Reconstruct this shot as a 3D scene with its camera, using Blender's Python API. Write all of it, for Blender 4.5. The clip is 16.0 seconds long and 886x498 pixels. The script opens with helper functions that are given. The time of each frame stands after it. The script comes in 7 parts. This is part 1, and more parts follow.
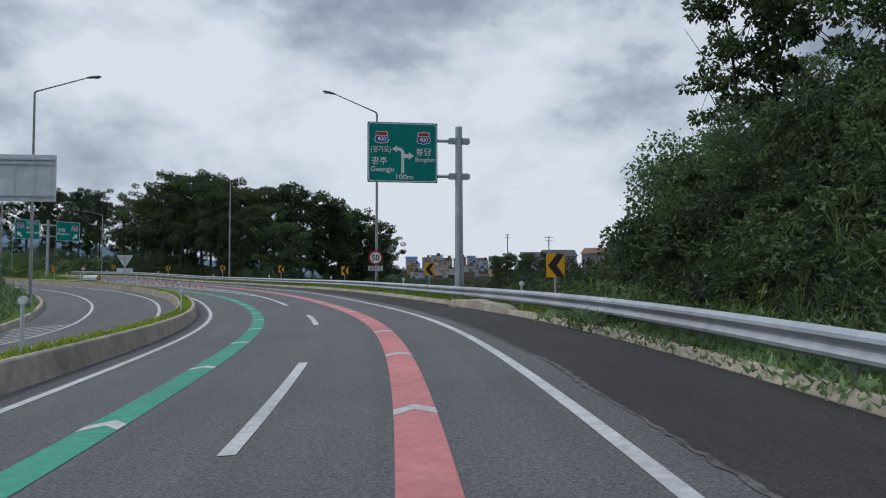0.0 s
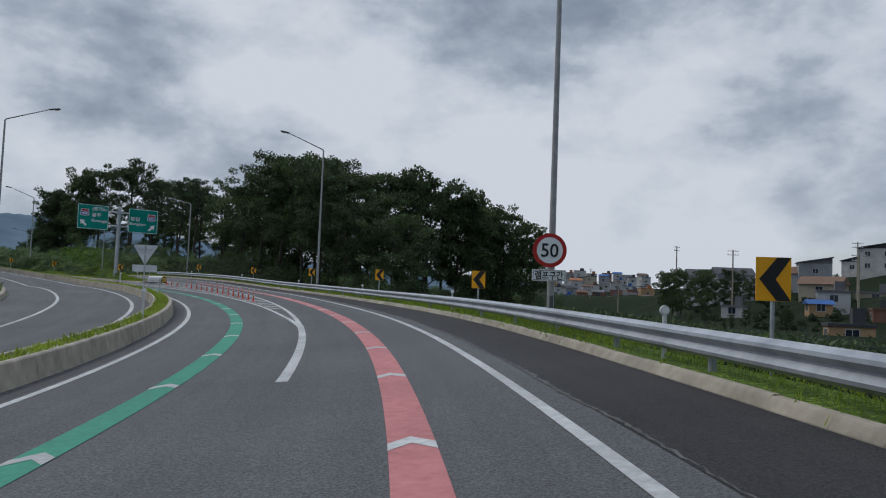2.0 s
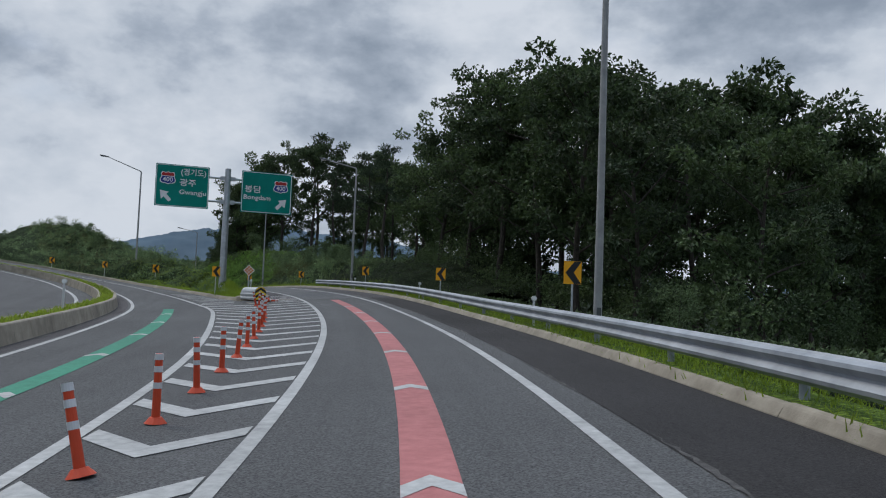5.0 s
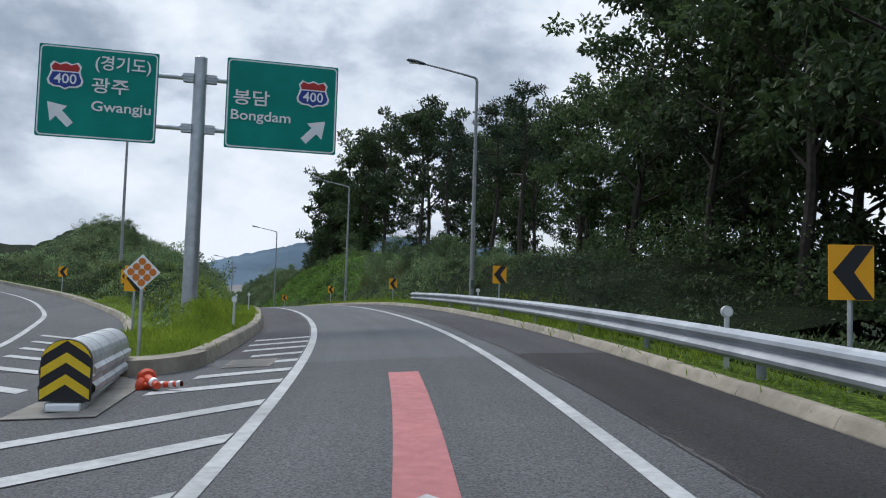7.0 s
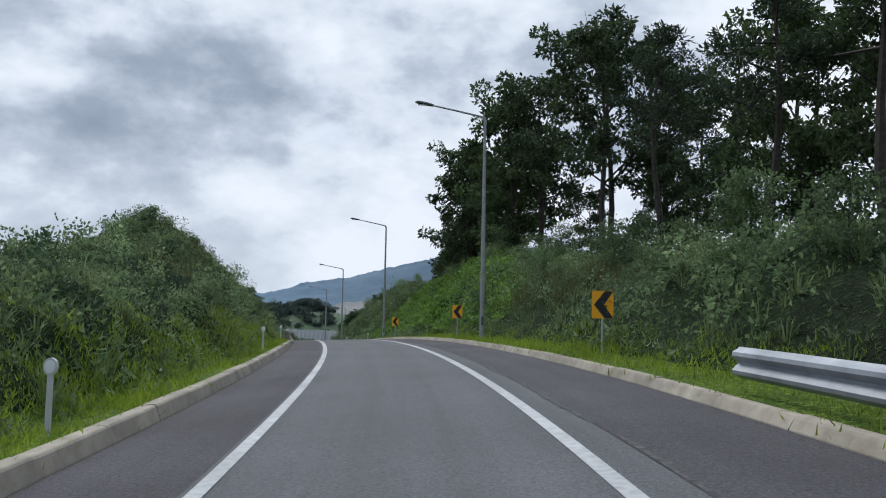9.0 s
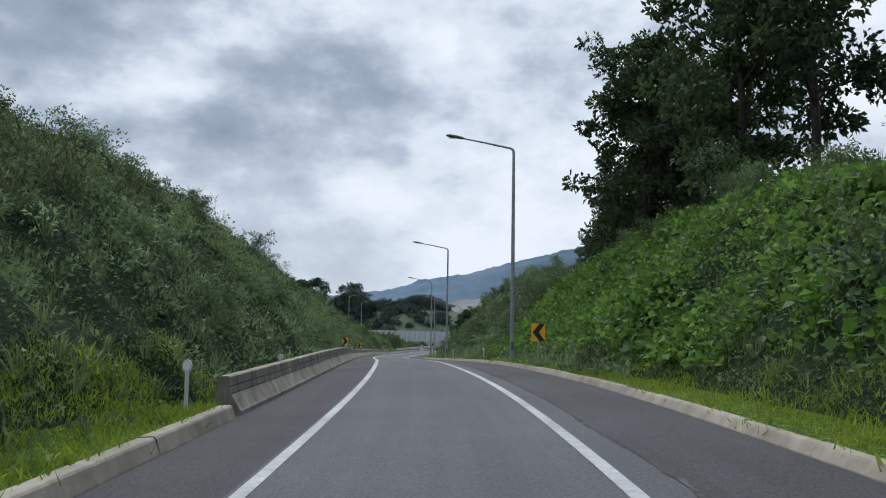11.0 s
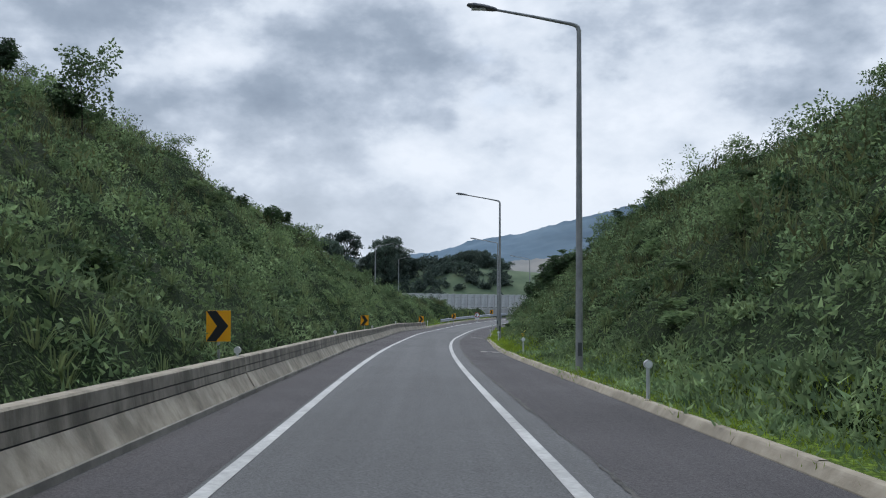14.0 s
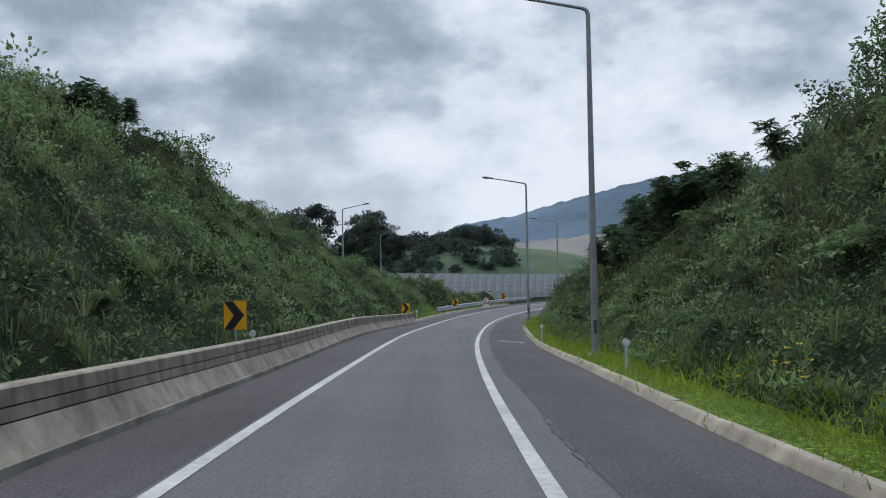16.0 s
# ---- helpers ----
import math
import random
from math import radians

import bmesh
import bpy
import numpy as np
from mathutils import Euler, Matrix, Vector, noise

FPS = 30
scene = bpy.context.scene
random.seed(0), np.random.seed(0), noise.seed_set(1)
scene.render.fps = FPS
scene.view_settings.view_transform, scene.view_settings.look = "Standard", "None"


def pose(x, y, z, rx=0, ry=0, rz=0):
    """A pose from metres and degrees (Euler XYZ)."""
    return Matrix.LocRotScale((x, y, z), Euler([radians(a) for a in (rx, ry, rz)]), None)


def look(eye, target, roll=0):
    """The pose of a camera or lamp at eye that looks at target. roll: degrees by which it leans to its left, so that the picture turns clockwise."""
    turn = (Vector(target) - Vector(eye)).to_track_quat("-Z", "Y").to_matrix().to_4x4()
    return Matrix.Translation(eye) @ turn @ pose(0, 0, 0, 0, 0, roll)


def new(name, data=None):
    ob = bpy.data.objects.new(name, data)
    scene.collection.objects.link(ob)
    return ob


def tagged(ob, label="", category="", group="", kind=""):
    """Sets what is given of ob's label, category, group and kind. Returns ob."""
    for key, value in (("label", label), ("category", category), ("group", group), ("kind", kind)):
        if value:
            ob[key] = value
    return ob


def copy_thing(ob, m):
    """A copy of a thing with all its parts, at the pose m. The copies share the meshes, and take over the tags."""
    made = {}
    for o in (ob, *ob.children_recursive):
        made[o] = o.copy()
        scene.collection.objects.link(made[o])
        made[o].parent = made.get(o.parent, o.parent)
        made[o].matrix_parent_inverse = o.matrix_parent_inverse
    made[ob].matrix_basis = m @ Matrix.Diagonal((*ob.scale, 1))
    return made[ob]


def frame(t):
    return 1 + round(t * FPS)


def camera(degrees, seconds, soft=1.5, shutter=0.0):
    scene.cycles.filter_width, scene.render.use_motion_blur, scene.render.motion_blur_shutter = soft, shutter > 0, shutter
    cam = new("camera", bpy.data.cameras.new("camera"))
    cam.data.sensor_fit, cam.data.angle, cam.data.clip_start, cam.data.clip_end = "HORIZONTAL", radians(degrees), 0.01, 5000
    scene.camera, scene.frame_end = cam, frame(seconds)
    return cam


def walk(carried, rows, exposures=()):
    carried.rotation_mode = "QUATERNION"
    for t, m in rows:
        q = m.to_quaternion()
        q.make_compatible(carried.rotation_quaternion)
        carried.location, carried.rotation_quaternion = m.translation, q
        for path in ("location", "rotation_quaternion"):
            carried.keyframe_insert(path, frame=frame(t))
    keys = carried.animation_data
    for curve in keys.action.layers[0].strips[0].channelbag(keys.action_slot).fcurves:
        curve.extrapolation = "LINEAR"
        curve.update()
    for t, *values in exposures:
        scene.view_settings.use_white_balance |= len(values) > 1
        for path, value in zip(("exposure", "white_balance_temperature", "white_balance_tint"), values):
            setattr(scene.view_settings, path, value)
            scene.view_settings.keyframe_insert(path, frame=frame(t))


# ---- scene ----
# exposure of the camera along the drive
EXPO = [(0.0, 0.04), (1.2, -0.06), (3.5, -0.27), (4.2, -0.26), (6.5, 0.36), (8.0, 0.38), (10.0, 0.33), (13.0, 0.38), (16.0, 0.27)]
cam = camera(55.8, 16.0, soft=1.1)
PATH = [
    (0.0, 0.105, -0.000, 1.777, 92.83, 0.11, -0.03),
    (0.5, -0.318, 7.327, 1.935, 93.14, -0.34, 2.13),
    (1.0, -0.934, 14.714, 2.108, 93.37, -1.04, 4.44),
    (1.5, -1.878, 22.056, 2.250, 93.53, -1.69, 6.81),
    (2.0, -3.181, 29.387, 2.340, 93.61, -2.21, 9.31),
    (2.5, -4.804, 36.762, 2.462, 93.65, -2.76, 11.95),
    (3.0, -6.725, 44.181, 2.652, 93.70, -2.93, 14.76),
    (3.5, -9.052, 51.515, 2.867, 93.59, -2.89, 17.70),
    (4.0, -11.850, 58.706, 3.035, 93.52, -2.64, 20.59),
    (4.5, -14.914, 65.793, 3.219, 93.53, -2.37, 23.11),
    (5.0, -18.253, 72.751, 3.416, 93.60, -2.17, 25.26),
    (5.5, -21.869, 79.589, 3.619, 93.69, -2.04, 27.22),
    (6.0, -25.768, 86.314, 3.824, 93.76, -1.93, 29.21),
    (6.5, -29.955, 92.933, 4.026, 93.79, -1.82, 31.44),
    (7.0, -34.406, 99.448, 4.251, 93.91, -1.65, 33.82),
    (7.5, -39.029, 105.785, 4.530, 94.19, -1.59, 36.25),
    (8.0, -43.919, 111.939, 4.842, 94.44, -1.52, 38.67),
    (8.5, -49.090, 117.772, 5.027, 94.47, -1.28, 41.21),
    (9.0, -54.435, 123.399, 5.193, 94.54, -1.14, 43.69),
    (9.5, -60.081, 128.866, 5.355, 94.52, -1.19, 46.23),
    (10.0, -65.980, 134.129, 5.422, 94.49, -0.96, 48.46),
    (10.5, -71.937, 139.304, 5.427, 94.39, -0.86, 50.31),
    (11.0, -77.986, 144.330, 5.362, 94.23, -0.85, 51.85),
    (11.5, -84.122, 149.194, 5.243, 94.01, -0.86, 53.03),
    (12.0, -90.338, 153.886, 5.082, 93.69, -0.85, 53.89),
    (12.5, -96.633, 158.392, 4.890, 93.27, -0.75, 54.45),
    (13.0, -102.902, 162.837, 4.704, 92.82, -0.66, 54.74),
    (13.5, -109.169, 167.228, 4.406, 92.29, -0.47, 55.00),
    (14.0, -115.628, 171.544, 4.019, 91.77, -0.23, 55.25),
    (14.5, -122.289, 176.047, 3.599, 91.25, 0.01, 55.57),
    (15.0, -129.049, 180.475, 3.164, 91.06, 0.19, 55.48),
    (15.5, -135.852, 185.057, 2.743, 90.96, 0.48, 55.11),
    (16.0, -142.727, 189.765, 2.289, 90.97, 1.09, 54.56),
]
walk(cam, [(t, pose(x, y, z, rx, ry, rz)) for t, x, y, z, rx, ry, rz in PATH],
     exposures=EXPO)

# ---------------------------------------------------------------- world, sun
SUN_EL, SUN_AZ = 50.0, -75.0      # degrees above the horizon, turn from +y towards +x


def node_of(nt, kind, **inputs):
    n = nt.nodes.new(kind)
    for k, v in inputs.items():
        n.inputs[k.replace("_", " ")].default_value = v
    return n


def link(nt, a, ao, b, bi):
    nt.links.new(a.outputs[ao], b.inputs[bi])


def ramp_of(nt, stops, interp="LINEAR"):
    r = nt.nodes.new("ShaderNodeValToRGB")
    r.color_ramp.interpolation = interp
    while len(r.color_ramp.elements) < len(stops):
        r.color_ramp.elements.new(0.5)
    for e, (p, c) in zip(r.color_ramp.elements, stops):
        e.position = p
        e.color = (c, c, c, 1) if isinstance(c, (int, float)) else (*c, 1)
    return r


def make_world():
    w = bpy.data.worlds.new("overcast_sky")
    scene.world = w
    w.use_nodes = True
    nt = w.node_tree
    nt.nodes.clear()
    sky = nt.nodes.new("ShaderNodeTexSky")
    sky.sky_type, sky.sun_disc = "NISHITA", False
    sky.sun_elevation, sky.sun_rotation = radians(SUN_EL), radians(SUN_AZ)
    sky.air_density, sky.dust_density, sky.ozone_density = 1.0, 2.0, 1.5
    tc = nt.nodes.new("ShaderNodeTexCoord")
    sep = nt.nodes.new("ShaderNodeSeparateXYZ")
    link(nt, tc, "Generated", sep, 0)
    up = nt.nodes.new("ShaderNodeMath"); up.operation = "MAXIMUM"; up.inputs[1].default_value = 0.0
    link(nt, sep, "Z", up, 0)
    # cloud masses somewhat wider than they are high
    div = nt.nodes.new("ShaderNodeVectorMath"); div.operation = "MULTIPLY_ADD"
    div.inputs[1].default_value, div.inputs[2].default_value = (1.0, 1.0, 1.7), CLOUD_AT
    link(nt, tc, "Generated", div, 0)
    big = node_of(nt, "ShaderNodeTexNoise", Scale=2.5, Detail=6.0, Roughness=0.52, Distortion=0.0)
    link(nt, div, 0, big, "Vector")
    fine = node_of(nt, "ShaderNodeTexNoise", Scale=6.2, Detail=11.0, Roughness=0.56, Distortion=0.0)
    link(nt, div, 0, fine, "Vector")
    mixn = nt.nodes.new("ShaderNodeMix"); mixn.data_type = "FLOAT"; mixn.inputs[0].default_value = 0.40
    link(nt, big, "Fac", mixn, 2)
    link(nt, fine, "Fac", mixn, 3)
    # the deck is thinner low in the west
    lobe = nt.nodes.new("ShaderNodeVectorMath"); lobe.operation = "DOT_PRODUCT"
    az, el = radians(106.0), radians(6.0)
    lobe.inputs[1].default_value = (math.cos(az) * math.cos(el), math.sin(az) * math.cos(el), math.sin(el))
    link(nt, tc, "Generated", lobe, 0)
    thin = nt.nodes.new("ShaderNodeMapRange"); thin.interpolation_type = "SMOOTHSTEP"
    thin.inputs["From Min"].default_value, thin.inputs["From Max"].default_value = 0.62, 0.84
    thin.inputs["To Min"].default_value, thin.inputs["To Max"].default_value = -0.075, 0.034
    link(nt, lobe, "Value", thin, 0)
    thick = nt.nodes.new("ShaderNodeMath"); thick.operation = "ADD"
    link(nt, mixn, 0, thick, 0)
    link(nt, thin, 0, thick, 1)
    cloud = ramp_of(nt, [(0.36, (0.200, 0.25, 0.33)), (0.44, (0.285, 0.345, 0.435)), (0.490, (0.42, 0.485, 0.585)),
                         (0.525, (0.565, 0.63, 0.725)), (0.585, (0.70, 0.755, 0.84))])
    link(nt, thick, 0, cloud, 0)
    # lighter towards the horizon
    hor = nt.nodes.new("ShaderNodeMapRange")
    hor.inputs["From Min"].default_value, hor.inputs["From Max"].default_value = 0.0, 0.20
    hor.inputs["To Min"].default_value, hor.inputs["To Max"].default_value = 0.55, 0.0
    link(nt, up, 0, hor, 0)
    mh = nt.nodes.new("ShaderNodeMix"); mh.data_type = "RGBA"
    mh.inputs[7].default_value = (0.66, 0.72, 0.80, 1)
    link(nt, hor, 0, mh, 0)
    link(nt, cloud, 0, mh, 6)
    # an overcast sky is brightest overhead
    zen = nt.nodes.new("ShaderNodeMapRange"); zen.interpolation_type = "SMOOTHSTEP"
    zen.inputs["From Min"].default_value, zen.inputs["From Max"].default_value = 0.36, 0.95
    zen.inputs["To Min"].default_value, zen.inputs["To Max"].default_value = 1.0, 2.75
    link(nt, up, 0, zen, 0)
    # thin gaps that let the blue through
    gapr = ramp_of(nt, [(0.64, 0.0), (0.72, 0.35)])
    gap = node_of(nt, "ShaderNodeTexNoise", Scale=4.2, Detail=6.0, Roughness=0.5)
    sh = nt.nodes.new("ShaderNodeVectorMath"); sh.operation = "ADD"; sh.inputs[1].default_value = (3.1, 7.7, 1.3)
    link(nt, div, 0, sh, 0)
    link(nt, sh, 0, gap, "Vector")
    link(nt, gap, "Fac", gapr, 0)
    skyb = nt.nodes.new("ShaderNodeBackground"); skyb.inputs[1].default_value = 0.10
    link(nt, sky, 0, skyb, 0)
    clb = nt.nodes.new("ShaderNodeBackground")
    pw = nt.nodes.new("ShaderNodeMath"); pw.operation = "MULTIPLY"; pw.inputs[1].default_value = SKY
    link(nt, zen, 0, pw, 0)
    link(nt, pw, 0, clb, 1)
    link(nt, mh, 2, clb, 0)
    ms = nt.nodes.new("ShaderNodeMixShader")
    link(nt, gapr, 0, ms, 0)
    link(nt, clb, 0, ms, 1)
    link(nt, skyb, 0, ms, 2)
    out = nt.nodes.new("ShaderNodeOutputWorld")
    link(nt, ms, 0, out, 0)


SKY = 0.95
CLOUD_AT = (-22.35, 23.1, 9.15)
make_world()
sun_data = bpy.data.lights.new("sun", "SUN")
sun_data.energy, sun_data.angle, sun_data.color = 1.35, radians(20), (1.0, 0.96, 0.90)
sun = new("sun", sun_data)
sun.matrix_world = look((0, 0, 60), (-math.sin(radians(SUN_AZ)) * 40, -math.cos(radians(SUN_AZ)) * 40, 60 - 40 * math.tan(radians(SUN_EL))))


# ---------------------------------------------------------------- materials
def material(name, colors, scale=8.0, rough=0.7, metal=0.0, bump=0.0, bump_scale=60.0, big=0.6, big_amount=0.25,
             island=0.0, detail=6.0, trans=0.0, coords="Object", spec=0.5, each=0.0):
    """A surface with grain and larger stains; colors: two base colours that the grain runs between."""
    m = bpy.data.materials.new(name)
    m.use_nodes = True
    nt = m.node_tree
    bs = nt.nodes["Principled BSDF"]
    tc = nt.nodes.new("ShaderNodeTexCoord")
    n1 = node_of(nt, "ShaderNodeTexNoise", Scale=scale, Detail=detail, Roughness=0.6)
    link(nt, tc, coords, n1, "Vector")
    r1 = ramp_of(nt, [(0.3, colors[0]), (0.7, colors[1])])
    link(nt, n1, "Fac", r1, 0)
    n2 = node_of(nt, "ShaderNodeTexNoise", Scale=big, Detail=5.0, Roughness=0.6)
    link(nt, tc, coords, n2, "Vector")
    r2 = ramp_of(nt, [(0.3, 1.0 - big_amount), (0.7, 1.0 + big_amount * 0.4)])
    link(nt, n2, "Fac", r2, 0)
    mul = nt.nodes.new("ShaderNodeMix"); mul.data_type = "RGBA"; mul.blend_type = "MULTIPLY"; mul.inputs[0].default_value = 1.0
    link(nt, r1, 0, mul, 6)
    link(nt, r2, 0, mul, 7)
    col = mul
    if island:
        geo = nt.nodes.new("ShaderNodeNewGeometry")
        r3 = ramp_of(nt, [(0.0, 1.0 - island), (1.0, 1.0 + island)])
        link(nt, geo, "Random Per Island", r3, 0)
        m3 = nt.nodes.new("ShaderNodeMix"); m3.data_type = "RGBA"; m3.blend_type = "MULTIPLY"; m3.inputs[0].default_value = 1.0
        link(nt, mul, 2, m3, 6)
        link(nt, r3, 0, m3, 7)
        col = m3
    if each:
        oi = nt.nodes.new("ShaderNodeObjectInfo")
        r4 = ramp_of(nt, [(0.0, (1 - each, 1 - each, 1 - each)), (1.0, (1 + each * 1.1, 1 + each, 1 + each * 0.6))])
        link(nt, oi, "Random", r4, 0)
        m4 = nt.nodes.new("ShaderNodeMix"); m4.data_type = "RGBA"; m4.blend_type = "MULTIPLY"; m4.inputs[0].default_value = 1.0
        link(nt, col, 2, m4, 6)
        link(nt, r4, 0, m4, 7)
        col = m4
    link(nt, col, 2, bs, "Base Color")
    bs.inputs["Roughness"].default_value = rough
    bs.inputs["Metallic"].default_value = metal
    bs.inputs["Specular IOR Level"].default_value = spec
    if bump:
        nb = node_of(nt, "ShaderNodeTexNoise", Scale=bump_scale, Detail=4.0, Roughness=0.6)
        link(nt, tc, coords, nb, "Vector")
        b = node_of(nt, "ShaderNodeBump", Strength=bump, Distance=0.02)
        link(nt, nb, "Fac", b, "Height")
        link(nt, b, "Normal", bs, "Normal")
    if trans:
        tr = nt.nodes.new("ShaderNodeBsdfTranslucent")
        link(nt, col, 2, tr, "Color")
        mx = nt.nodes.new("ShaderNodeMixShader"); mx.inputs[0].default_value = trans
        link(nt, bs, 0, mx, 1)
        link(nt, tr, 0, mx, 2)
        link(nt, mx, 0, nt.nodes["Material Output"], 0)
    return m


def plain(name, color, rough=0.5, metal=0.0, var=0.12):
    d = tuple(c * (1 - var) for c in color)
    return material(name, (d, color), scale=5.0, rough=rough, metal=metal, big=1.3, big_amount=var)


def asphalt(name, dark, light, streak, patch, grain=1.0):
    """Rolled asphalt: stone speckle, patches, and tone that runs along the lanes (the map's x is across, y along)."""
    m = material(name, (dark, light), scale=30.0, rough=0.9, bump=0.7, bump_scale=75, big=0.22, big_amount=patch, detail=9, spec=0.3)
    nt = m.node_tree
    bs = nt.nodes["Principled BSDF"]
    uv = nt.nodes.new("ShaderNodeUVMap"); uv.uv_map = "along"
    mp = nt.nodes.new("ShaderNodeMapping"); mp.inputs["Scale"].default_value = (1.5, 0.022, 1.0)
    link(nt, uv, 0, mp, 0)
    n = node_of(nt, "ShaderNodeTexNoise", Scale=1.0, Detail=4.0, Roughness=0.6)
    link(nt, mp, 0, n, "Vector")
    r = ramp_of(nt, [(0.32, 1.0 - streak), (0.68, 1.0 + streak)])
    link(nt, n, "Fac", r, 0)
    vor = node_of(nt, "ShaderNodeTexVoronoi", Scale=42.0)
    tc = nt.nodes.new("ShaderNodeTexCoord")
    link(nt, tc, "Object", vor, "Vector")
    r2 = ramp_of(nt, [(0.08, 1.0 - 0.5 * grain), (0.55, 1.0 + 0.35 * grain)])
    link(nt, vor, "Distance", r2, 0)
    src = bs.inputs["Base Color"].links[0].from_socket
    for q in (r, r2):
        mx = nt.nodes.new("ShaderNodeMix"); mx.data_type = "RGBA"; mx.blend_type = "MULTIPLY"; mx.inputs[0].default_value = 1.0
        nt.links.new(src, mx.inputs[6])
        link(nt, q, 0, mx, 7)
        src = mx.outputs[2]
    nt.links.new(src, bs.inputs["Base Color"])
    return m


def stained(name, dark, light, run):
    """Old concrete with dirt that has run down its face."""
    m = material(name, (dark, light), scale=2.2, rough=0.93, bump=0.3, bump_scale=25, big=0.5, big_amount=0.3)
    nt = m.node_tree
    bs = nt.nodes["Principled BSDF"]
    tc = nt.nodes.new("ShaderNodeTexCoord")
    mp = nt.nodes.new("ShaderNodeMapping"); mp.inputs["Scale"].default_value = (2.6, 2.6, 0.25)
    link(nt, tc, "Object", mp, 0)
    n = node_of(nt, "ShaderNodeTexNoise", Scale=1.0, Detail=7.0, Roughness=0.65)
    link(nt, mp, 0, n, "Vector")
    r = ramp_of(nt, [(0.40, (1.0 - run, 1.0 - run, 1.0 - run * 1.05)), (0.56, 1.0), (0.75, 1.12)])
    link(nt, n, "Fac", r, 0)
    src = bs.inputs["Base Color"].links[0].from_socket
    mx = nt.nodes.new("ShaderNodeMix"); mx.data_type = "RGBA"; mx.blend_type = "MULTIPLY"; mx.inputs[0].default_value = 1.0
    nt.links.new(src, mx.inputs[6])
    link(nt, r, 0, mx, 7)
    link(nt, mx, 2, bs, "Base Color")
    return m


ASPHALT = asphalt("asphalt", (0.058, 0.058, 0.059), (0.128, 0.128, 0.129), 0.10, 0.16)
ASPHALT_DARK = asphalt("shoulder_asphalt", (0.050, 0.046, 0.049), (0.100, 0.094, 0.098), 0.12, 0.28, 0.7)
# Darker shoulder colour for the stretch up to the fork.
ASPHALT_DARKER = asphalt("darker_shoulder_asphalt", (0.020, 0.0188, 0.019), (0.047, 0.0438, 0.0438), 0.18, 0.35)
# Lighter copy of ASPHALT: the ramp's brighter exposure is put into its colour.
ASPHALT_RAMP_LIT = asphalt("ramp_asphalt_lit", (0.088, 0.089, 0.091), (0.148, 0.149, 0.152), 0.11, 0.16, 0.45)
SEAM = material("cracked_joint", ((0.04, 0.038, 0.036), (0.15, 0.143, 0.134)), scale=7.0, rough=0.95, bump=0.8, bump_scale=30, big=0.9, big_amount=0.3)
PAINT_WHITE = material("road_paint_white", ((0.37, 0.37, 0.365), (0.56, 0.56, 0.545)), scale=9.0, rough=0.75, bump=0.3, bump_scale=70, big=0.5, big_amount=0.3)
PAINT_PINK = material("road_paint_pink", ((0.40, 0.125, 0.125), (0.53, 0.19, 0.185)), scale=7.0, rough=0.75, bump=0.2, big=0.4, big_amount=0.2)
PAINT_GREEN = material("road_paint_green", ((0.010, 0.19, 0.115), (0.025, 0.28, 0.17)), scale=7.0, rough=0.75, bump=0.2, big=0.4, big_amount=0.2)
CONCRETE = material("concrete", ((0.27, 0.232, 0.178), (0.42, 0.37, 0.292)), scale=3.0, rough=0.9, bump=0.3, bump_scale=25, big=0.7, big_amount=0.35)
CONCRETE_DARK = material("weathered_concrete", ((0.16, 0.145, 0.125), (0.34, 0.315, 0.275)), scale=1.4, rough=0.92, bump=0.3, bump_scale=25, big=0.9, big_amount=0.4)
# Lighter than BARRIER_TOP: the sloped face's stronger light is in the colour.
BARRIER_LIT = stained("barrier_concrete", (0.25, 0.218, 0.172), (0.45, 0.395, 0.315), 0.30)
BARRIER_TOP = stained("barrier_concrete_stained", (0.18, 0.157, 0.126), (0.365, 0.325, 0.265), 0.46)
STEEL = material("galvanized_steel", ((0.46, 0.48, 0.50), (0.62, 0.64, 0.66)), scale=4.0, rough=0.42, metal=0.75, big=0.9, big_amount=0.2)
STEEL_RAIL = material("galvanized_rail", ((0.29, 0.315, 0.35), (0.43, 0.455, 0.49)), scale=3.0, rough=0.55, metal=0.4, big=0.6, big_amount=0.25)
LAMP_GREY = material("lamp_post_paint", ((0.28, 0.28, 0.275), (0.39, 0.39, 0.38)), scale=5.0, rough=0.55, big=1.0, big_amount=0.2)
LAMP_DARK = plain("lamp_head_grey", (0.10, 0.105, 0.11), 0.5)
SIGN_GREEN = material("sign_green", ((0.0005, 0.225, 0.175), (0.001, 0.270, 0.215)), scale=0.9, rough=0.55, big=0.4, big_amount=0.12, spec=0.2)
SIGN_WHITE = plain("sign_white", (0.86, 0.87, 0.87), 0.45, var=0.05)
SIGN_BACK = material("sign_back_aluminium", ((0.62, 0.63, 0.64), (0.78, 0.79, 0.80)), scale=2.0, rough=0.5, metal=0.3, big=0.8, big_amount=0.15)
YELLOW = plain("sign_amber", (1.0, 0.44, 0.006), 0.5, var=0.04)
YELLOW_CUSHION = plain("cushion_yellow", (0.85, 0.58, 0.02), 0.5)
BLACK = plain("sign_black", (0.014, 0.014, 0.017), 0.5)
RED = plain("sign_red", (0.50, 0.018, 0.015), 0.45)
BLUE = plain("shield_blue", (0.010, 0.045, 0.30), 0.45)
ORANGE = plain("post_orange", (0.68, 0.070, 0.018), 0.55)
ORANGE_DISC = plain("reflector_orange", (0.70, 0.20, 0.02), 0.4)
POST_WHITE = plain("delineator_white", (0.62, 0.63, 0.62), 0.5)


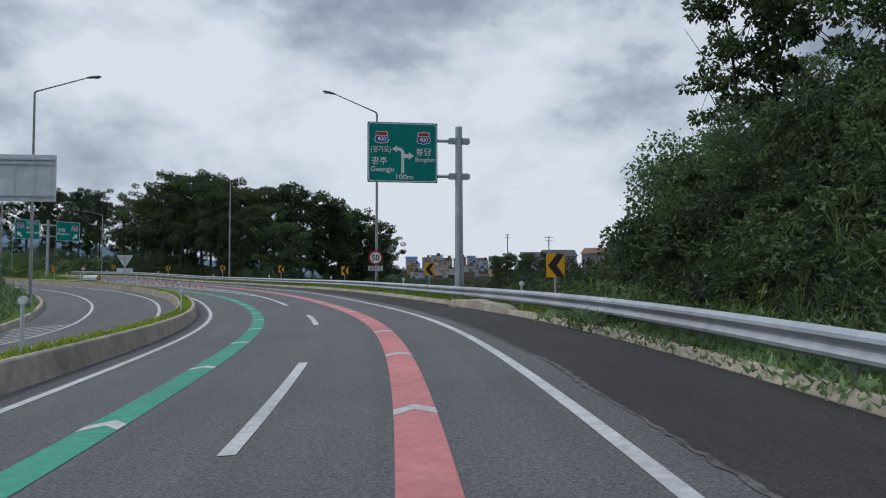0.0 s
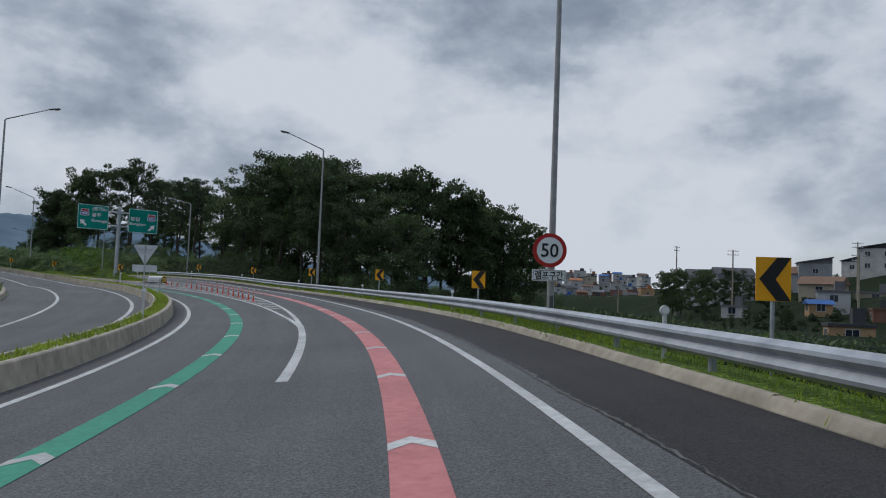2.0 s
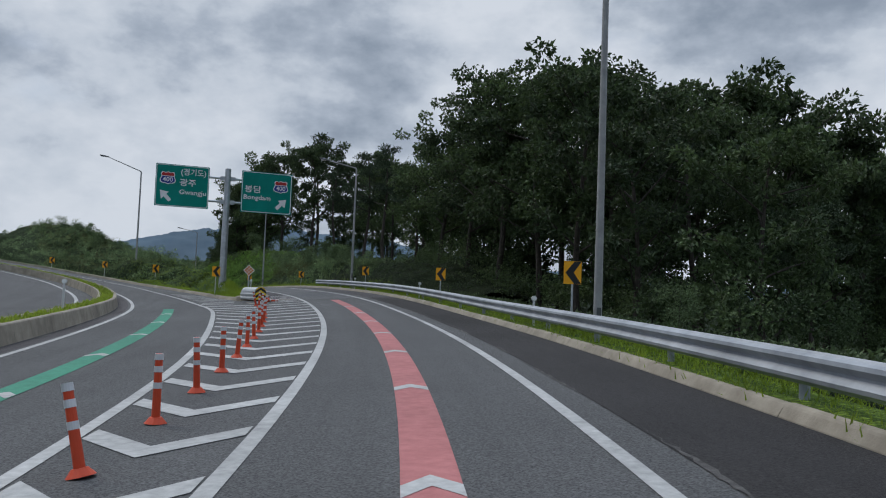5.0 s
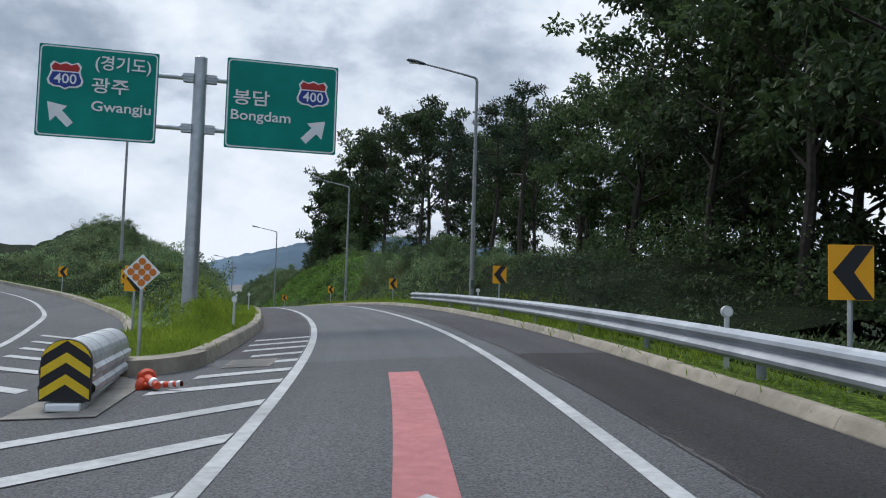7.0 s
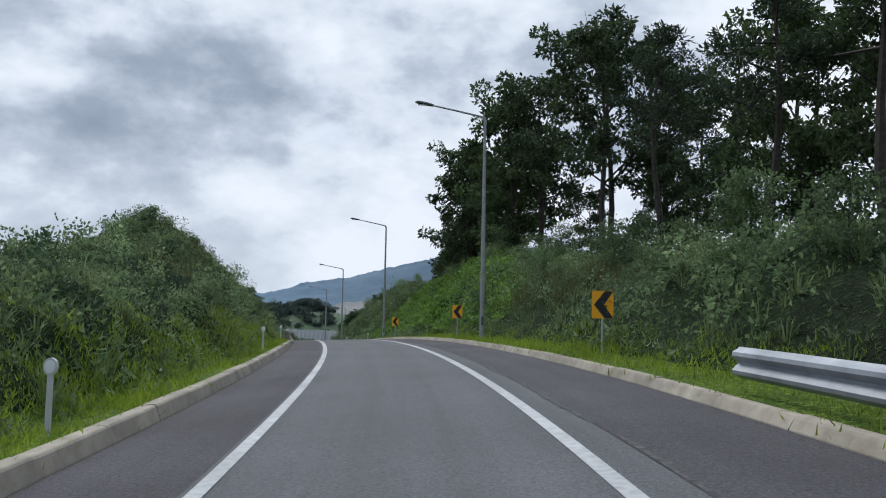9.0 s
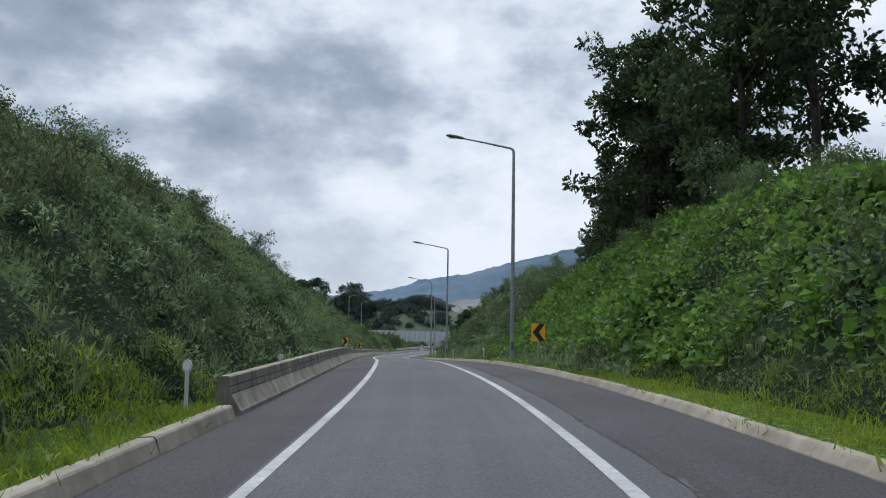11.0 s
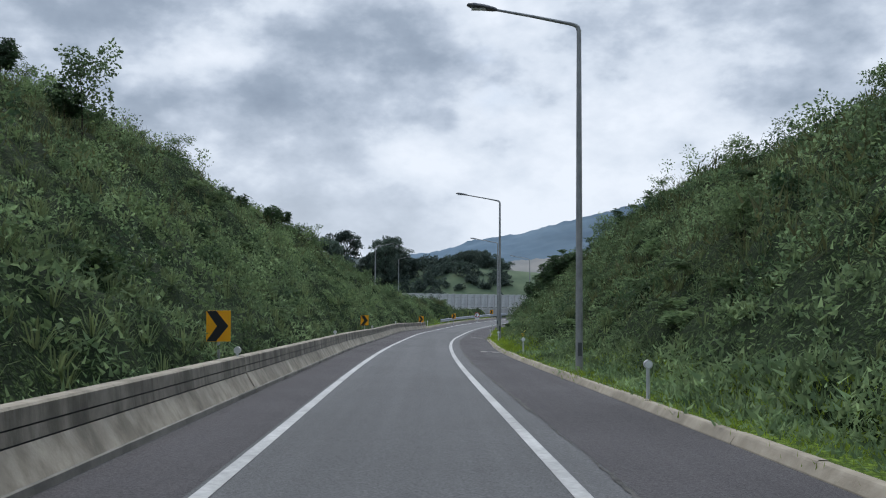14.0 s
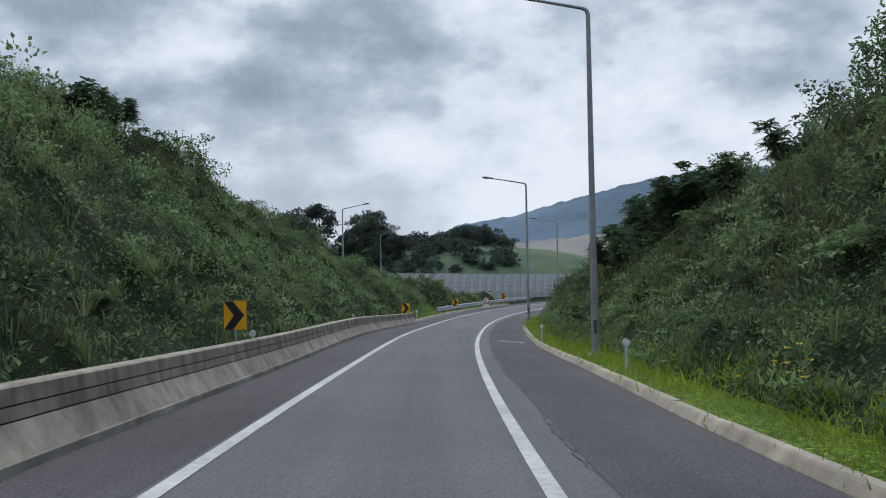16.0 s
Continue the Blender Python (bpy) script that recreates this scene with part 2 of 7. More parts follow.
def leafy_mat(name, dark, mid, light, bump):
    """A mat of small leaves seen from some way off: leaf cells, gaps between them darkened for their shade, and broad
    patches.
    """
    m = bpy.data.materials.new(name)
    m.use_nodes = True
    nt = m.node_tree
    bs = nt.nodes["Principled BSDF"]
    bs.inputs["Roughness"].default_value = 0.9
    bs.inputs["Specular IOR Level"].default_value = 0.1
    tc = nt.nodes.new("ShaderNodeTexCoord")
    wob = node_of(nt, "ShaderNodeTexNoise", Scale=3.0, Detail=3.0)
    link(nt, tc, "Object", wob, "Vector")
    ad = nt.nodes.new("ShaderNodeVectorMath"); ad.operation = "MULTIPLY_ADD"; ad.inputs[1].default_value = (0.3, 0.3, 0.3)
    link(nt, wob, "Color", ad, 0)
    link(nt, tc, "Object", ad, 2)
    fac = None
    heights = []
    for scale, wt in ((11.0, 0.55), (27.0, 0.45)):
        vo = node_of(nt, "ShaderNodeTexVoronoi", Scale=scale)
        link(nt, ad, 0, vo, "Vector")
        # Cell edges darkened: shade between the leaves put into the colour.
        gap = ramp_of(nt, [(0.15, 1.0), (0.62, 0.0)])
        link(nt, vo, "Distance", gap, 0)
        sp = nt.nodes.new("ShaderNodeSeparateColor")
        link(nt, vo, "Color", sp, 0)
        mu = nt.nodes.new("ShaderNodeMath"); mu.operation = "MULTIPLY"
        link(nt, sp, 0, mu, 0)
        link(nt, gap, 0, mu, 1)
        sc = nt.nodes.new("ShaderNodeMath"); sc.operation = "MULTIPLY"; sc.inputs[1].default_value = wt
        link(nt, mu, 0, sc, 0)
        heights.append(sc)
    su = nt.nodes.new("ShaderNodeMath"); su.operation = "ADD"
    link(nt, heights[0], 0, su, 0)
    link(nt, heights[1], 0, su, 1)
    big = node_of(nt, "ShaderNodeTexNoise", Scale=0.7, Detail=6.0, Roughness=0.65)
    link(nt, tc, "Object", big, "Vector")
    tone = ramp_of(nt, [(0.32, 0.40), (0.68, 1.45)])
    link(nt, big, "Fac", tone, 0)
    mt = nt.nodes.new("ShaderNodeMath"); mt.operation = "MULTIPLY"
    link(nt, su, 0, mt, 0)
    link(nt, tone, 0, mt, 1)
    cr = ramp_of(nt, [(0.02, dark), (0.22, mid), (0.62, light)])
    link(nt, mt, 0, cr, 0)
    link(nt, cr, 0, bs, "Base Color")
    b = node_of(nt, "ShaderNodeBump", Strength=1.0, Distance=bump)
    link(nt, su, 0, b, "Height")
    link(nt, b, "Normal", bs, "Normal")
    return m


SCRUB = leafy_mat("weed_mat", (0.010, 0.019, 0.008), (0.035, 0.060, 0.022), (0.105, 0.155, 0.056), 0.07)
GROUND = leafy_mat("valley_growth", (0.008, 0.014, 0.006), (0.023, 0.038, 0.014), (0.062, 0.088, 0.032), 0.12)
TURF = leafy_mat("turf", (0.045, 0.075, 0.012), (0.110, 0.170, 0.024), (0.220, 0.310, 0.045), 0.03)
GRASS = material("grass", ((0.150, 0.225, 0.022), (0.300, 0.395, 0.048)), scale=0.7, rough=0.85, island=0.35, big=0.15, big_amount=0.25, trans=0.5)
WEEDS = material("slope_weeds", ((0.090, 0.152, 0.074), (0.315, 0.420, 0.208)), scale=0.9, rough=0.9, island=0.4, big=0.36, big_amount=0.75, trans=0.5, spec=0.2)
GRASS_TALL = material("tall_grass", ((0.110, 0.155, 0.072), (0.235, 0.290, 0.132)), scale=0.35, rough=0.85, island=0.35, big=0.22, big_amount=0.35, trans=0.45, spec=0.2)
WEEDS_DRY = material("dry_weeds", ((0.080, 0.092, 0.038), (0.150, 0.155, 0.065)), scale=0.4, rough=0.9, island=0.4, big=0.1, big_amount=0.3, trans=0.3)
BUSH = material("bush_leaves", ((0.082, 0.138, 0.066), (0.222, 0.308, 0.146)), scale=0.4, rough=0.8, island=0.3, big=0.1, big_amount=0.35, trans=0.42, each=0.3)
SUMAC = material("feathered_leaves", ((0.040, 0.082, 0.040), (0.105, 0.170, 0.078)), scale=0.5, rough=0.7, island=0.35, big=0.15, big_amount=0.3, trans=0.35, each=0.25)
KUDZU = material("kudzu_leaves", ((0.075, 0.165, 0.028), (0.190, 0.325, 0.062)), scale=0.6, rough=0.6, island=0.4, big=0.2, big_amount=0.25, trans=0.5)
LEAF = material("tree_leaves", ((0.041, 0.071, 0.031), (0.102, 0.152, 0.058)), scale=0.5, rough=0.7, island=0.45, big=0.15, big_amount=0.3, trans=0.3, each=0.28)
# Paled and blued leaves: distance haze put into the base colour.
LEAF_HAZE = material("haze_tinted_leaves", ((0.055, 0.086, 0.072), (0.110, 0.152, 0.122)), scale=0.5, rough=0.8, island=0.4, big=0.15, big_amount=0.3, trans=0.2, each=0.3)
PINE = material("pine_needles", ((0.029, 0.052, 0.026), (0.070, 0.108, 0.050)), scale=0.5, rough=0.75, island=0.4, big=0.15, big_amount=0.3, trans=0.12, each=0.2)
BARK = material("bark", ((0.035, 0.028, 0.022), (0.085, 0.070, 0.056)), scale=6.0, rough=0.95, bump=0.5, bump_scale=20, big=0.8, big_amount=0.3)


# ---------------------------------------------------------------- the line of the road
# every 15 m from 75 m behind the start: heading, height of the carriageway, cross fall to the right (degrees)
S0, DS = -75.0, 15.0
HEAD = [77.12, 80.13, 83.14, 86.15, 89.15, 92.17, 95.83, 101.67, 105.89, 112.07, 116.7, 121.09, 124.76, 128.87, 134.0, 137.63, 140.11,
        142.6, 145.28, 145.74, 146.38, 146.1, 145.6, 144.5, 142.6, 139.4, 134.8, 128.8, 121.3, 112.5, 103.5, 95.0, 87.0]
RISE = [-1.247, -0.917, -0.587, -0.257, 0.073, 0.363, 0.702, 0.937, 1.218, 1.609, 1.984, 2.384, 2.808, 3.315, 3.7, 3.95, 3.957,
        3.768, 3.425, 2.893, 2.135, 1.346, 0.593, -0.15, -0.879, -1.534, -2.034, -2.434, -2.734, -2.934, -3.084, -3.204, -3.284]
BANK = [1.704, 1.704, 1.704, 1.704, 1.704, 1.861, 3.351, 4.568, 4.966, 4.145, 3.184, 2.65, 2.609, 3.484, 4.146, 4.793, 4.14,
        3.294, 2.101, 0.416, -0.177, -0.734, -1.269, -1.414, -3.418, -1.376, -1.376, -1.376, -1.376, -1.376, -1.376, -1.376, -1.376]


def spline(x, y):
    """A natural cubic through the knots."""
    x, y = np.array(x, float), np.array(y, float)
    n, h = len(x), np.diff(x)
    a, b = np.eye(n), np.zeros(n)
    for i in range(1, n - 1):
        a[i, i - 1:i + 2] = h[i - 1], 2 * (h[i - 1] + h[i]), h[i]
        b[i] = 6 * ((y[i + 1] - y[i]) / h[i] - (y[i] - y[i - 1]) / h[i - 1])
    m = np.linalg.solve(a, b)

    def f(q):
        q = np.clip(np.asarray(q, float), x[0], x[-1])
        i = np.clip(np.searchsorted(x, q) - 1, 0, n - 2)
        d = q - x[i]
        return y[i] + ((y[i + 1] - y[i]) / h[i] - h[i] * (2 * m[i] + m[i + 1]) / 6) * d + m[i] / 2 * d ** 2 + (m[i + 1] - m[i]) / (6 * h[i]) * d ** 3
    return f


KN = [S0 + DS * i for i in range(len(HEAD))]
head_f, rise_f, bank_f = spline(KN, HEAD), spline(KN, RISE), spline(KN, BANK)
GS = np.arange(S0, 400.1, 0.5)
GH = np.radians(head_f(GS))
GX = np.r_[0, np.cumsum(np.cos((GH[1:] + GH[:-1]) / 2) * 0.5)]
GY = np.r_[0, np.cumsum(np.sin((GH[1:] + GH[:-1]) / 2) * 0.5)]
GX, GY = GX - GX[150], GY - GY[150]


def knots(*pairs):
    xs, ys = [p[0] for p in pairs], [p[1] for p in pairs]
    return lambda s: np.interp(s, xs, ys)


def smooth(*pairs):
    return spline([p[0] for p in pairs], [p[1] for p in pairs])


def lift(s, u):
    """The left ramp climbs away from the right one past the fork."""
    return np.clip(-5.5 - u, 0, 26) * 0.2 * np.clip((s - 115) / 40.0, 0, 1) * np.clip((208 - s) / 22.0, 0, 1)


def plane_z(s, u):
    return rise_f(s) + np.clip(u, -30, 8) * np.tan(np.radians(bank_f(s))) - 0.035 * np.clip(u - 2.5, 0, 5) + lift(s, u)


def road(s, u, h=0.0):
    """World places at s metres along the road, u metres to its right, h above its surface (arrays or numbers)."""
    s, u = np.broadcast_arrays(np.asarray(s, float), np.asarray(u, float))
    a = np.interp(s, GS, GH)
    x, y = np.interp(s, GS, GX) + u * np.sin(a), np.interp(s, GS, GY) - u * np.cos(a)
    z = plane_z(s, u) + h
    return np.stack([x, y, z], -1)


def heading(s):
    return float(np.interp(s, GS, np.degrees(GH)))


# offsets of lines and edges
RKERB = smooth((-75, 4.23), (0, 4.31), (8, 4.34), (20, 4.15), (40, 3.86), (60, 3.82), (80, 3.83), (100, 3.86), (120, 3.67), (140, 3.68), (160, 3.41), (180, 3.49), (200, 3.53), (220, 3.60), (240, 3.37), (260, 3.24), (262, 3.30), (275, 3.59), (288, 3.93), (305, 3.92), (330, 3.96), (400, 4.05))
REDGE = smooth((-75, 1.77), (0, 1.79), (20, 1.82), (60, 1.63), (80, 1.71), (100, 1.79), (120, 1.62), (140, 1.55), (160, 1.46), (180, 1.42), (200, 1.37), (220, 1.28), (240, 1.04), (256, 1.00), (275, 1.34), (290, 1.67), (305, 1.88), (330, 1.97), (400, 2.01))
LEDGE = smooth((40, -1.45), (50, -1.50), (60, -1.50), (70, -1.42), (80, -1.32), (100, -1.25), (120, -1.47), (140, -1.63), (160, -1.76), (180, -1.93), (200, -1.71), (220, -1.76), (240, -1.99), (256, -1.94), (275, -1.71), (288, -1.60), (305, -1.58), (330, -1.62), (400, -1.62))
INNER = smooth((-75, -3.83), (0, -4.06), (20, -4.81), (40, -5.08), (50, -5.26), (60, -5.35), (70, -5.62), (80, -6.12), (100, -7.62), (120, -9.85), (128, -11.4), (134, -12.9), (138, -14.1), (142, -15.8), (146, -18.2), (149, -21.2), (152, -25.5), (155, -32.0), (158, -40.0))
GREENL = smooth((-75, -2.46), (0, -2.61), (20, -3.00), (40, -3.17), (50, -3.36), (60, -3.56), (70, -3.92), (80, -4.42), (100, -5.98), (120, -8.2))
GOREL = smooth((55, -1.50), (59, -1.67), (64, -1.93), (70, -2.18), (78, -2.60), (90, -3.42), (105, -4.90), (112, -5.67), (115, -6.20), (120, -7.10), (127, -8.40), (133, -9.60), (138, -10.6), (142, -11.7), (147, -13.5), (149.5, -15.2), (151.5, -17.6), (153.5, -21.0), (156, -27.0), (158.5, -34.0))
PINKL = smooth((-75, 0.29), (0, 0.27), (20, 0.27), (37, 0.23), (60, 0.07), (80, 0.19), (100, 0.20), (122, 0.10))
LKERB = smooth((120, -3.06), (124, -3.06), (128, -3.07), (132, -3.09), (138, -3.25), (147, -3.29), (160, -3.30), (180, -3.51), (190, -3.42), (210, -3.02), (225, -3.14), (240, -3.26), (256, -3.31), (265, -3.25), (285, -3.18), (304, -2.99), (315, -3.08), (335, -3.53), (400, -3.62))
KERBG = smooth((120.5, -4.62), (122, -5.0), (124, -5.45), (126, -5.9), (130, -6.55), (134, -7.3), (139, -8.4), (144, -9.9), (148, -11.3), (151.5, -13.2), (153.5, -15.2), (155.5, -18.5), (158, -24.0), (161, -31.0))


def med_front(s): return INNER(s) - 0.62
def med_back(s): return INNER(s) - 1.62
def loop_r(s): return INNER(s) - 2.5
def loop_l(s): return INNER(s) - 6.3
def loop_kerb(s): return INNER(s) - 9.2


# ---------------------------------------------------------------- mesh helpers
def mesh_from(name, verts, faces, mat, smooth_shade=False):
    me = bpy.data.meshes.new(name)
    verts = np.asarray(verts, np.float32)
    if isinstance(faces, np.ndarray):
        k = faces.shape[1]
        me.vertices.add(len(verts))
        me.vertices.foreach_set("co", verts.ravel())
        me.loops.add(faces.size)
        me.loops.foreach_set("vertex_index", faces.astype(np.int32).ravel())
        me.polygons.add(len(faces))
        me.polygons.foreach_set("loop_start", np.arange(0, faces.size, k, dtype=np.int32))
        me.polygons.foreach_set("loop_total", np.full(len(faces), k, np.int32))
        me.update(calc_edges=True)
    else:
        me.from_pydata([tuple(map(float, v)) for v in verts], [], faces)
    me.validate()
    me.polygons.foreach_set("use_smooth", [smooth_shade] * len(me.polygons))
    if mat is not None:
        for m in (mat if isinstance(mat, (list, tuple)) else [mat]):
            me.materials.append(m)
    return me


def child(ob, parent):
    ob.parent = parent
    return ob


def part(name, bm, mat, parent=None, label="", smooth_shade=False):
    """Links a bmesh as one mesh object under a thing."""
    me = bpy.data.meshes.new(name)
    if smooth_shade:
        for f in bm.faces:
            f.smooth = True
    bm.to_mesh(me)
    bm.free()
    me.materials.append(mat)
    ob = new(name, me)
    if parent is not None:
        ob.parent = parent
    if label:
        ob["label"] = label
    return ob


def empty(name, m, label, category, group="", kind=""):
    e = new(name)
    e.empty_display_size = 0.2
    e.matrix_basis = m
    return tagged(e, label, category, group, kind)


def box(bm, size, at=(0, 0, 0), bevel=0.0, turn=None):
    m = Matrix.Translation(at)
    if turn is not None:
        m = m @ turn
    r = bmesh.ops.create_cube(bm, size=1.0, matrix=m @ Matrix.Diagonal((*size, 1)))
    if bevel:
        es = list({e for v in r["verts"] for e in v.link_edges})
        bmesh.ops.bevel(bm, geom=es, offset=bevel, segments=2, affect="EDGES", profile=0.5)
    return bm


def tube(bm, a, b, r1, r2=None, seg=16, caps=True):
    a, b = Vector(a), Vector(b)
    d = b - a
    m = Matrix.Translation((a + b) / 2) @ d.to_track_quat("Z", "Y").to_matrix().to_4x4()
    bmesh.ops.create_cone(bm, cap_ends=caps, segments=seg, radius1=r1, radius2=r1 if r2 is None else r2, depth=d.length, matrix=m)
    return bm


def slab(bm, outline, y0, y1):
    """A flat plate in the xz plane from a closed outline, between the depths y0 and y1."""
    vs0 = [bm.verts.new((x, y0, z)) for x, z in outline]
    vs1 = [bm.verts.new((x, y1, z)) for x, z in outline]
    bm.faces.new(vs0)
    bm.faces.new(vs1[::-1])
    n = len(outline)
    for i in range(n):
        bm.faces.new((vs0[i], vs1[i], vs1[(i + 1) % n], vs0[(i + 1) % n]))
    bmesh.ops.recalc_face_normals(bm, faces=bm.faces)
    return bm


def rounded(w, h, r, cx=0.0, cz=0.0, n=5):
    pts = []
    for sx, sz, a0 in ((1, -1, -90), (1, 1, 0), (-1, 1, 90), (-1, -1, 180)):
        for i in range(n + 1):
            a = radians(a0 + 90 * i / n)
            pts.append((cx + sx * (w / 2 - r) + r * math.cos(a), cz + sz * (h / 2 - r) + r * math.sin(a)))
    return pts


def sweep(name, ss, profile, mat, h0=0.0, closed=False, smooth_shade=True):
    """A strip along the road: profile(s) gives rows of (u, h)."""
    rows = [np.array(profile(s), float) for s in ss]
    k = len(rows[0])
    v = np.concatenate([road(np.full(k, s), r[:, 0], r[:, 1] + h0) for s, r in zip(ss, rows)])
    i, j = np.meshgrid(np.arange(len(ss) - 1), np.arange(k if closed else k - 1), indexing="ij")
    a, b = i * k + j, i * k + (j + 1) % k
    f = np.stack([a, a + k, b + k, b], -1).reshape(-1, 4)[:, ::-1]
    return mesh_from(name, v, f, mat, smooth_shade)


def strip(name, ss, left, right, mat, h=0.004, cuts=1):
    """A flat band on the road between two offsets (functions of s or numbers)."""
    fl = left if callable(left) else (lambda s: np.full(np.shape(s), float(left)))
    fr = right if callable(right) else (lambda s: np.full(np.shape(s), float(right)))
    ss = np.asarray(ss, float)
    t = np.linspace(0, 1, cuts + 1)
    u = fl(ss)[:, None] * (1 - t) + fr(ss)[:, None] * t
    v = road(np.repeat(ss[:, None], cuts + 1, 1), u, h).reshape(-1, 3)
    i, j = np.meshgrid(np.arange(len(ss) - 1), np.arange(cuts), indexing="ij")
    k = cuts + 1
    a = i * k + j
    f = np.stack([a, a + 1, a + k + 1, a + k], -1).reshape(-1, 4)
    me = mesh_from(name, v, f, mat)
    if len(me.loops) == f.size:
        flat = np.stack([u, np.repeat(ss[:, None], k, 1)], -1).reshape(-1, 2)
        me.uv_layers.new(name="along").data.foreach_set("uv", flat[f.ravel()].astype(np.float32).ravel())
    return me


def arange(a, b, step):
    n = max(1, int(round((b - a) / step)))
    return np.linspace(a, b, n + 1)


def here(s, u, h=0.0, turn=0.0):
    """An upright frame beside the road: y looks along it, x to its right."""
    x, y, z = road(s, u, h)
    return pose(x, y, z, 0, 0, heading(s) - 90 + turn)


# ---------------------------------------------------------------- ground
R_CREST = knots((-75, 7.60), (3, 7.30), (9, 5.90), (13, 4.70), (18, 2.80), (22, 0.20), (27, -4.00), (36, -6.50), (85, -7.00), (105, -5.00), (120, -1.50), (132, 0.80), (148, 1.40), (160, 1.60), (170, 1.40), (178, 2.30), (188, 4.20), (200, 5.40), (227, 5.20), (235, 5.70), (245, 7.30), (252, 8.70), (262, 7.20), (271, 6.10), (280, 5.40), (291, 4.70), (300, 3.20), (310, 1.00), (330, -1.00), (400, -2.00))
L_CREST = knots((128, 0.15), (142, 0.50), (155, 1.50), (165, 2.50), (175, 4.00), (185, 5.70), (200, 7.70), (212, 9.10), (220, 9.60), (235, 9.80), (250, 10.30), (258, 10.00), (270, 9.20), (280, 8.50), (288, 7.20), (300, 5.40), (310, 3.60), (320, 2.40), (335, 0.40), (400, 0.00))
LOOP_CREST = knots((-75, 3.0), (20, 3.6), (50, 3.4), (66, 2.0), (85, 1.2), (110, 1.6), (140, 2.2), (165, 2.4), (180, 1.2), (192, 0.0))


def bearing(az, dist):
    """A place by bearing (degrees right of the drive's first heading) and distance from the sign post."""
    return -2 + math.sin(radians(az)) * dist, 22 + math.cos(radians(az)) * dist


# foot of the village's hillside: bearing, distance, height
HILLSIDE = [(-0.8, 190, -1.6), (1.9, 200, -1.4), (3.7, 200, -0.4), (-1.0, 235, -2.2), (1.8, 245, -1.6), (4.1, 250, 1.0), (-0.8, 270, -1.8), (1.8, 275, -1.1), (9.1, 240, 8.9), (12.1, 240, 9.3), (16.1, 256, 14.0), (19.3, 250, 15.4), (22.3, 240, 15.2), (14.1, 180, 6.1), (13.7, 156, 3.1), (9.0, 165, 2.0), (9.8, 224, 3.7), (5.2, 142, 0.6), (10.6, 138, 0.7), (15.7, 132, 0.7), (20.5, 128, 0.8), (1.5, 165, 0.4), (5.9, 202, 4.6), (10.6, 195, 6.3), (18.3, 188, 8.4), (20.8, 172, 7.5), (-1.2, 225, 1.1), (23.4, 172, 8.2), (5.2, 255, 8.5)]
FAR_ROWS = [(455, 5.0), (485, 8.6), (515, 12.4), (545, 16.4), (575, 20.6)]     # distance and height of the far village's terraces
HILLSIDE += [(a, d, z) for d, z in FAR_ROWS for a in (-1.6, 0.4, 2.4, 4.2)]


def nearest(x, y):
    """Place along the road and offset from it for world places (arrays)."""
    s, u = np.empty(len(x)), np.empty(len(x))
    for a in range(0, len(x), 4000):
        q = slice(a, a + 4000)
        d = (x[q, None] - GX[None, ::2]) ** 2 + (y[q, None] - GY[None, ::2]) ** 2
        i = d.argmin(1) * 2
        s[q] = GS[i]
        u[q] = (x[q] - GX[i]) * np.sin(GH[i]) - (y[q] - GY[i]) * np.cos(GH[i])
    return s, u


def wave(x, y, f, ph=0.0):
    return np.sin(x * f + ph + 1.7 * np.sin(y * f * 0.63 + ph)) * np.cos(y * f * 0.87 - ph * 1.3 + 1.3 * np.sin(x * f * 0.41))


def value_noise(x, y, seed=0):
    """Smooth lattice noise in 0..1."""
    xi, yi = np.floor(x), np.floor(y)
    fx, fy = x - xi, y - yi
    fx, fy = fx * fx * (3 - 2 * fx), fy * fy * (3 - 2 * fy)

    def h(a, b):
        q = np.sin(a * 127.1 + b * 311.7 + seed * 74.7) * 43758.5453
        return q - np.floor(q)
    return (h(xi, yi) * (1 - fx) + h(xi + 1, yi) * fx) * (1 - fy) + (h(xi, yi + 1) * (1 - fx) + h(xi + 1, yi + 1) * fx) * fy


def tangle(x, y):
    """Height of the weed tangle over the soil, in metres: rounded clumps of several sizes."""
    a = 1 - np.abs(2 * value_noise(x * 0.42, y * 0.42, 3) - 1)
    b = 1 - np.abs(2 * value_noise(x * 0.95 + 7, y * 0.95, 5) - 1)
    c = value_noise(x * 2.3, y * 2.3, 9)
    return 0.8 * value_noise(x * 0.14, y * 0.14, 1) ** 2 + 0.62 * a * a + 0.40 * b * b + 0.16 * c - 0.2


def soft_min(a, b, k):
    h = np.clip(0.5 + 0.5 * (b - a) / k, 0, 1)
    return b * (1 - h) + a * h - k * h * (1 - h)


def rough_ground(x, y):
    return 0.5 * wave(x, y, 0.21) + 0.3 * wave(x, y, 0.53, 2.0) + 0.16 * wave(x, y, 1.1, 4.0)


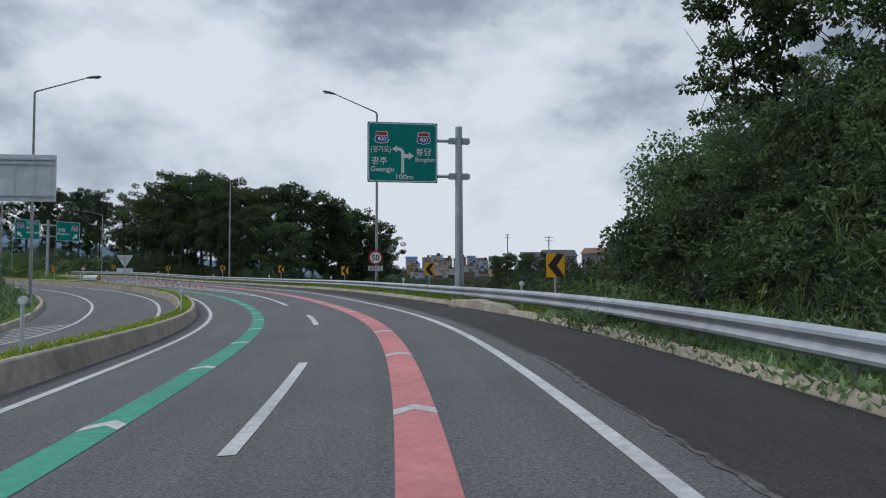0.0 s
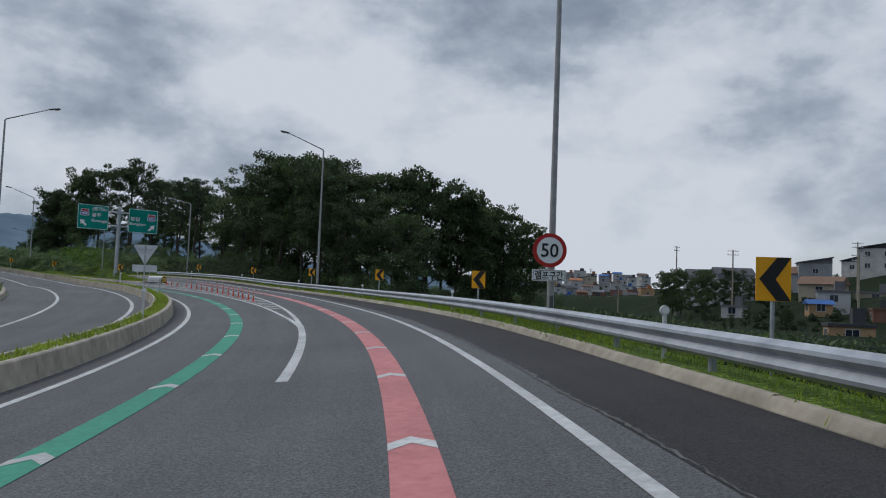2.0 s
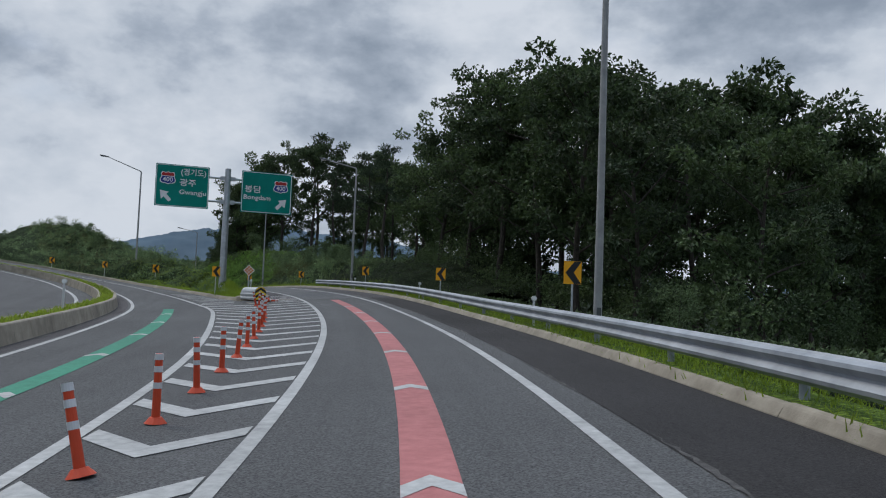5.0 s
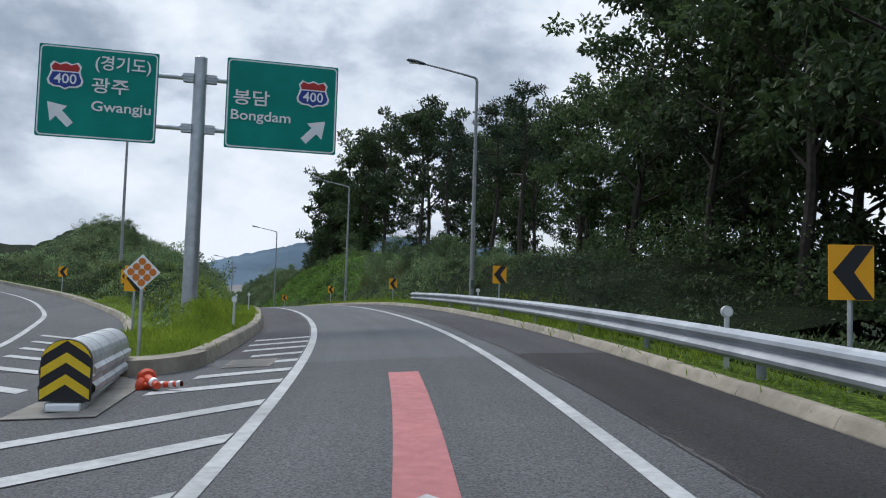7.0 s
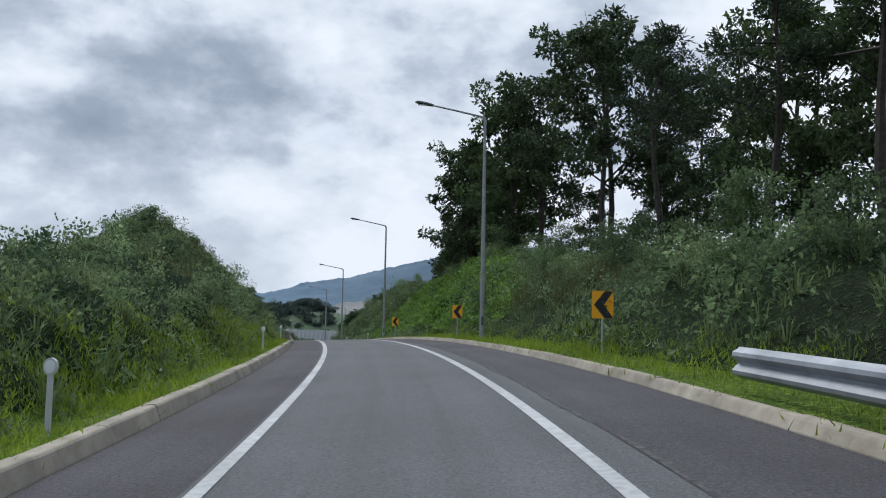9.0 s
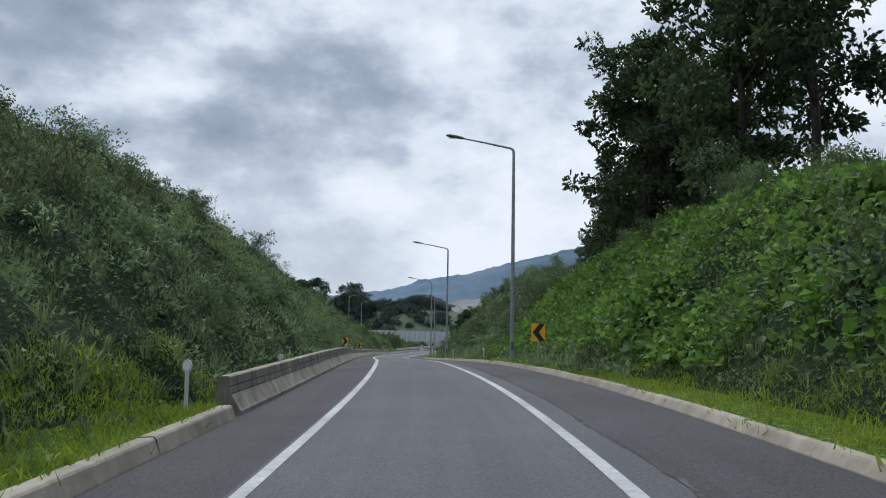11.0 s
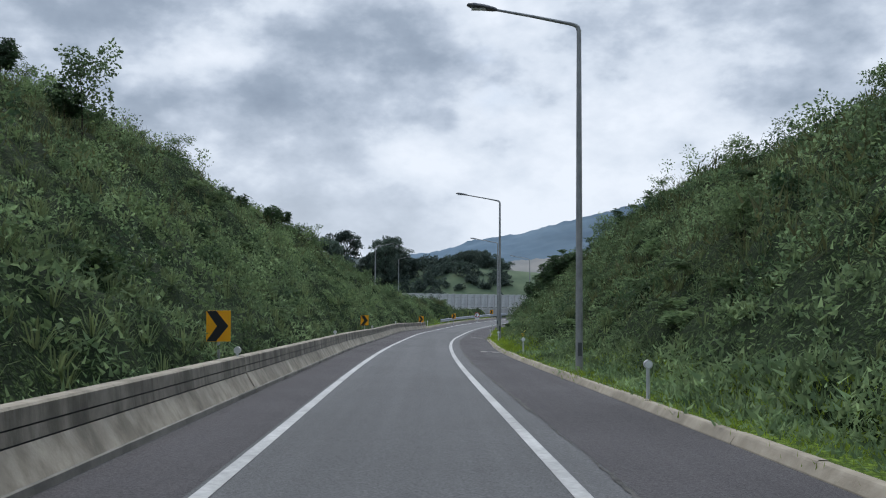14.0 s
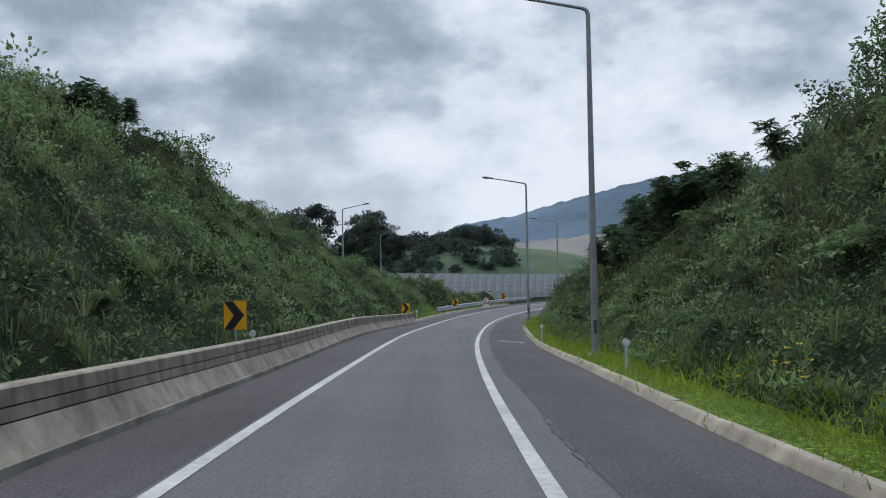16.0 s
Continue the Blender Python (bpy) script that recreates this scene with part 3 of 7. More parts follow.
def side_height(s, u, x, y):
    """Height of the ground over the road's own plane; -0.5 under the paved surfaces."""
    h = np.full(len(s), -0.5)
    kr = RKERB(s)
    d = u - kr - 0.35
    rc = R_CREST(np.where(s < 58, s - 0.8 * np.clip(u - 6.5, 0, 13), s))
    run = np.where(rc > 0, rc / 0.88, -rc / 0.55) + 0.6
    t = np.clip((d - np.where(rc > 0, 0.9, 1.6)) / run, 0, 1)
    right = 0.08 + rc * (t * 0.35 + 0.65 * t * t * (3 - 2 * t))
    h = np.where(d > 0, right, h)
    # the wedge and the hill between the two ramps
    lk, kg = LKERB(s), KERBG(np.clip(s, 121, 161)) - 3.0 * np.maximum(s - 161, 0)
    d1, d2 = lk - u - 0.35, u - kg - 0.35
    lc = L_CREST(s)
    hill = 0.08 + np.maximum(soft_min(lc, np.minimum(0.9 * np.maximum(d1 - 0.9, 0), 0.8 * np.maximum(d2 - 1.2, 0)), np.minimum(lc, 2.6) + 0.01), 0)
    hill = hill - np.clip(0.5 * (d1 - lc / 0.9 - 2.0), 0, 4.2) * np.clip((s - 160) / 15, 0, 1) * np.clip((250 - s) / 25, 0, 1) * np.clip(hill / 3 - 0.3, 0, 1)
    hill = np.maximum(hill - lift(s, u) * np.clip((hill - 0.3) / 1.5, 0, 1), 0.08)
    h = np.where((s > 121.6) & (d1 > 0) & (d2 > 0), hill, h)
    # left of the loop road
    lb = loop_kerb(np.clip(s, -75, 157))
    d3 = lb - u - 0.3
    left = 0.08 + np.minimum(LOOP_CREST(s), 0.7 * np.maximum(d3 - 1.2, 0))
    h = np.where((d3 > 0) & (s < 161), left, h)
    h = np.where((s > 157) & (u < kg + 0.35), 0.08, h)
    far = np.clip((np.maximum(d, np.maximum(np.where(s > 121, d1, -9), d3)) - 2.0) / 6.0, 0, 1)
    return h + np.where(h > -0.4, far * rough_ground(x, y), 0.0)


def ground_height(x, y):
    x, y = np.asarray(x, float).ravel(), np.asarray(y, float).ravel()
    s, u = nearest(x, y)
    z = plane_z(s, u) + side_height(s, u, x, y)
    # the hillside of the village across the valley
    hx = np.array([bearing(a, d)[0] for a, d, _ in HILLSIDE])
    hy = np.array([bearing(a, d)[1] for a, d, _ in HILLSIDE])
    hz = np.array([q for _, _, q in HILLSIDE])
    for a in range(0, len(x), 20000):
        q = slice(a, a + 20000)
        d2 = (x[q, None] - hx) ** 2 + (y[q, None] - hy) ** 2
        wt = 1 / (d2 + 120.0) ** 2
        m = np.clip(1 - (np.sqrt(d2.min(1)) - 30) / 45, 0, 1)
        m = m * m * (3 - 2 * m)
        z[q] = z[q] * (1 - m) + ((wt * hz).sum(1) / wt.sum(1) - 0.4) * m
    return z


def make_ground():
    ax = np.unique(np.r_[np.linspace(-3600, -340, 14), np.arange(-340, 100, 2.0), np.linspace(100, 420, 26), np.linspace(420, 3600, 12)])
    ay = np.unique(np.r_[np.linspace(-3600, -70, 14), np.arange(-70, 330, 2.0), np.linspace(330, 560, 30), np.linspace(520, 3600, 12)])
    x, y = np.meshgrid(ax, ay)
    z = ground_height(x, y) - 0.30
    v = np.stack([x.ravel(), y.ravel(), z], -1)
    n, m = len(ax), len(ay)
    j, i = np.meshgrid(np.arange(m - 1), np.arange(n - 1), indexing="ij")
    a = (j * n + i).ravel()
    f = np.stack([a, a + 1, a + n + 1, a + n], -1)
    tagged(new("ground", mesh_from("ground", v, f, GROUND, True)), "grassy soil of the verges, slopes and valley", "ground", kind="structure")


make_ground()


# ---------------------------------------------------------------- carriageways
def make_road():
    main = arange(-75, 121, 1.0)
    rest = arange(121, 398, 1.0)
    ramp = arange(121, 157, 0.5)
    obs = []
    for nm, me in (("road", strip("road", main, lambda s: loop_kerb(s) - 0.1, lambda s: REDGE(s) + 0.482, ASPHALT, 0.0, 12)),
                   ("road", strip("road", rest, lambda s: LKERB(s) - 0.1, lambda s: REDGE(s) + 0.482, ASPHALT_RAMP_LIT, 0.0, 6)),
                   ("road", strip("road", ramp, lambda s: loop_kerb(s) - 0.1, lambda s: KERBG(s) + 0.1, ASPHALT, 0.0, 6)),
                   ("road_shoulder", strip("road_shoulder", main, lambda s: REDGE(s) + 0.47, lambda s: RKERB(s) + 0.1, ASPHALT_DARKER, 0.006, 6)),
                   ("road_shoulder", strip("road_shoulder", rest, lambda s: REDGE(s) + 0.47, lambda s: RKERB(s) + 0.1, ASPHALT_DARK, 0.006, 6)),
                   ("road_shoulder", strip("road_shoulder", arange(122, 398, 1.0), lambda s: LKERB(s) - 0.05, lambda s: LEDGE(s) - 0.13, ASPHALT_DARK, 0.003, 2)),
                   ("road_shoulder", strip("road_shoulder", arange(-75, 124, 1.0), lambda s: med_front(s) - 0.02, lambda s: INNER(s) - 0.18, ASPHALT_DARK, 0.003, 1))):
        obs.append(tagged(new(nm, me), "worn grey asphalt carriageway" if nm == "road" else "dark patched asphalt hard shoulder", "road", kind="structure"))
    return obs


make_road()


def seam(a, b, centre, wid, label):
    """The ragged joint between lane and shoulder."""
    ss = np.arange(a, b, 0.13)
    g = np.random.default_rng(5)
    j = 0.10 * (value_noise(ss * 0.35, ss * 0 + 5, 8) - 0.5) + g.normal(0, 0.014, len(ss))
    w = wid * 2.2 * np.clip(value_noise(ss * 0.6, ss * 0 + 2, 4) - 0.12, 0.03, 1) * g.uniform(0.35, 1.5, len(ss))
    c = centre(ss) + j
    tab = lambda q, arr: np.interp(q, ss, arr)
    tagged(new("road_joint", strip("road_joint", ss, lambda q: tab(q, c - w / 2), lambda q: tab(q, c + w / 2), SEAM, 0.0085)), label, "road joint", kind="structure")


seam(-20, 330, lambda q: REDGE(q) + 0.47, 0.05, "ragged cracked joint between lane and hard shoulder")
seam(-20, 124, lambda q: INNER(q) - 0.56, 0.07, "strip of dirt at the foot of the median wall")

def lane_line(name, ss, centre, width, mat, label, h=0.007):
    half = lambda s: width / 2 * np.sqrt(1 + ((centre(s + 0.2) - centre(s - 0.2)) / 0.4) ** 2)
    ob = new(name, strip(name, ss, lambda s: centre(s) - half(s), lambda s: centre(s) + half(s), mat, h))
    return tagged(ob, label, "road marking", kind="structure")


lane_line("edge_line", arange(-75, 397, 1.0), REDGE, 0.15, PAINT_WHITE, "solid white edge line on asphalt")
lane_line("edge_line", arange(42.5, 57, 0.5), LEDGE, 0.19, PAINT_WHITE, "solid white dividing line before the fork")
lane_line("edge_line", arange(57, 397, 1.0), lambda s: LEDGE(s), 0.155, PAINT_WHITE, "solid white edge line along the right ramp")
lane_line("edge_line", arange(55, 157, 0.4), lambda s: GOREL(s), 0.15, PAINT_WHITE, "solid white line along the fork")
lane_line("edge_line", arange(-75, 155, 0.5), INNER, 0.15, PAINT_WHITE, "solid white edge line beside the median")
lane_line("edge_line", arange(-75, 155, 0.5), loop_r, 0.17, PAINT_WHITE, "solid white edge line of the loop road")
lane_line("edge_line", arange(-75, 155, 0.5), loop_l, 0.17, PAINT_WHITE, "solid white edge line of the loop road")
for k in range(-4, 2):
    a = 6.8 + 18.1 * k
    lane_line("lane_dash", arange(a, a + 7.0, 0.8), lambda s: np.full(np.shape(s), -1.28), 0.15, PAINT_WHITE, "worn white lane dash on asphalt")
lane_line("guide_line_pink", arange(-75, 119, 1.0), PINKL, 0.43, PAINT_PINK, "pink painted guide line for the right ramp", 0.006)
lane_line("guide_line_green", arange(-75, 112, 1.0), GREENL, 0.40, PAINT_GREEN, "green painted guide line for the left ramp", 0.006)


def arrow_mark(name, s, centre, w):
    """A white chevron across a guide line, pointing along the road."""
    ss = np.array([s - 0.30, s, s - 0.30, s + 0.02, s + 0.32, s + 0.02])
    uu = float(centre(s)) + np.array([-w / 2, 0, w / 2, w / 2, 0, -w / 2])
    v = road(ss, uu, 0.010)
    return tagged(new(name, mesh_from(name, v, [(0, 1, 4, 5), (1, 2, 3, 4)], PAINT_WHITE)), "white chevron on the painted guide line", "road marking", kind="structure")


PINK_AT = smooth((-14, -70.0), (0, 8.8), (2, 20.2), (5, 37.4), (7, 48.0), (11, 67.0), (13, 76.7), (19, 107.2), (21, 117.2))
GREEN_AT = smooth((-14, -70.0), (0, 8.9), (2, 20.0), (5, 37.7), (7, 48.4), (9, 59.6), (12, 76.0), (25, 145.0))
for k in range(-13, 21):
    s = float(PINK_AT(k)) - 0.3
    if -70 < s < 117.5:
        arrow_mark("guide_chevron", s, PINKL, 0.43)
for k in range(-13, 25):
    s = float(GREEN_AT(k)) - 0.3
    if -70 < s < 111:
        arrow_mark("guide_chevron", s, GREENL, 0.40)


def hatch(s):
    """One white V of the fork's hatching, its point towards the traffic."""
    a, b = float(GOREL(s)), float(LEDGE(s))
    mid = 0.52 * a + 0.48 * b
    lag = 0.55 * (b - a)
    t = 0.46
    e0, e1 = s + lag, s + lag
    uu = np.array([float(GOREL(e0)) + 0.1, mid, float(LEDGE(e1)) - 0.1, float(LEDGE(e1)) - 0.1, mid, float(GOREL(e0)) + 0.1])
    ss = np.array([e0, s, e1, e1 + t, s + t, e0 + t])
    return tagged(new("hatch_mark", mesh_from("hatch_mark", road(ss, uu, 0.0085), [(0, 1, 4, 5), (1, 2, 3, 4)], PAINT_WHITE)), "white hatching stripe in the fork", "road marking", kind="structure")


s = 68.9
while s < 114.2:
    hatch(s)
    s += 1.95
for k, a in enumerate((-2.87, -2.86, -2.80, -2.49, -1.95, -2.85, -3.1)):      # hatching beside the kerb after the crash cushion
    e = 127.3 - 1.5 * k
    b = float(LEDGE(e)) - 0.1
    s = e - 0.58 * (b - a)
    v = road(np.array([s, e, e + 0.42, s + 0.42]), np.array([a, b, b, a]), 0.0085)
    tagged(new("hatch_mark", mesh_from("hatch_mark", v, [(0, 1, 2, 3)], PAINT_WHITE)), "white hatching stripe beside the kerb", "road marking", kind="structure")
for k in range(7):
    s = 116.2 + 1.87 * k
    b, a = min(-4.4, float(KERBG(max(s, 121))) - 0.1), float(GOREL(s)) + 0.1
    v = road(np.array([s, s + 0.9 * (b - a), s + 0.9 * (b - a) + 0.4, s + 0.4]), np.array([b, a, a, b]), 0.0085)
    tagged(new("hatch_mark", mesh_from("hatch_mark", v, [(0, 3, 2, 1)], PAINT_WHITE)), "white hatching stripe beside the left ramp", "road marking", kind="structure")
for k in range(10):     # zebra at the far side of the loop road
    s = 30.0 + 1.5 * k
    a, b = float(loop_l(s)) - 0.15, float(loop_l(s)) - 0.35 - 0.24 * (k + 1)
    v = road(np.array([s, s + 0.2, s + 0.55, s + 0.35]), np.array([a, b, b, a]), 0.0085)
    tagged(new("hatch_mark", mesh_from("hatch_mark", v, [(0, 3, 2, 1)], PAINT_WHITE)), "white hatching stripe on the loop road", "road marking", kind="structure")


# ---------------------------------------------------------------- kerbs, median, walls
def kerb_profile(u, side, hgt=0.17, wid=0.22):
    o = side
    return [(u, -0.05), (u + 0.008 * o, 0.02), (u + 0.065 * o, hgt - 0.035), (u + 0.085 * o, hgt - 0.01), (u + 0.11 * o, hgt), (u + wid * o, hgt), (u + (wid + 0.02) * o, -0.1)]


def kerb(name, ranges, edge, side, parent, hgt=0.17, wid=0.22, length=2.0, mat=CONCRETE):
    for a, b in ranges:
        n = int(round((b - a) / length))
        for i in range(n):
            s0, s1 = a + i * (b - a) / n, a + (i + 1) * (b - a) / n - 0.004
            j = 0.004 * math.sin(s0 * 7.3)
            ob = new("kerb_stone", sweep("kerb_stone", [s0, (s0 + s1) / 2, s1], lambda s: kerb_profile(float(edge(s)) + j, side, hgt + 1.6 * j, wid), mat, smooth_shade=False))
            ob.parent = parent


def group_empty(name, label, category):
    return empty(name, Matrix.Identity(4), label, category, kind="structure")


kr = group_empty("kerb_right", "pale concrete kerb along the hard shoulder", "kerb")
kerb("kerb", [(-20, 300)], RKERB, 1, kr, 0.15, 0.19, 2.0)
child(new("kerb_stone", sweep("kerb_stone", arange(23.5, 31.2, 0.35), lambda s: kerb_profile(float(RKERB(s)) - 0.035, 1, 0.15 + 0.14 * math.sin(math.pi * min(1.0, max(0.0, (31.2 - s) / 7.7))) ** 0.7 + 0.02 * math.sin(s * 2.1), 0.40), CONCRETE, smooth_shade=False)), kr)
g = np.random.default_rng(3)
for k in range(5):      # broken concrete spilled at its foot
    s, u = 28.6 + 0.36 * k, float(RKERB(30)) - 0.10 - 0.22 * g.uniform(0, 1)
    bm = bmesh.new()
    bmesh.ops.create_icosphere(bm, subdivisions=1, radius=1.0)
    for v in bm.verts:
        v.co = v.co * (0.8 + 0.4 * g.uniform())
    ob = part("concrete_rubble", bm, CONCRETE)
    x, y, z = road(s, u, 0.01)
    ob.matrix_basis = pose(x, y, z, 0, 0, 40 * k) @ Matrix.Diagonal((0.05 + 0.10 * g.uniform(), 0.04 + 0.06 * g.uniform(), 0.025, 1))
    tagged(ob, "broken lump of pale concrete beside the kerb", "rubble", "rubble at the kerb")
kl = group_empty("kerb_left", "pale concrete kerb along the right ramp", "kerb")
kerb("kerb", [(121.2, 138)], LKERB, -1, kl, 0.27, 0.28, 1.5)
kerb("kerb", [(138, 184)], LKERB, -1, kl, 0.23, 0.28, 2.0)
kerb("kerb", [(304, 345)], LKERB, -1, kl, 0.17, 0.26, 2.0)
kg = group_empty("kerb_fork", "pale concrete kerb along the left ramp", "kerb")
kerb("kerb", [(121.2, 147.7)], KERBG, 1, kg, 0.17, 0.26, 2.5)
kerb("kerb", [(147.7, 157)], KERBG, 1, kg, 0.17, 0.5, 1.0)
kp = group_empty("kerb_loop", "pale concrete kerb along the loop road", "kerb")
kerb("kerb", [(-10, 130)], loop_kerb, -1, kp, 0.30, 0.30, 3.5)
# rounded nose of the wedge
nose = [(121.2, float(LKERB(121.2)))]
for i in range(1, 8):
    a = radians(180 * i / 8)
    c = (float(LKERB(121.2)) + float(KERBG(121.2))) / 2
    r = (float(LKERB(121.2)) - float(KERBG(121.2))) / 2
    nose.append((121.2 - 1.5 * math.sin(a), c + r * math.cos(a)))
nose.append((121.2, float(KERBG(121.2))))
v, f = [], []
for i, (s, u) in enumerate(nose):
    c = (float(LKERB(121.2)) + float(KERBG(121.2))) / 2
    ins = (s + (122.4 - s) * 0.16, u + (c - u) * 0.28)
    for (ss, uu), hh in (((s, u), -0.05), ((s, u), 0.24), (ins, 0.27), (ins, -0.1)):
        v.append(road(ss, uu, hh))
    if i:
        for k in range(3):
            f.append(((i - 1) * 4 + k, i * 4 + k, i * 4 + k + 1, (i - 1) * 4 + k + 1))
child(new("kerb_stone", mesh_from("kerb_stone", np.array(v), f, CONCRETE)), kg)


def median_profile(s):
    a, b = float(med_front(s)), float(med_back(s))
    return [(a, -0.05), (a - 0.03, 0.06), (a - 0.10, 0.42), (a - 0.13, 0.45), (a - 0.24, 0.45), (a - 0.26, 0.38), (b + 0.20, 0.38), (b + 0.18, 0.45), (b + 0.08, 0.45), (b, -0.05)]


med = group_empty("median_wall", "low pale concrete median wall with a grass strip on top", "median")
for i in range(46):
    s0, s1 = -40 + i * 5.0, -40 + (i + 1) * 5.0 - 0.012
    child(new("wall_block", sweep("wall_block", arange(s0, s1, 1.0), median_profile, CONCRETE, smooth_shade=False)), med)


def new_jersey(s):
    a = float(LKERB(s))
    prof = [(a, -0.05), (a - 0.012, 0.09), (a - 0.035, 0.105), (a - 0.20, 0.426), (a - 0.23, 0.428), (a - 0.23, 0.440), (a - 0.205, 0.442), (a - 0.22, 0.579), (a - 0.25, 0.581),
            (a - 0.25, 0.593), (a - 0.222, 0.595), (a - 0.235, 0.765), (a - 0.26, 0.79), (a - 0.43, 0.79), (a - 0.46, 0.76), (a - 0.50, -0.1)]
    return [(u, h * 0.87) for u, h in prof]


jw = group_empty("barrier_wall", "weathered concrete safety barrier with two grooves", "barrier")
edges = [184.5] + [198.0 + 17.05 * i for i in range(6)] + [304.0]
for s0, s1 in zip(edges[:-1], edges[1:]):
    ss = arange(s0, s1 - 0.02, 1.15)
    me = sweep("barrier_block", ss, new_jersey, [BARRIER_TOP, BLACK, BARRIER_LIT, CONCRETE_DARK], smooth_shade=False)
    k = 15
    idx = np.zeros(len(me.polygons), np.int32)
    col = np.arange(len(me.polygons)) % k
    # Groove faces coloured black to hold the shade inside the recess.
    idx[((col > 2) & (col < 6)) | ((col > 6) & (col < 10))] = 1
    # Sloped face and top take the lighter mix, painted as better lit.
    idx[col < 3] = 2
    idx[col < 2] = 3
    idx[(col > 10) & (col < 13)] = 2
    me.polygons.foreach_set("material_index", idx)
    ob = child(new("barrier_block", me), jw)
    # end faces
    bmx = bmesh.new()
    bmx.from_mesh(me)
    for end in (ss[0], ss[-1]):
        p = [bmx.verts.new(road(end, u, h)) for u, h in new_jersey(end)]
        bmx.faces.new(p if end == ss[0] else p[::-1])
    bmx.to_mesh(me)
    bmx.free()


# pale mortar seam standing proud at each joint of the barrier
def seam_profile(s):
    a = float(LKERB(s)) + 0.012
    line = [(a, -0.05), (a - 0.012, 0.09), (a - 0.035, 0.105), (a - 0.20, 0.43), (a - 0.225, 0.60), (a - 0.24, 0.77), (a - 0.27, 0.806), (a - 0.43, 0.806)]
    line = [(u, h * 0.87) for u, h in line]
    return line + [(u - 0.03, h - 0.03) for u, h in line[::-1]]


for s in edges[1:-1]:
    child(new("mortar_seam", sweep("mortar_seam", [s - 0.045, s - 0.01, s + 0.045], seam_profile, CONCRETE, closed=True, smooth_shade=False)), jw)


# guard rail: a corrugated beam on posts
def rail_profile(u):
    pts = [(0.02, 0.33), (-0.005, 0.355), (-0.065, 0.385), (-0.075, 0.43), (-0.03, 0.475), (0.0, 0.50), (0.0, 0.53), (-0.03, 0.555), (-0.075, 0.60), (-0.065, 0.645), (-0.005, 0.675), (0.02, 0.70)]
    front = [(u + a, h - 0.02) for a, h in pts]
    back = [(u + a + 0.012, h - 0.02) for a, h in pts[::-1]]
    return front + back


def rail_u(s):
    return float(RKERB(s)) + 0.40


gr = group_empty("guard_rail", "galvanized corrugated steel guard rail on round posts", "guard rail")
seg = [-36 + 4.0 * i for i in range(47)]
for s0 in seg[:-1]:
    s1 = min(s0 + 4.0, 149.0)
    child(new("rail_beam", sweep("rail_beam", arange(s0, s1, 1.0), lambda s: rail_profile(rail_u(s)), STEEL_RAIL, closed=True, smooth_shade=False)), gr)
    bm = bmesh.new()
    tube(bm, (0, 0, -0.3), (0, 0, 0.64), 0.057, seg=12)
    box(bm, (0.06, 0.1, 0.2), (-0.06, 0, 0.50))
    p = part("rail_post", bm, STEEL_RAIL, gr)
    p.matrix_basis = here(s0 + 0.4, rail_u(s0 + 0.4) + 0.10)


ll = group_empty("guard_rail_far", "galvanized guard rail beyond the end of the barrier", "guard rail")
for i in range(9):
    s0 = 316 + 4.0 * i
    child(new("rail_beam", sweep("rail_beam", arange(s0, s0 + 4.0, 1.0), lambda s: [(2 * (float(LKERB(s)) - 0.4) - u, h) for u, h in rail_profile(float(LKERB(s)) - 0.4)], STEEL_RAIL, closed=True)), ll)
    bm = bmesh.new()
    tube(bm, (0, 0, -0.3), (0, 0, 0.72), 0.057, seg=12)
    p = part("rail_post", bm, STEEL_RAIL, ll)
    p.matrix_basis = here(s0 + 0.4, float(LKERB(s0)) - 0.5)


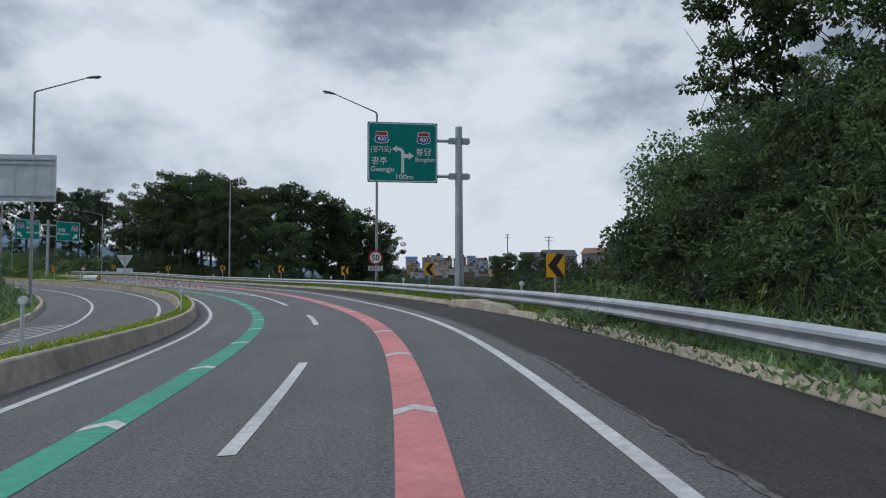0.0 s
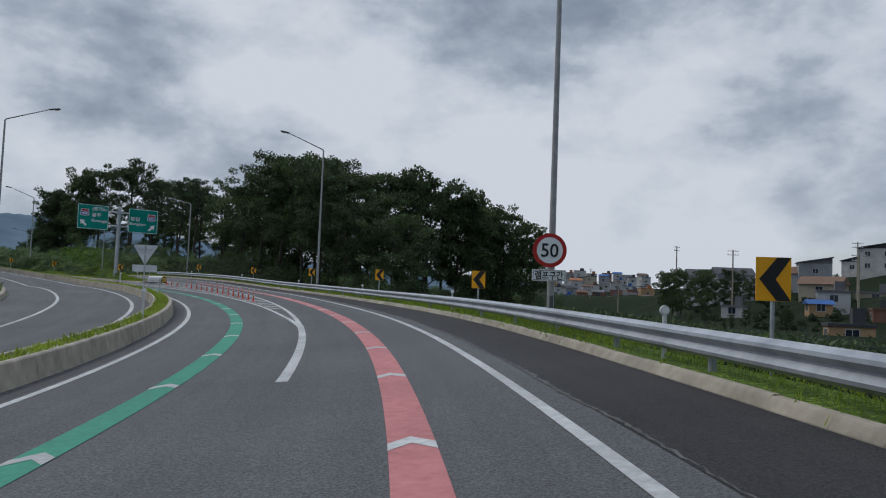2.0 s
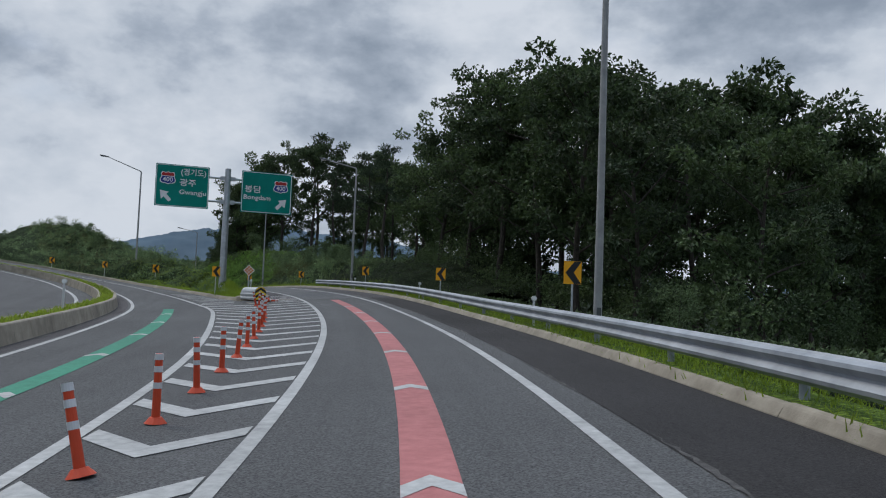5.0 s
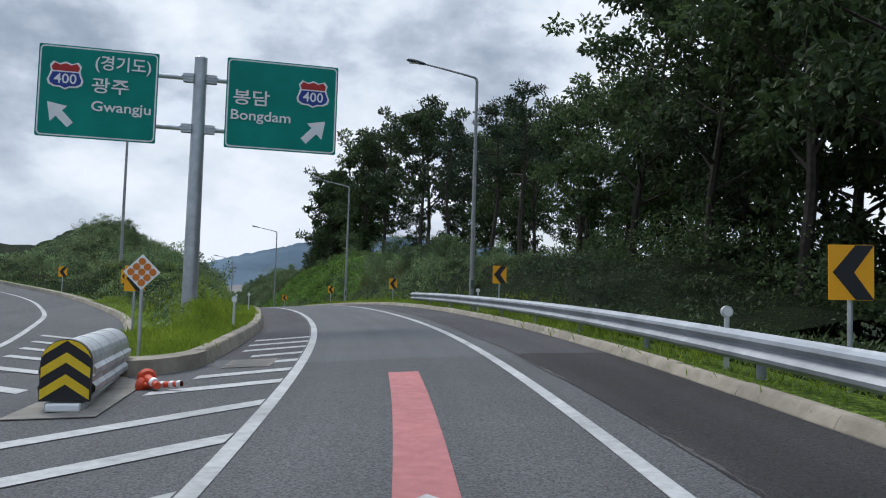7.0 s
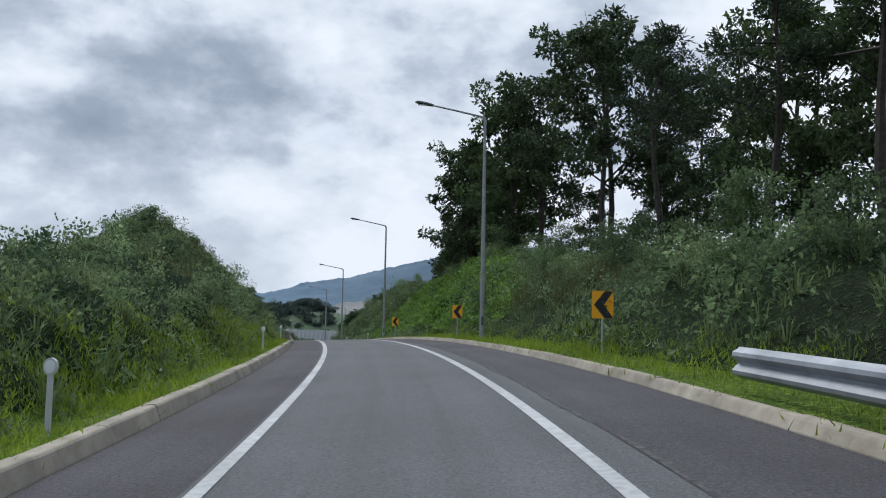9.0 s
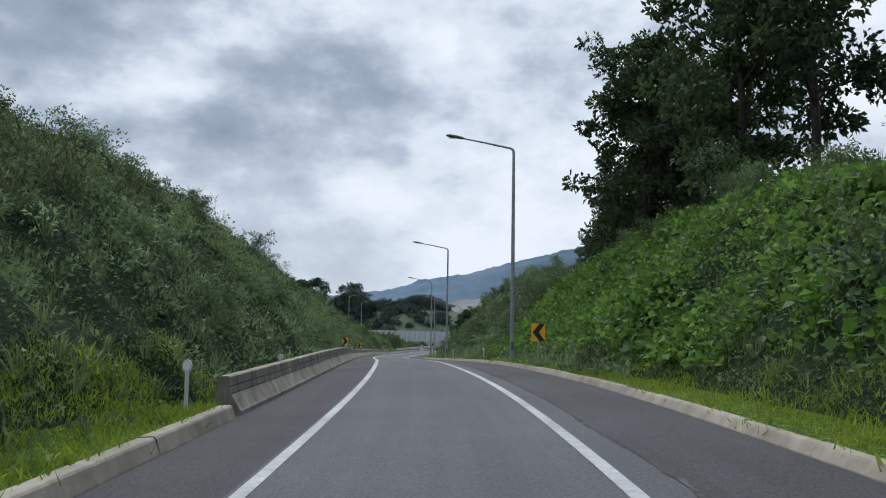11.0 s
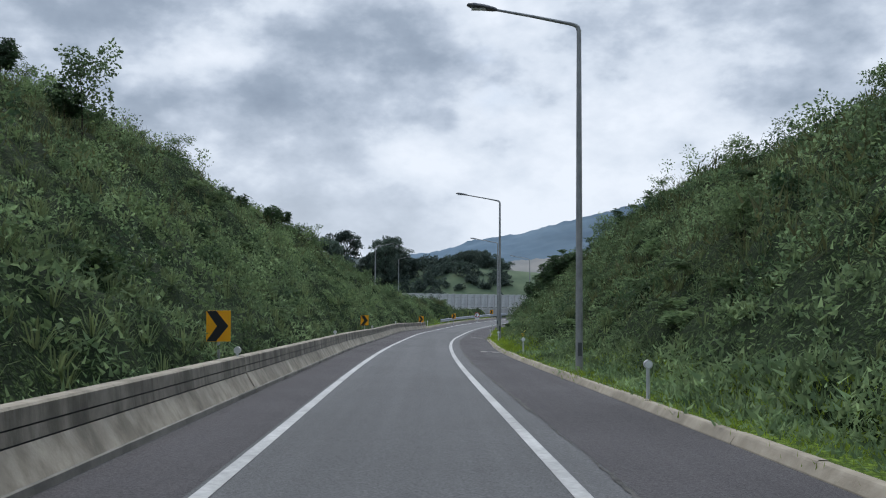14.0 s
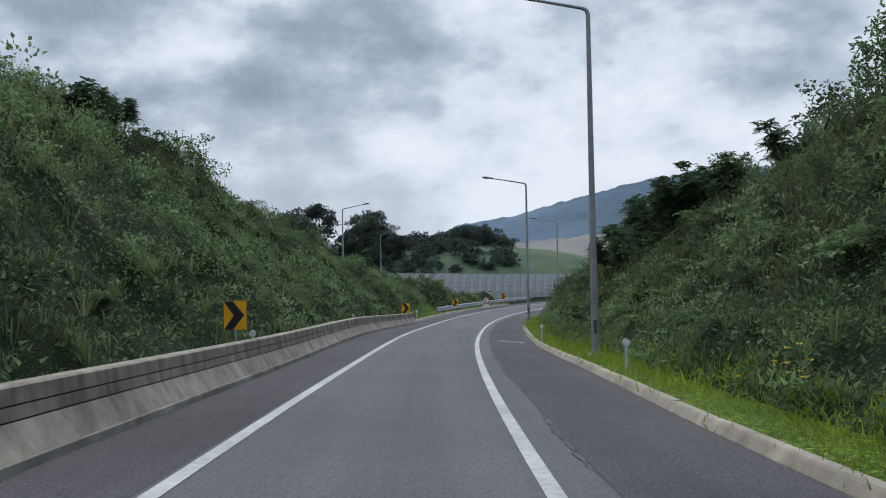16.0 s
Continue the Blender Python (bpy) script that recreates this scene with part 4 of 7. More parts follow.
# ---------------------------------------------------------------- street lamps
def build_lamp(height, base_label, reach=1.0, rise=0.6):
    """A tapered steel post with one arm towards -x and a flat lamp head."""
    e = empty("street_lamp", Matrix.Identity(4), base_label, "street lamp", "lamps along the ramps")
    bm = bmesh.new()
    tube(bm, (0, 0, -0.5), (0, 0, 2.3), 0.098, 0.090, 16)
    tube(bm, (0, 0, 2.3), (0, 0, height - 0.12), 0.088, 0.058, 16)
    part("post", bm, LAMP_GREY, e, smooth_shade=False)
    bm = bmesh.new()
    box(bm, (0.34, 0.34, 0.03), (0, 0, 0.02), 0.006)
    for a in range(4):
        tube(bm, (0.13 * (1 if a & 1 else -1), 0.13 * (1 if a & 2 else -1), 0.0), (0.13 * (1 if a & 1 else -1), 0.13 * (1 if a & 2 else -1), 0.09), 0.014, seg=6)
    part("base_plate", bm, STEEL, e)
    bm = bmesh.new()
    box(bm, (0.10, 0.012, 0.34), (0, -0.094, 0.75), 0.004)
    part("service_door", bm, LAMP_DARK, e)
    bm = bmesh.new()
    pts = [Vector((0, 0, height - 0.16)), Vector((-0.04, 0, height - 0.03)), Vector((-0.16, 0, height + 0.02)), Vector((-1.2 * reach, 0, height + 0.02 + rise * 0.52)), Vector((-2.15 * reach, 0, height + rise))]
    rad = [0.058, 0.055, 0.046, 0.038, 0.032]
    for i in range(4):
        tube(bm, pts[i], pts[i + 1], rad[i], rad[i + 1], 12)
    part("arm", bm, LAMP_GREY, e)
    bm = bmesh.new()
    ring = []
    for x, w, h in ((-2.10, 0.05, 0.05), (-2.22, 0.10, 0.07), (-2.45, 0.15, 0.085), (-2.70, 0.15, 0.08), (-2.83, 0.10, 0.05), (-2.87, 0.04, 0.02)):
        z = height + rise + (-2.15 - x) * 0.16
        x = x - 2.15 * (reach - 1)
        ring.append([bm.verts.new((x, w * math.cos(a), z + h * max(math.sin(a), -0.45))) for a in [2 * math.pi * k / 12 for k in range(12)]])
    for a, b in zip(ring[:-1], ring[1:]):
        for k in range(12):
            bm.faces.new((a[k], a[(k + 1) % 12], b[(k + 1) % 12], b[k]))
    bm.faces.new(ring[0])
    bm.faces.new(ring[-1][::-1])
    bmesh.ops.recalc_face_normals(bm, faces=bm.faces)
    part("lamp_head", bm, LAMP_DARK, e, "dark flat lamp head")
    bm = bmesh.new()
    box(bm, (0.40, 0.2, 0.015), (-2.55 - 2.15 * (reach - 1), 0, height + rise + 0.01), 0.004)
    part("lens", bm, SIGN_WHITE, e)
    return e


lamp_tall = build_lamp(11.2, "tall grey steel street lamp with a single arm", 1.25, 0.95)
lamp_low = build_lamp(9.0, "grey steel street lamp with a single arm behind the kerb", 1.0, 0.38)
lamp_tall.matrix_basis = here(51.1, 4.92, 0.0)
copy_thing(lamp_tall, here(93.6, 4.75, -0.12))
copy_thing(lamp_tall, here(14.0, 11.5, 0.0))
lamp_low.matrix_basis = here(139.1, 4.7, 0.32)
for s, x, y, top in ((171.0, -76.47, 148.72, 13.26), (204.4, -103.63, 168.14, 12.22), (237.4, -131.08, 186.46, 10.41), (270.4, -158.11, 205.49, 8.83), (303.4, -183.83, 225.76, 7.37)):
    copy_thing(lamp_low, pose(x, y, top - 9.0, 0, 0, heading(s) - 90))
for s, u, h in ((336.0, 4.1, 0.0), (368.0, 4.4, 0.0)):
    copy_thing(lamp_low, here(s, u, h))
for p, top in (((-22.39, 45.72), 12.81), ((-42.2, 80.1), 13.65), ((-72.87, 126.4), 13.69), ((-216.4, 230.0), 7.86), ((-262, 262), 7.2), ((-290, 300), 6.0)):
    q = nearest(np.array([p[0]]), np.array([p[1]]))
    src, hh = (lamp_tall, 11.2) if top > 12 else (lamp_low, 9.0)
    copy_thing(src, pose(p[0], p[1], top - hh, 0, 0, heading(float(q[0][0])) + (-90 if p[0] == -72.87 else 90)))


# ---------------------------------------------------------------- lettering
def text_mesh(body, size, width=None):
    c = bpy.data.curves.new("lettering", "FONT")
    c.body, c.size, c.align_x, c.align_y = body, size, "CENTER", "CENTER"
    c.extrude, c.offset, c.resolution_u = 0.004, size * 0.012, 3
    o = bpy.data.objects.new("lettering", c)
    scene.collection.objects.link(o)
    dg = bpy.context.evaluated_depsgraph_get()
    me = bpy.data.meshes.new_from_object(o.evaluated_get(dg))
    bpy.data.objects.remove(o)
    bpy.data.curves.remove(c)
    co = np.empty(len(me.vertices) * 3, np.float32)
    me.vertices.foreach_get("co", co)
    co = co.reshape(-1, 3)
    lo, hi = co.min(0), co.max(0)
    k = width / (hi[0] - lo[0]) if width else 1.0
    co[:, 0] = (co[:, 0] - (lo[0] + hi[0]) / 2) * k
    co[:, 1] -= (lo[1] + hi[1]) / 2
    me.vertices.foreach_set("co", co.ravel())
    me.update()
    return me


def letters(parent, body, x, z, size, width, mat, y=-0.05):
    me = text_mesh(body, size, width)
    me.materials.append(mat)
    ob = new("lettering", me)
    ob.parent = parent
    ob.matrix_basis = pose(x, y, z, 90, 0, 0)
    return ob


SHIELD = [(-0.34, 0.50), (-0.17, 0.42), (0.0, 0.50), (0.17, 0.42), (0.34, 0.50), (0.44, 0.34), (0.40, 0.18), (0.44, 0.0), (0.50, -0.18), (0.46, -0.34), (0.32, -0.43), (0.14, -0.44), (0.0, -0.52),
          (-0.14, -0.44), (-0.32, -0.43), (-0.46, -0.34), (-0.50, -0.18), (-0.44, 0.0), (-0.40, 0.18), (-0.44, 0.34)]


def shield(parent, x, z, w, h):
    bm = bmesh.new()
    slab(bm, [(x + a * w, z + b * h) for a, b in SHIELD], -0.047, -0.035)
    sh = part("route_shield", bm, SIGN_WHITE, parent, "route shield with a red top and blue field")
    k = 0.88
    bm = bmesh.new()
    slab(bm, [(x + a * w * k, z + b * h * k) for a, b in SHIELD if b >= 0.15] , -0.051, -0.046)
    part("shield_top", bm, RED, sh)
    bm = bmesh.new()
    low = [(a, b) for a, b in SHIELD if b < 0.15]
    slab(bm, [(x + 0.40 * w * k, z + 0.11 * h)] + [(x + a * w * k, z + b * h * k) for a, b in low] + [(x - 0.40 * w * k, z + 0.11 * h)], -0.051, -0.046)
    part("shield_field", bm, BLUE, sh)
    letters(sh, "400", x, z - 0.12 * h, h * 0.5, w * 0.62, SIGN_WHITE, -0.056)


def sign_board(name, m, w, h, label, category="road sign"):
    """A green plate with a white rim, its face towards -y, its middle at the origin of m."""
    e = empty(name, m, label, category)
    bm = bmesh.new()
    slab(bm, rounded(w, h, 0.05), -0.03, 0.0)
    plate = part("plate", bm, SIGN_GREEN, e)
    bm = bmesh.new()
    for yy in (0.35, -0.35):
        box(bm, (w * 0.94, 0.05, 0.09), (0, 0.03, yy * h))
    for xx in (-0.38, 0.0, 0.38):
        box(bm, (0.06, 0.04, h * 0.92), (xx * w, 0.06, 0))
    part("stiffener", bm, SIGN_BACK, e)
    bm = bmesh.new()
    out, inn = rounded(w - 0.07, h - 0.07, 0.13), rounded(w - 0.145, h - 0.145, 0.10)
    n = len(out)
    va = [bm.verts.new((x, -0.036, z)) for x, z in out]
    vb = [bm.verts.new((x, -0.036, z)) for x, z in inn]
    for i in range(n):
        bm.faces.new((va[i], va[(i + 1) % n], vb[(i + 1) % n], vb[i]))
    bmesh.ops.recalc_face_normals(bm, faces=bm.faces)
    bmesh.ops.solidify(bm, geom=bm.faces, thickness=0.004)
    part("border", bm, SIGN_WHITE, e)
    return e


def arrow(parent, pts, y0=-0.045, y1=-0.034):
    bm = bmesh.new()
    slab(bm, pts, y0, y1)
    return part("arrow", bm, SIGN_WHITE, parent)


def cantilever(name, m, height, r, arms, label):
    """A round galvanized post with sign arms; arms: (height, from x, to x)."""
    e = empty(name, m, label, "sign post")
    bm = bmesh.new()
    tube(bm, (0, 0, -0.4), (0, 0, height), r * 1.12, r * 0.88, 24)
    part("post", bm, STEEL, e, smooth_shade=False)
    bm = bmesh.new()
    tube(bm, (0, 0, height), (0, 0, height + 0.03), r * 0.9, r * 0.7, 24)
    part("post_cap", bm, STEEL, e)
    bm = bmesh.new()
    box(bm, (r * 4, r * 4, 0.04), (0, 0, 0.03), 0.01)
    for k in range(8):
        a = radians(45 * k)
        box(bm, (r * 0.75, 0.03, 0.42), (r * 1.45 * math.cos(a), r * 1.45 * math.sin(a), 0.24), turn=Matrix.Rotation(a, 4, "Z"))
    part("base", bm, STEEL, e, "bolted base with welded ribs")
    for z, x0, x1 in arms:
        bm = bmesh.new()
        tube(bm, (x0, -0.02, z), (x1, -0.02, z), 0.075, seg=14)
        arm = part("arm", bm, STEEL, e)
        side = -1 if abs(x0) > abs(x1) and x0 < 0 or x1 < x0 else 1
        for sx in sorted({math.copysign(1, v) for v in (x0, x1) if abs(v) > r * 1.4}):
            for dz in (-0.12, -0.04, 0.04, 0.12):
                wq = 0.40 - abs(dz) * 1.2
                bm = bmesh.new()
                box(bm, (wq, 0.26 - abs(dz) * 0.5, 0.018), (sx * (r + wq / 2 - 0.03), -0.02, z + dz))
                part("clamp_plate", bm, STEEL, arm)
            for dy in (-0.10, 0.08):
                bm = bmesh.new()
                box(bm, (0.30, 0.016, 0.24), (sx * (r + 0.13), dy - 0.01, z))
                part("clamp_cheek", bm, STEEL, arm)
    return e


# sign over the hard shoulder
d1 = math.degrees(math.atan2(36.04 - 35.55, -0.11 + 3.10))
W1, H1 = 3.03, 2.60
s1 = sign_board("direction_sign", pose(-1.605, 35.80, 7.71, 0, 0, d1), W1, H1, "green overhead direction sign with white lettering on a cantilever post")


def at1(nx, ny):
    return (nx - 0.5) * W1, (0.5 - ny) * H1


for nx in (0.2, 0.8):
    shield(s1, *at1(nx, 0.255), 0.205 * W1, 0.215 * H1)
for body, nx, ny, size, wid in (("(경기도)", 0.19, 0.46, 0.30, 0.285), ("광주", 0.165, 0.645, 0.36, 0.22), ("Gwangju", 0.21, 0.795, 0.30, 0.325), ("100m", 0.525, 0.905, 0.32, 0.235),
                                ("봉담", 0.80, 0.485, 0.36, 0.22), ("Bongdam", 0.82, 0.625, 0.28, 0.275)):
    letters(s1, body, *at1(nx, ny), size, wid * W1, SIGN_WHITE)
arrow(s1, [at1(a, b) for a, b in ((0.480, 0.845), (0.520, 0.845), (0.520, 0.595), (0.585, 0.595), (0.585, 0.625), (0.660, 0.555), (0.585, 0.49), (0.585, 0.525), (0.525, 0.525),
                                  (0.520, 0.48), (0.495, 0.440), (0.455, 0.420), (0.420, 0.420), (0.420, 0.385), (0.345, 0.445), (0.420, 0.50), (0.420, 0.468), (0.450, 0.470), (0.470, 0.485), (0.480, 0.515))])
cantilever("sign_post", pose(0.83, 36.58, 1.35, 0, 0, d1), 7.6, 0.175, [(6.98, -1.15, 0.42), (5.42, -1.15, 0.42)], "round galvanized steel sign post with two arms behind the guard rail")

# two signs in the fork
d2 = math.degrees(math.atan2(118.67 - 116.2, -51.43 + 53.65))
c2, n2 = math.cos(radians(d2)), math.sin(radians(d2))
W2, H2 = 3.32, 2.72
pc = Vector((-53.65 + c2 * W2 / 2, 116.2 + n2 * W2 / 2, 10.14))
s3 = sign_board("direction_sign", Matrix.Translation(pc) @ pose(0, 0, 0, 0, 0, d2), W2, H2, "green direction sign to Bongdam on the fork post")
pg = Vector((-55.42 - c2 * W2 / 2, 115.12 - n2 * W2 / 2, 10.20))
s2 = sign_board("direction_sign", Matrix.Translation(pg) @ pose(0, 0, 0, 0, 0, d2), W2, H2, "green direction sign to Gwangju on the fork post")


def at2(nx, ny):
    return (nx - 0.5) * W2, (0.5 - ny) * H2


shield(s2, *at2(0.225, 0.33), 0.30 * W2, 0.30 * H2)
for body, nx, ny, size, wid in (("(경기도)", 0.70, 0.17, 0.48, 0.47), ("광주", 0.60, 0.41, 0.50, 0.31), ("Gwangju", 0.70, 0.655, 0.42, 0.50)):
    letters(s2, body, *at2(nx, ny), size, wid * W2, SIGN_WHITE)
shield(s3, *at2(0.775, 0.33), 0.30 * W2, 0.30 * H2)
for body, nx, ny, size, wid in (("봉담", 0.225, 0.43, 0.50, 0.32), ("Bongdam", 0.315, 0.645, 0.42, 0.53)):
    letters(s3, body, *at2(nx, ny), size, wid * W2, SIGN_WHITE)
diag = [(-0.38, -0.22), (-0.22, -0.38), (0.10, -0.06), (0.26, -0.22), (0.36, 0.36), (-0.20, 0.26), (-0.06, 0.12)]
ax, az = at2(0.79, 0.76)
arrow(s3, [(ax + 0.98 * a, az + 0.98 * b) for a, b in diag])
ax, az = at2(0.195, 0.755)
arrow(s2, [(ax - 0.98 * a, az + 0.98 * b) for a, b in diag][::-1])
zb = 3.05
cantilever("sign_post", pose(-54.72, 116.10, zb, 0, 0, d2), 8.55, 0.215, [(7.9, -1.35, 1.30), (6.35, -1.35, 1.30)], "thick round galvanized sign post in the grass wedge")

# back of a sign on the loop road
wb = empty("direction_sign", pose(-18.9, 36.2, 6.71, 0, 0, 8), "aluminium back of a direction sign with cross beams", "road sign")
bm = bmesh.new(); slab(bm, rounded(4.2, 2.05, 0.05), 0.0, 0.03); part("plate", bm, SIGN_BACK, wb)
for zz in (-0.78, 0.62, 0.82):
    bm = bmesh.new(); box(bm, (4.1, 0.06, 0.10), (0, -0.04, zz), 0.01); part("cross_beam", bm, STEEL, wb)
for xx in (-1.9, -1.2, -0.4, 0.4, 1.2, 1.9):
    bm = bmesh.new(); box(bm, (0.05, 0.05, 1.95), (xx, -0.03, 0)); part("rib", bm, SIGN_BACK, wb)
cantilever("sign_post", pose(-22.0, 35.7, -0.2, 0, 0, 8), 8.2, 0.17, [(6.3, -0.3, 1.2), (7.55, -0.3, 1.2)], "round galvanized sign post beside the loop road")


# ---------------------------------------------------------------- chevron boards
def build_chevron(right=False):
    e = empty("chevron_sign", Matrix.Identity(4), "amber chevron board with a black arrow on a thin post", "chevron sign", "chevron boards of the bends")
    k = -1 if right else 1
    bm = bmesh.new()
    slab(bm, rounded(0.47, 0.61, 0.012), -0.012, 0.0)
    part("board", bm, YELLOW, e)
    bm = bmesh.new()
    pts = [(0.045, 0.30), (0.235, 0.30), (0.03, 0.0), (0.235, -0.30), (0.045, -0.30), (-0.19, 0.0)]
    slab(bm, [(k * x, z) for x, z in pts][::k], -0.016, -0.011)
    part("arrow", bm, BLACK, e)
    bm = bmesh.new()
    tube(bm, (0, 0.035, -2.4), (0, 0.035, 0.26), 0.03, seg=10)
    part("post", bm, STEEL, e)
    for zz in (0.15, -0.15):
        bm = bmesh.new()
        box(bm, (0.12, 0.05, 0.03), (0, 0.02, zz))
        part("bracket", bm, STEEL, e)
    return e


cl = build_chevron()
spots = [(3.00, 21.44, 2.41), (-0.55, 41.6, 2.83), (-6.71, 58.39, 3.16), (-14.53, 75.88, 3.73), (-24.70, 94.47, 4.32), (-35.81, 109.58, 4.75), (-48.74, 124.26, 5.38), (-64.70, 139.25, 5.50),
         (-81.3, 152.5, 5.38), (-98.57, 164.65, 4.68), (-51.83, 112.07, 4.70), (-66.65, 122.38, 5.16), (-73.27, 123.44, 5.42), (-78.18, 122.33, 5.66)]
for i, (x, y, z) in enumerate(spots):
    q = nearest(np.array([x]), np.array([y]))
    face = heading(float(q[0][0])) - 90 - 14 + (26 if i >= 10 else 0)
    m = pose(x, y, z, 0, 0, face) @ Matrix.Scale(0.84 if i >= len(spots) - 2 else 1.0, 4)
    if i == 0:
        cl.matrix_basis = m
    else:
        copy_thing(cl, m)
cr = build_chevron(True)
rspots = [(-131.77, 177.35, 2.99), (-159.87, 196.5, 1.26), (-184.6, 216.8, -0.35), (-199.0, 231.0, -1.0), (-214.5, 249.0, -1.5)]
for i, (x, y, z) in enumerate(rspots):
    q = nearest(np.array([x]), np.array([y]))
    m = pose(x, y, z, 0, 0, heading(float(q[0][0])) - 90 + 8)
    if i == 0:
        cr.matrix_basis = m
    else:
        copy_thing(cr, m)


# ---------------------------------------------------------------- other signs
def disc_outline(r, n=36, cx=0.0, cz=0.0):
    return [(cx + r * math.cos(2 * math.pi * i / n), cz + r * math.sin(2 * math.pi * i / n)) for i in range(n)]


sp = empty("speed_limit_sign", pose(-4.02, 51.55, 3.80, 0, 0, 12), "round red-rimmed speed limit sign strapped to a lamp post", "road sign")
bm = bmesh.new(); slab(bm, disc_outline(0.45), -0.02, 0.0); part("disc", bm, RED, sp)
bm = bmesh.new(); slab(bm, disc_outline(0.345), -0.026, -0.019); part("face", bm, SIGN_WHITE, sp)
letters(sp, "50", 0, 0, 0.50, 0.46, BLACK, -0.032)
bm = bmesh.new(); box(bm, (0.12, 0.14, 0.05), (0, 0.06, 0.2)); box(bm, (0.12, 0.14, 0.05), (0, 0.06, -0.2)); part("strap", bm, STEEL, sp)
sq = empty("plate_sign", pose(-4.02, 51.55, 3.14, 0, 0, 12), "small white plate with black lettering under the speed limit sign", "road sign")
bm = bmesh.new(); slab(bm, rounded(0.90, 0.30, 0.02), -0.02, 0.0); part("plate", bm, SIGN_WHITE, sq)
bm = bmesh.new()
for w_, h_, x_, z_ in ((0.84, 0.012, 0, 0.125), (0.84, 0.012, 0, -0.125), (0.012, 0.25, 0.42, 0), (0.012, 0.25, -0.42, 0)):
    box(bm, (w_, 0.004, h_), (x_, -0.0215, z_))
part("rim", bm, BLACK, sq)
letters(sq, "램프구간", 0, 0, 0.24, 0.74, BLACK, -0.028)

ys = empty("yield_sign", pose(-28.15, 74.40, 4.46, 0, 0, 21), "bare back of a triangular sign with a plate on a post", "road sign")
bm = bmesh.new(); slab(bm, [(-0.62, 0.50), (0.62, 0.50), (0.66, 0.44), (0.04, -0.60), (-0.04, -0.60), (-0.66, 0.44)], 0.0, 0.02); part("triangle", bm, SIGN_BACK, ys)
bm = bmesh.new(); box(bm, (0.10, 0.03, 0.9), (0, -0.015, 0.0)); box(bm, (0.8, 0.03, 0.05), (0, -0.015, 0.25)); part("stiffener", bm, STEEL, ys)
bm = bmesh.new(); slab(bm, rounded(1.36, 0.40, 0.02, 0, -0.86), 0.0, 0.02); part("plate", bm, SIGN_BACK, ys)
bm = bmesh.new(); tube(bm, (0, -0.06, -3.6), (0, -0.06, 0.5), 0.038, seg=12); part("post", bm, STEEL, ys)

dm = empty("reflector_sign", pose(*road(121.3, -4.2, 1.58), 0, 0, heading(123) - 90), "diamond sign with nine orange reflectors in the grass nose", "road sign")
bm = bmesh.new(); slab(bm, [(0, -0.30), (0.30, 0), (0, 0.30), (-0.30, 0)], -0.012, 0.0); part("plate", bm, SIGN_WHITE, dm)
for i in (-1, 0, 1):
    for j in (-1, 0, 1):
        bm = bmesh.new(); slab(bm, disc_outline(0.059, 18, (i + j) * 0.089, (i - j) * 0.089), -0.022, -0.011); part("reflector", bm, ORANGE_DISC, dm)
bm = bmesh.new(); tube(bm, (0, 0.035, -1.7), (0, 0.035, 0.24), 0.03, seg=12); part("post", bm, STEEL, dm)

ns = empty("turn_sign", pose(-207.5, 241.0, -1.45, 0, 0, 50), "round red-rimmed turn ban sign on a post", "road sign")
bm = bmesh.new(); slab(bm, disc_outline(0.34), -0.02, 0.0); part("disc", bm, RED, ns)
bm = bmesh.new(); slab(bm, disc_outline(0.255), -0.026, -0.019); part("face", bm, SIGN_WHITE, ns)
bm = bmesh.new(); box(bm, (0.07, 0.006, 0.34), (-0.06, -0.03, -0.04)); box(bm, (0.2, 0.006, 0.07), (0.03, -0.03, 0.12)); part("arrow", bm, BLACK, ns)
bm = bmesh.new(); slab(bm, rounded(0.6, 0.2, 0.02, 0, -0.50), -0.02, 0.0); part("plate", bm, SIGN_WHITE, ns)
bm = bmesh.new(); tube(bm, (0, 0.04, -2.6), (0, 0.04, 0.4), 0.04, seg=10); part("post", bm, STEEL, ns)


# ---------------------------------------------------------------- delineators and posts
def build_delineator():
    e = empty("delineator_post", Matrix.Identity(4), "white delineator post with a round reflector head", "delineator", "delineators along the ramps")
    bm = bmesh.new()
    tube(bm, (0, 0, -0.25), (0, 0, 0.78), 0.036, 0.034, 12)
    part("post", bm, POST_WHITE, e)
    bm = bmesh.new()
    slab(bm, disc_outline(0.075, 20, 0, 0.85), -0.03, 0.03)
    part("head", bm, POST_WHITE, e)
    bm = bmesh.new()
    slab(bm, disc_outline(0.056, 18, 0, 0.85), -0.036, -0.029)
    part("reflector", bm, SIGN_WHITE, e)
    return e


dl = build_delineator()
first = True
spots = [(s, float(RKERB(s)) + 0.52, 0.02) for s in (23.7, 42.2, 60.8, 79.3, 98.0, 117.4, 136.0)]
spots += [(214.6, 3.98, -0.12), (230.3, 3.75, -0.12), (248.9, 3.7, -0.12), (265.0, 3.85, -0.14), (281.5, 4.0, -0.1), (298.5, 4.1, -0.1)]
spots += [(s, float(LKERB(s)) - (0.62 if s < 190 else 0.4), -0.16) for s in (129.8, 147.7, 168.2, 183.2, 306.5, 321.0)]
spots += [(s, float(med_front(s)) - 0.5, 0.42) for s in (-8.0, 14.0, 36.0, 58.0, 80.0, 102.0)]
spots += [(s, float(loop_kerb(s)) - 0.5, 0.2) for s in (44.0, 66.0, 88.0)]
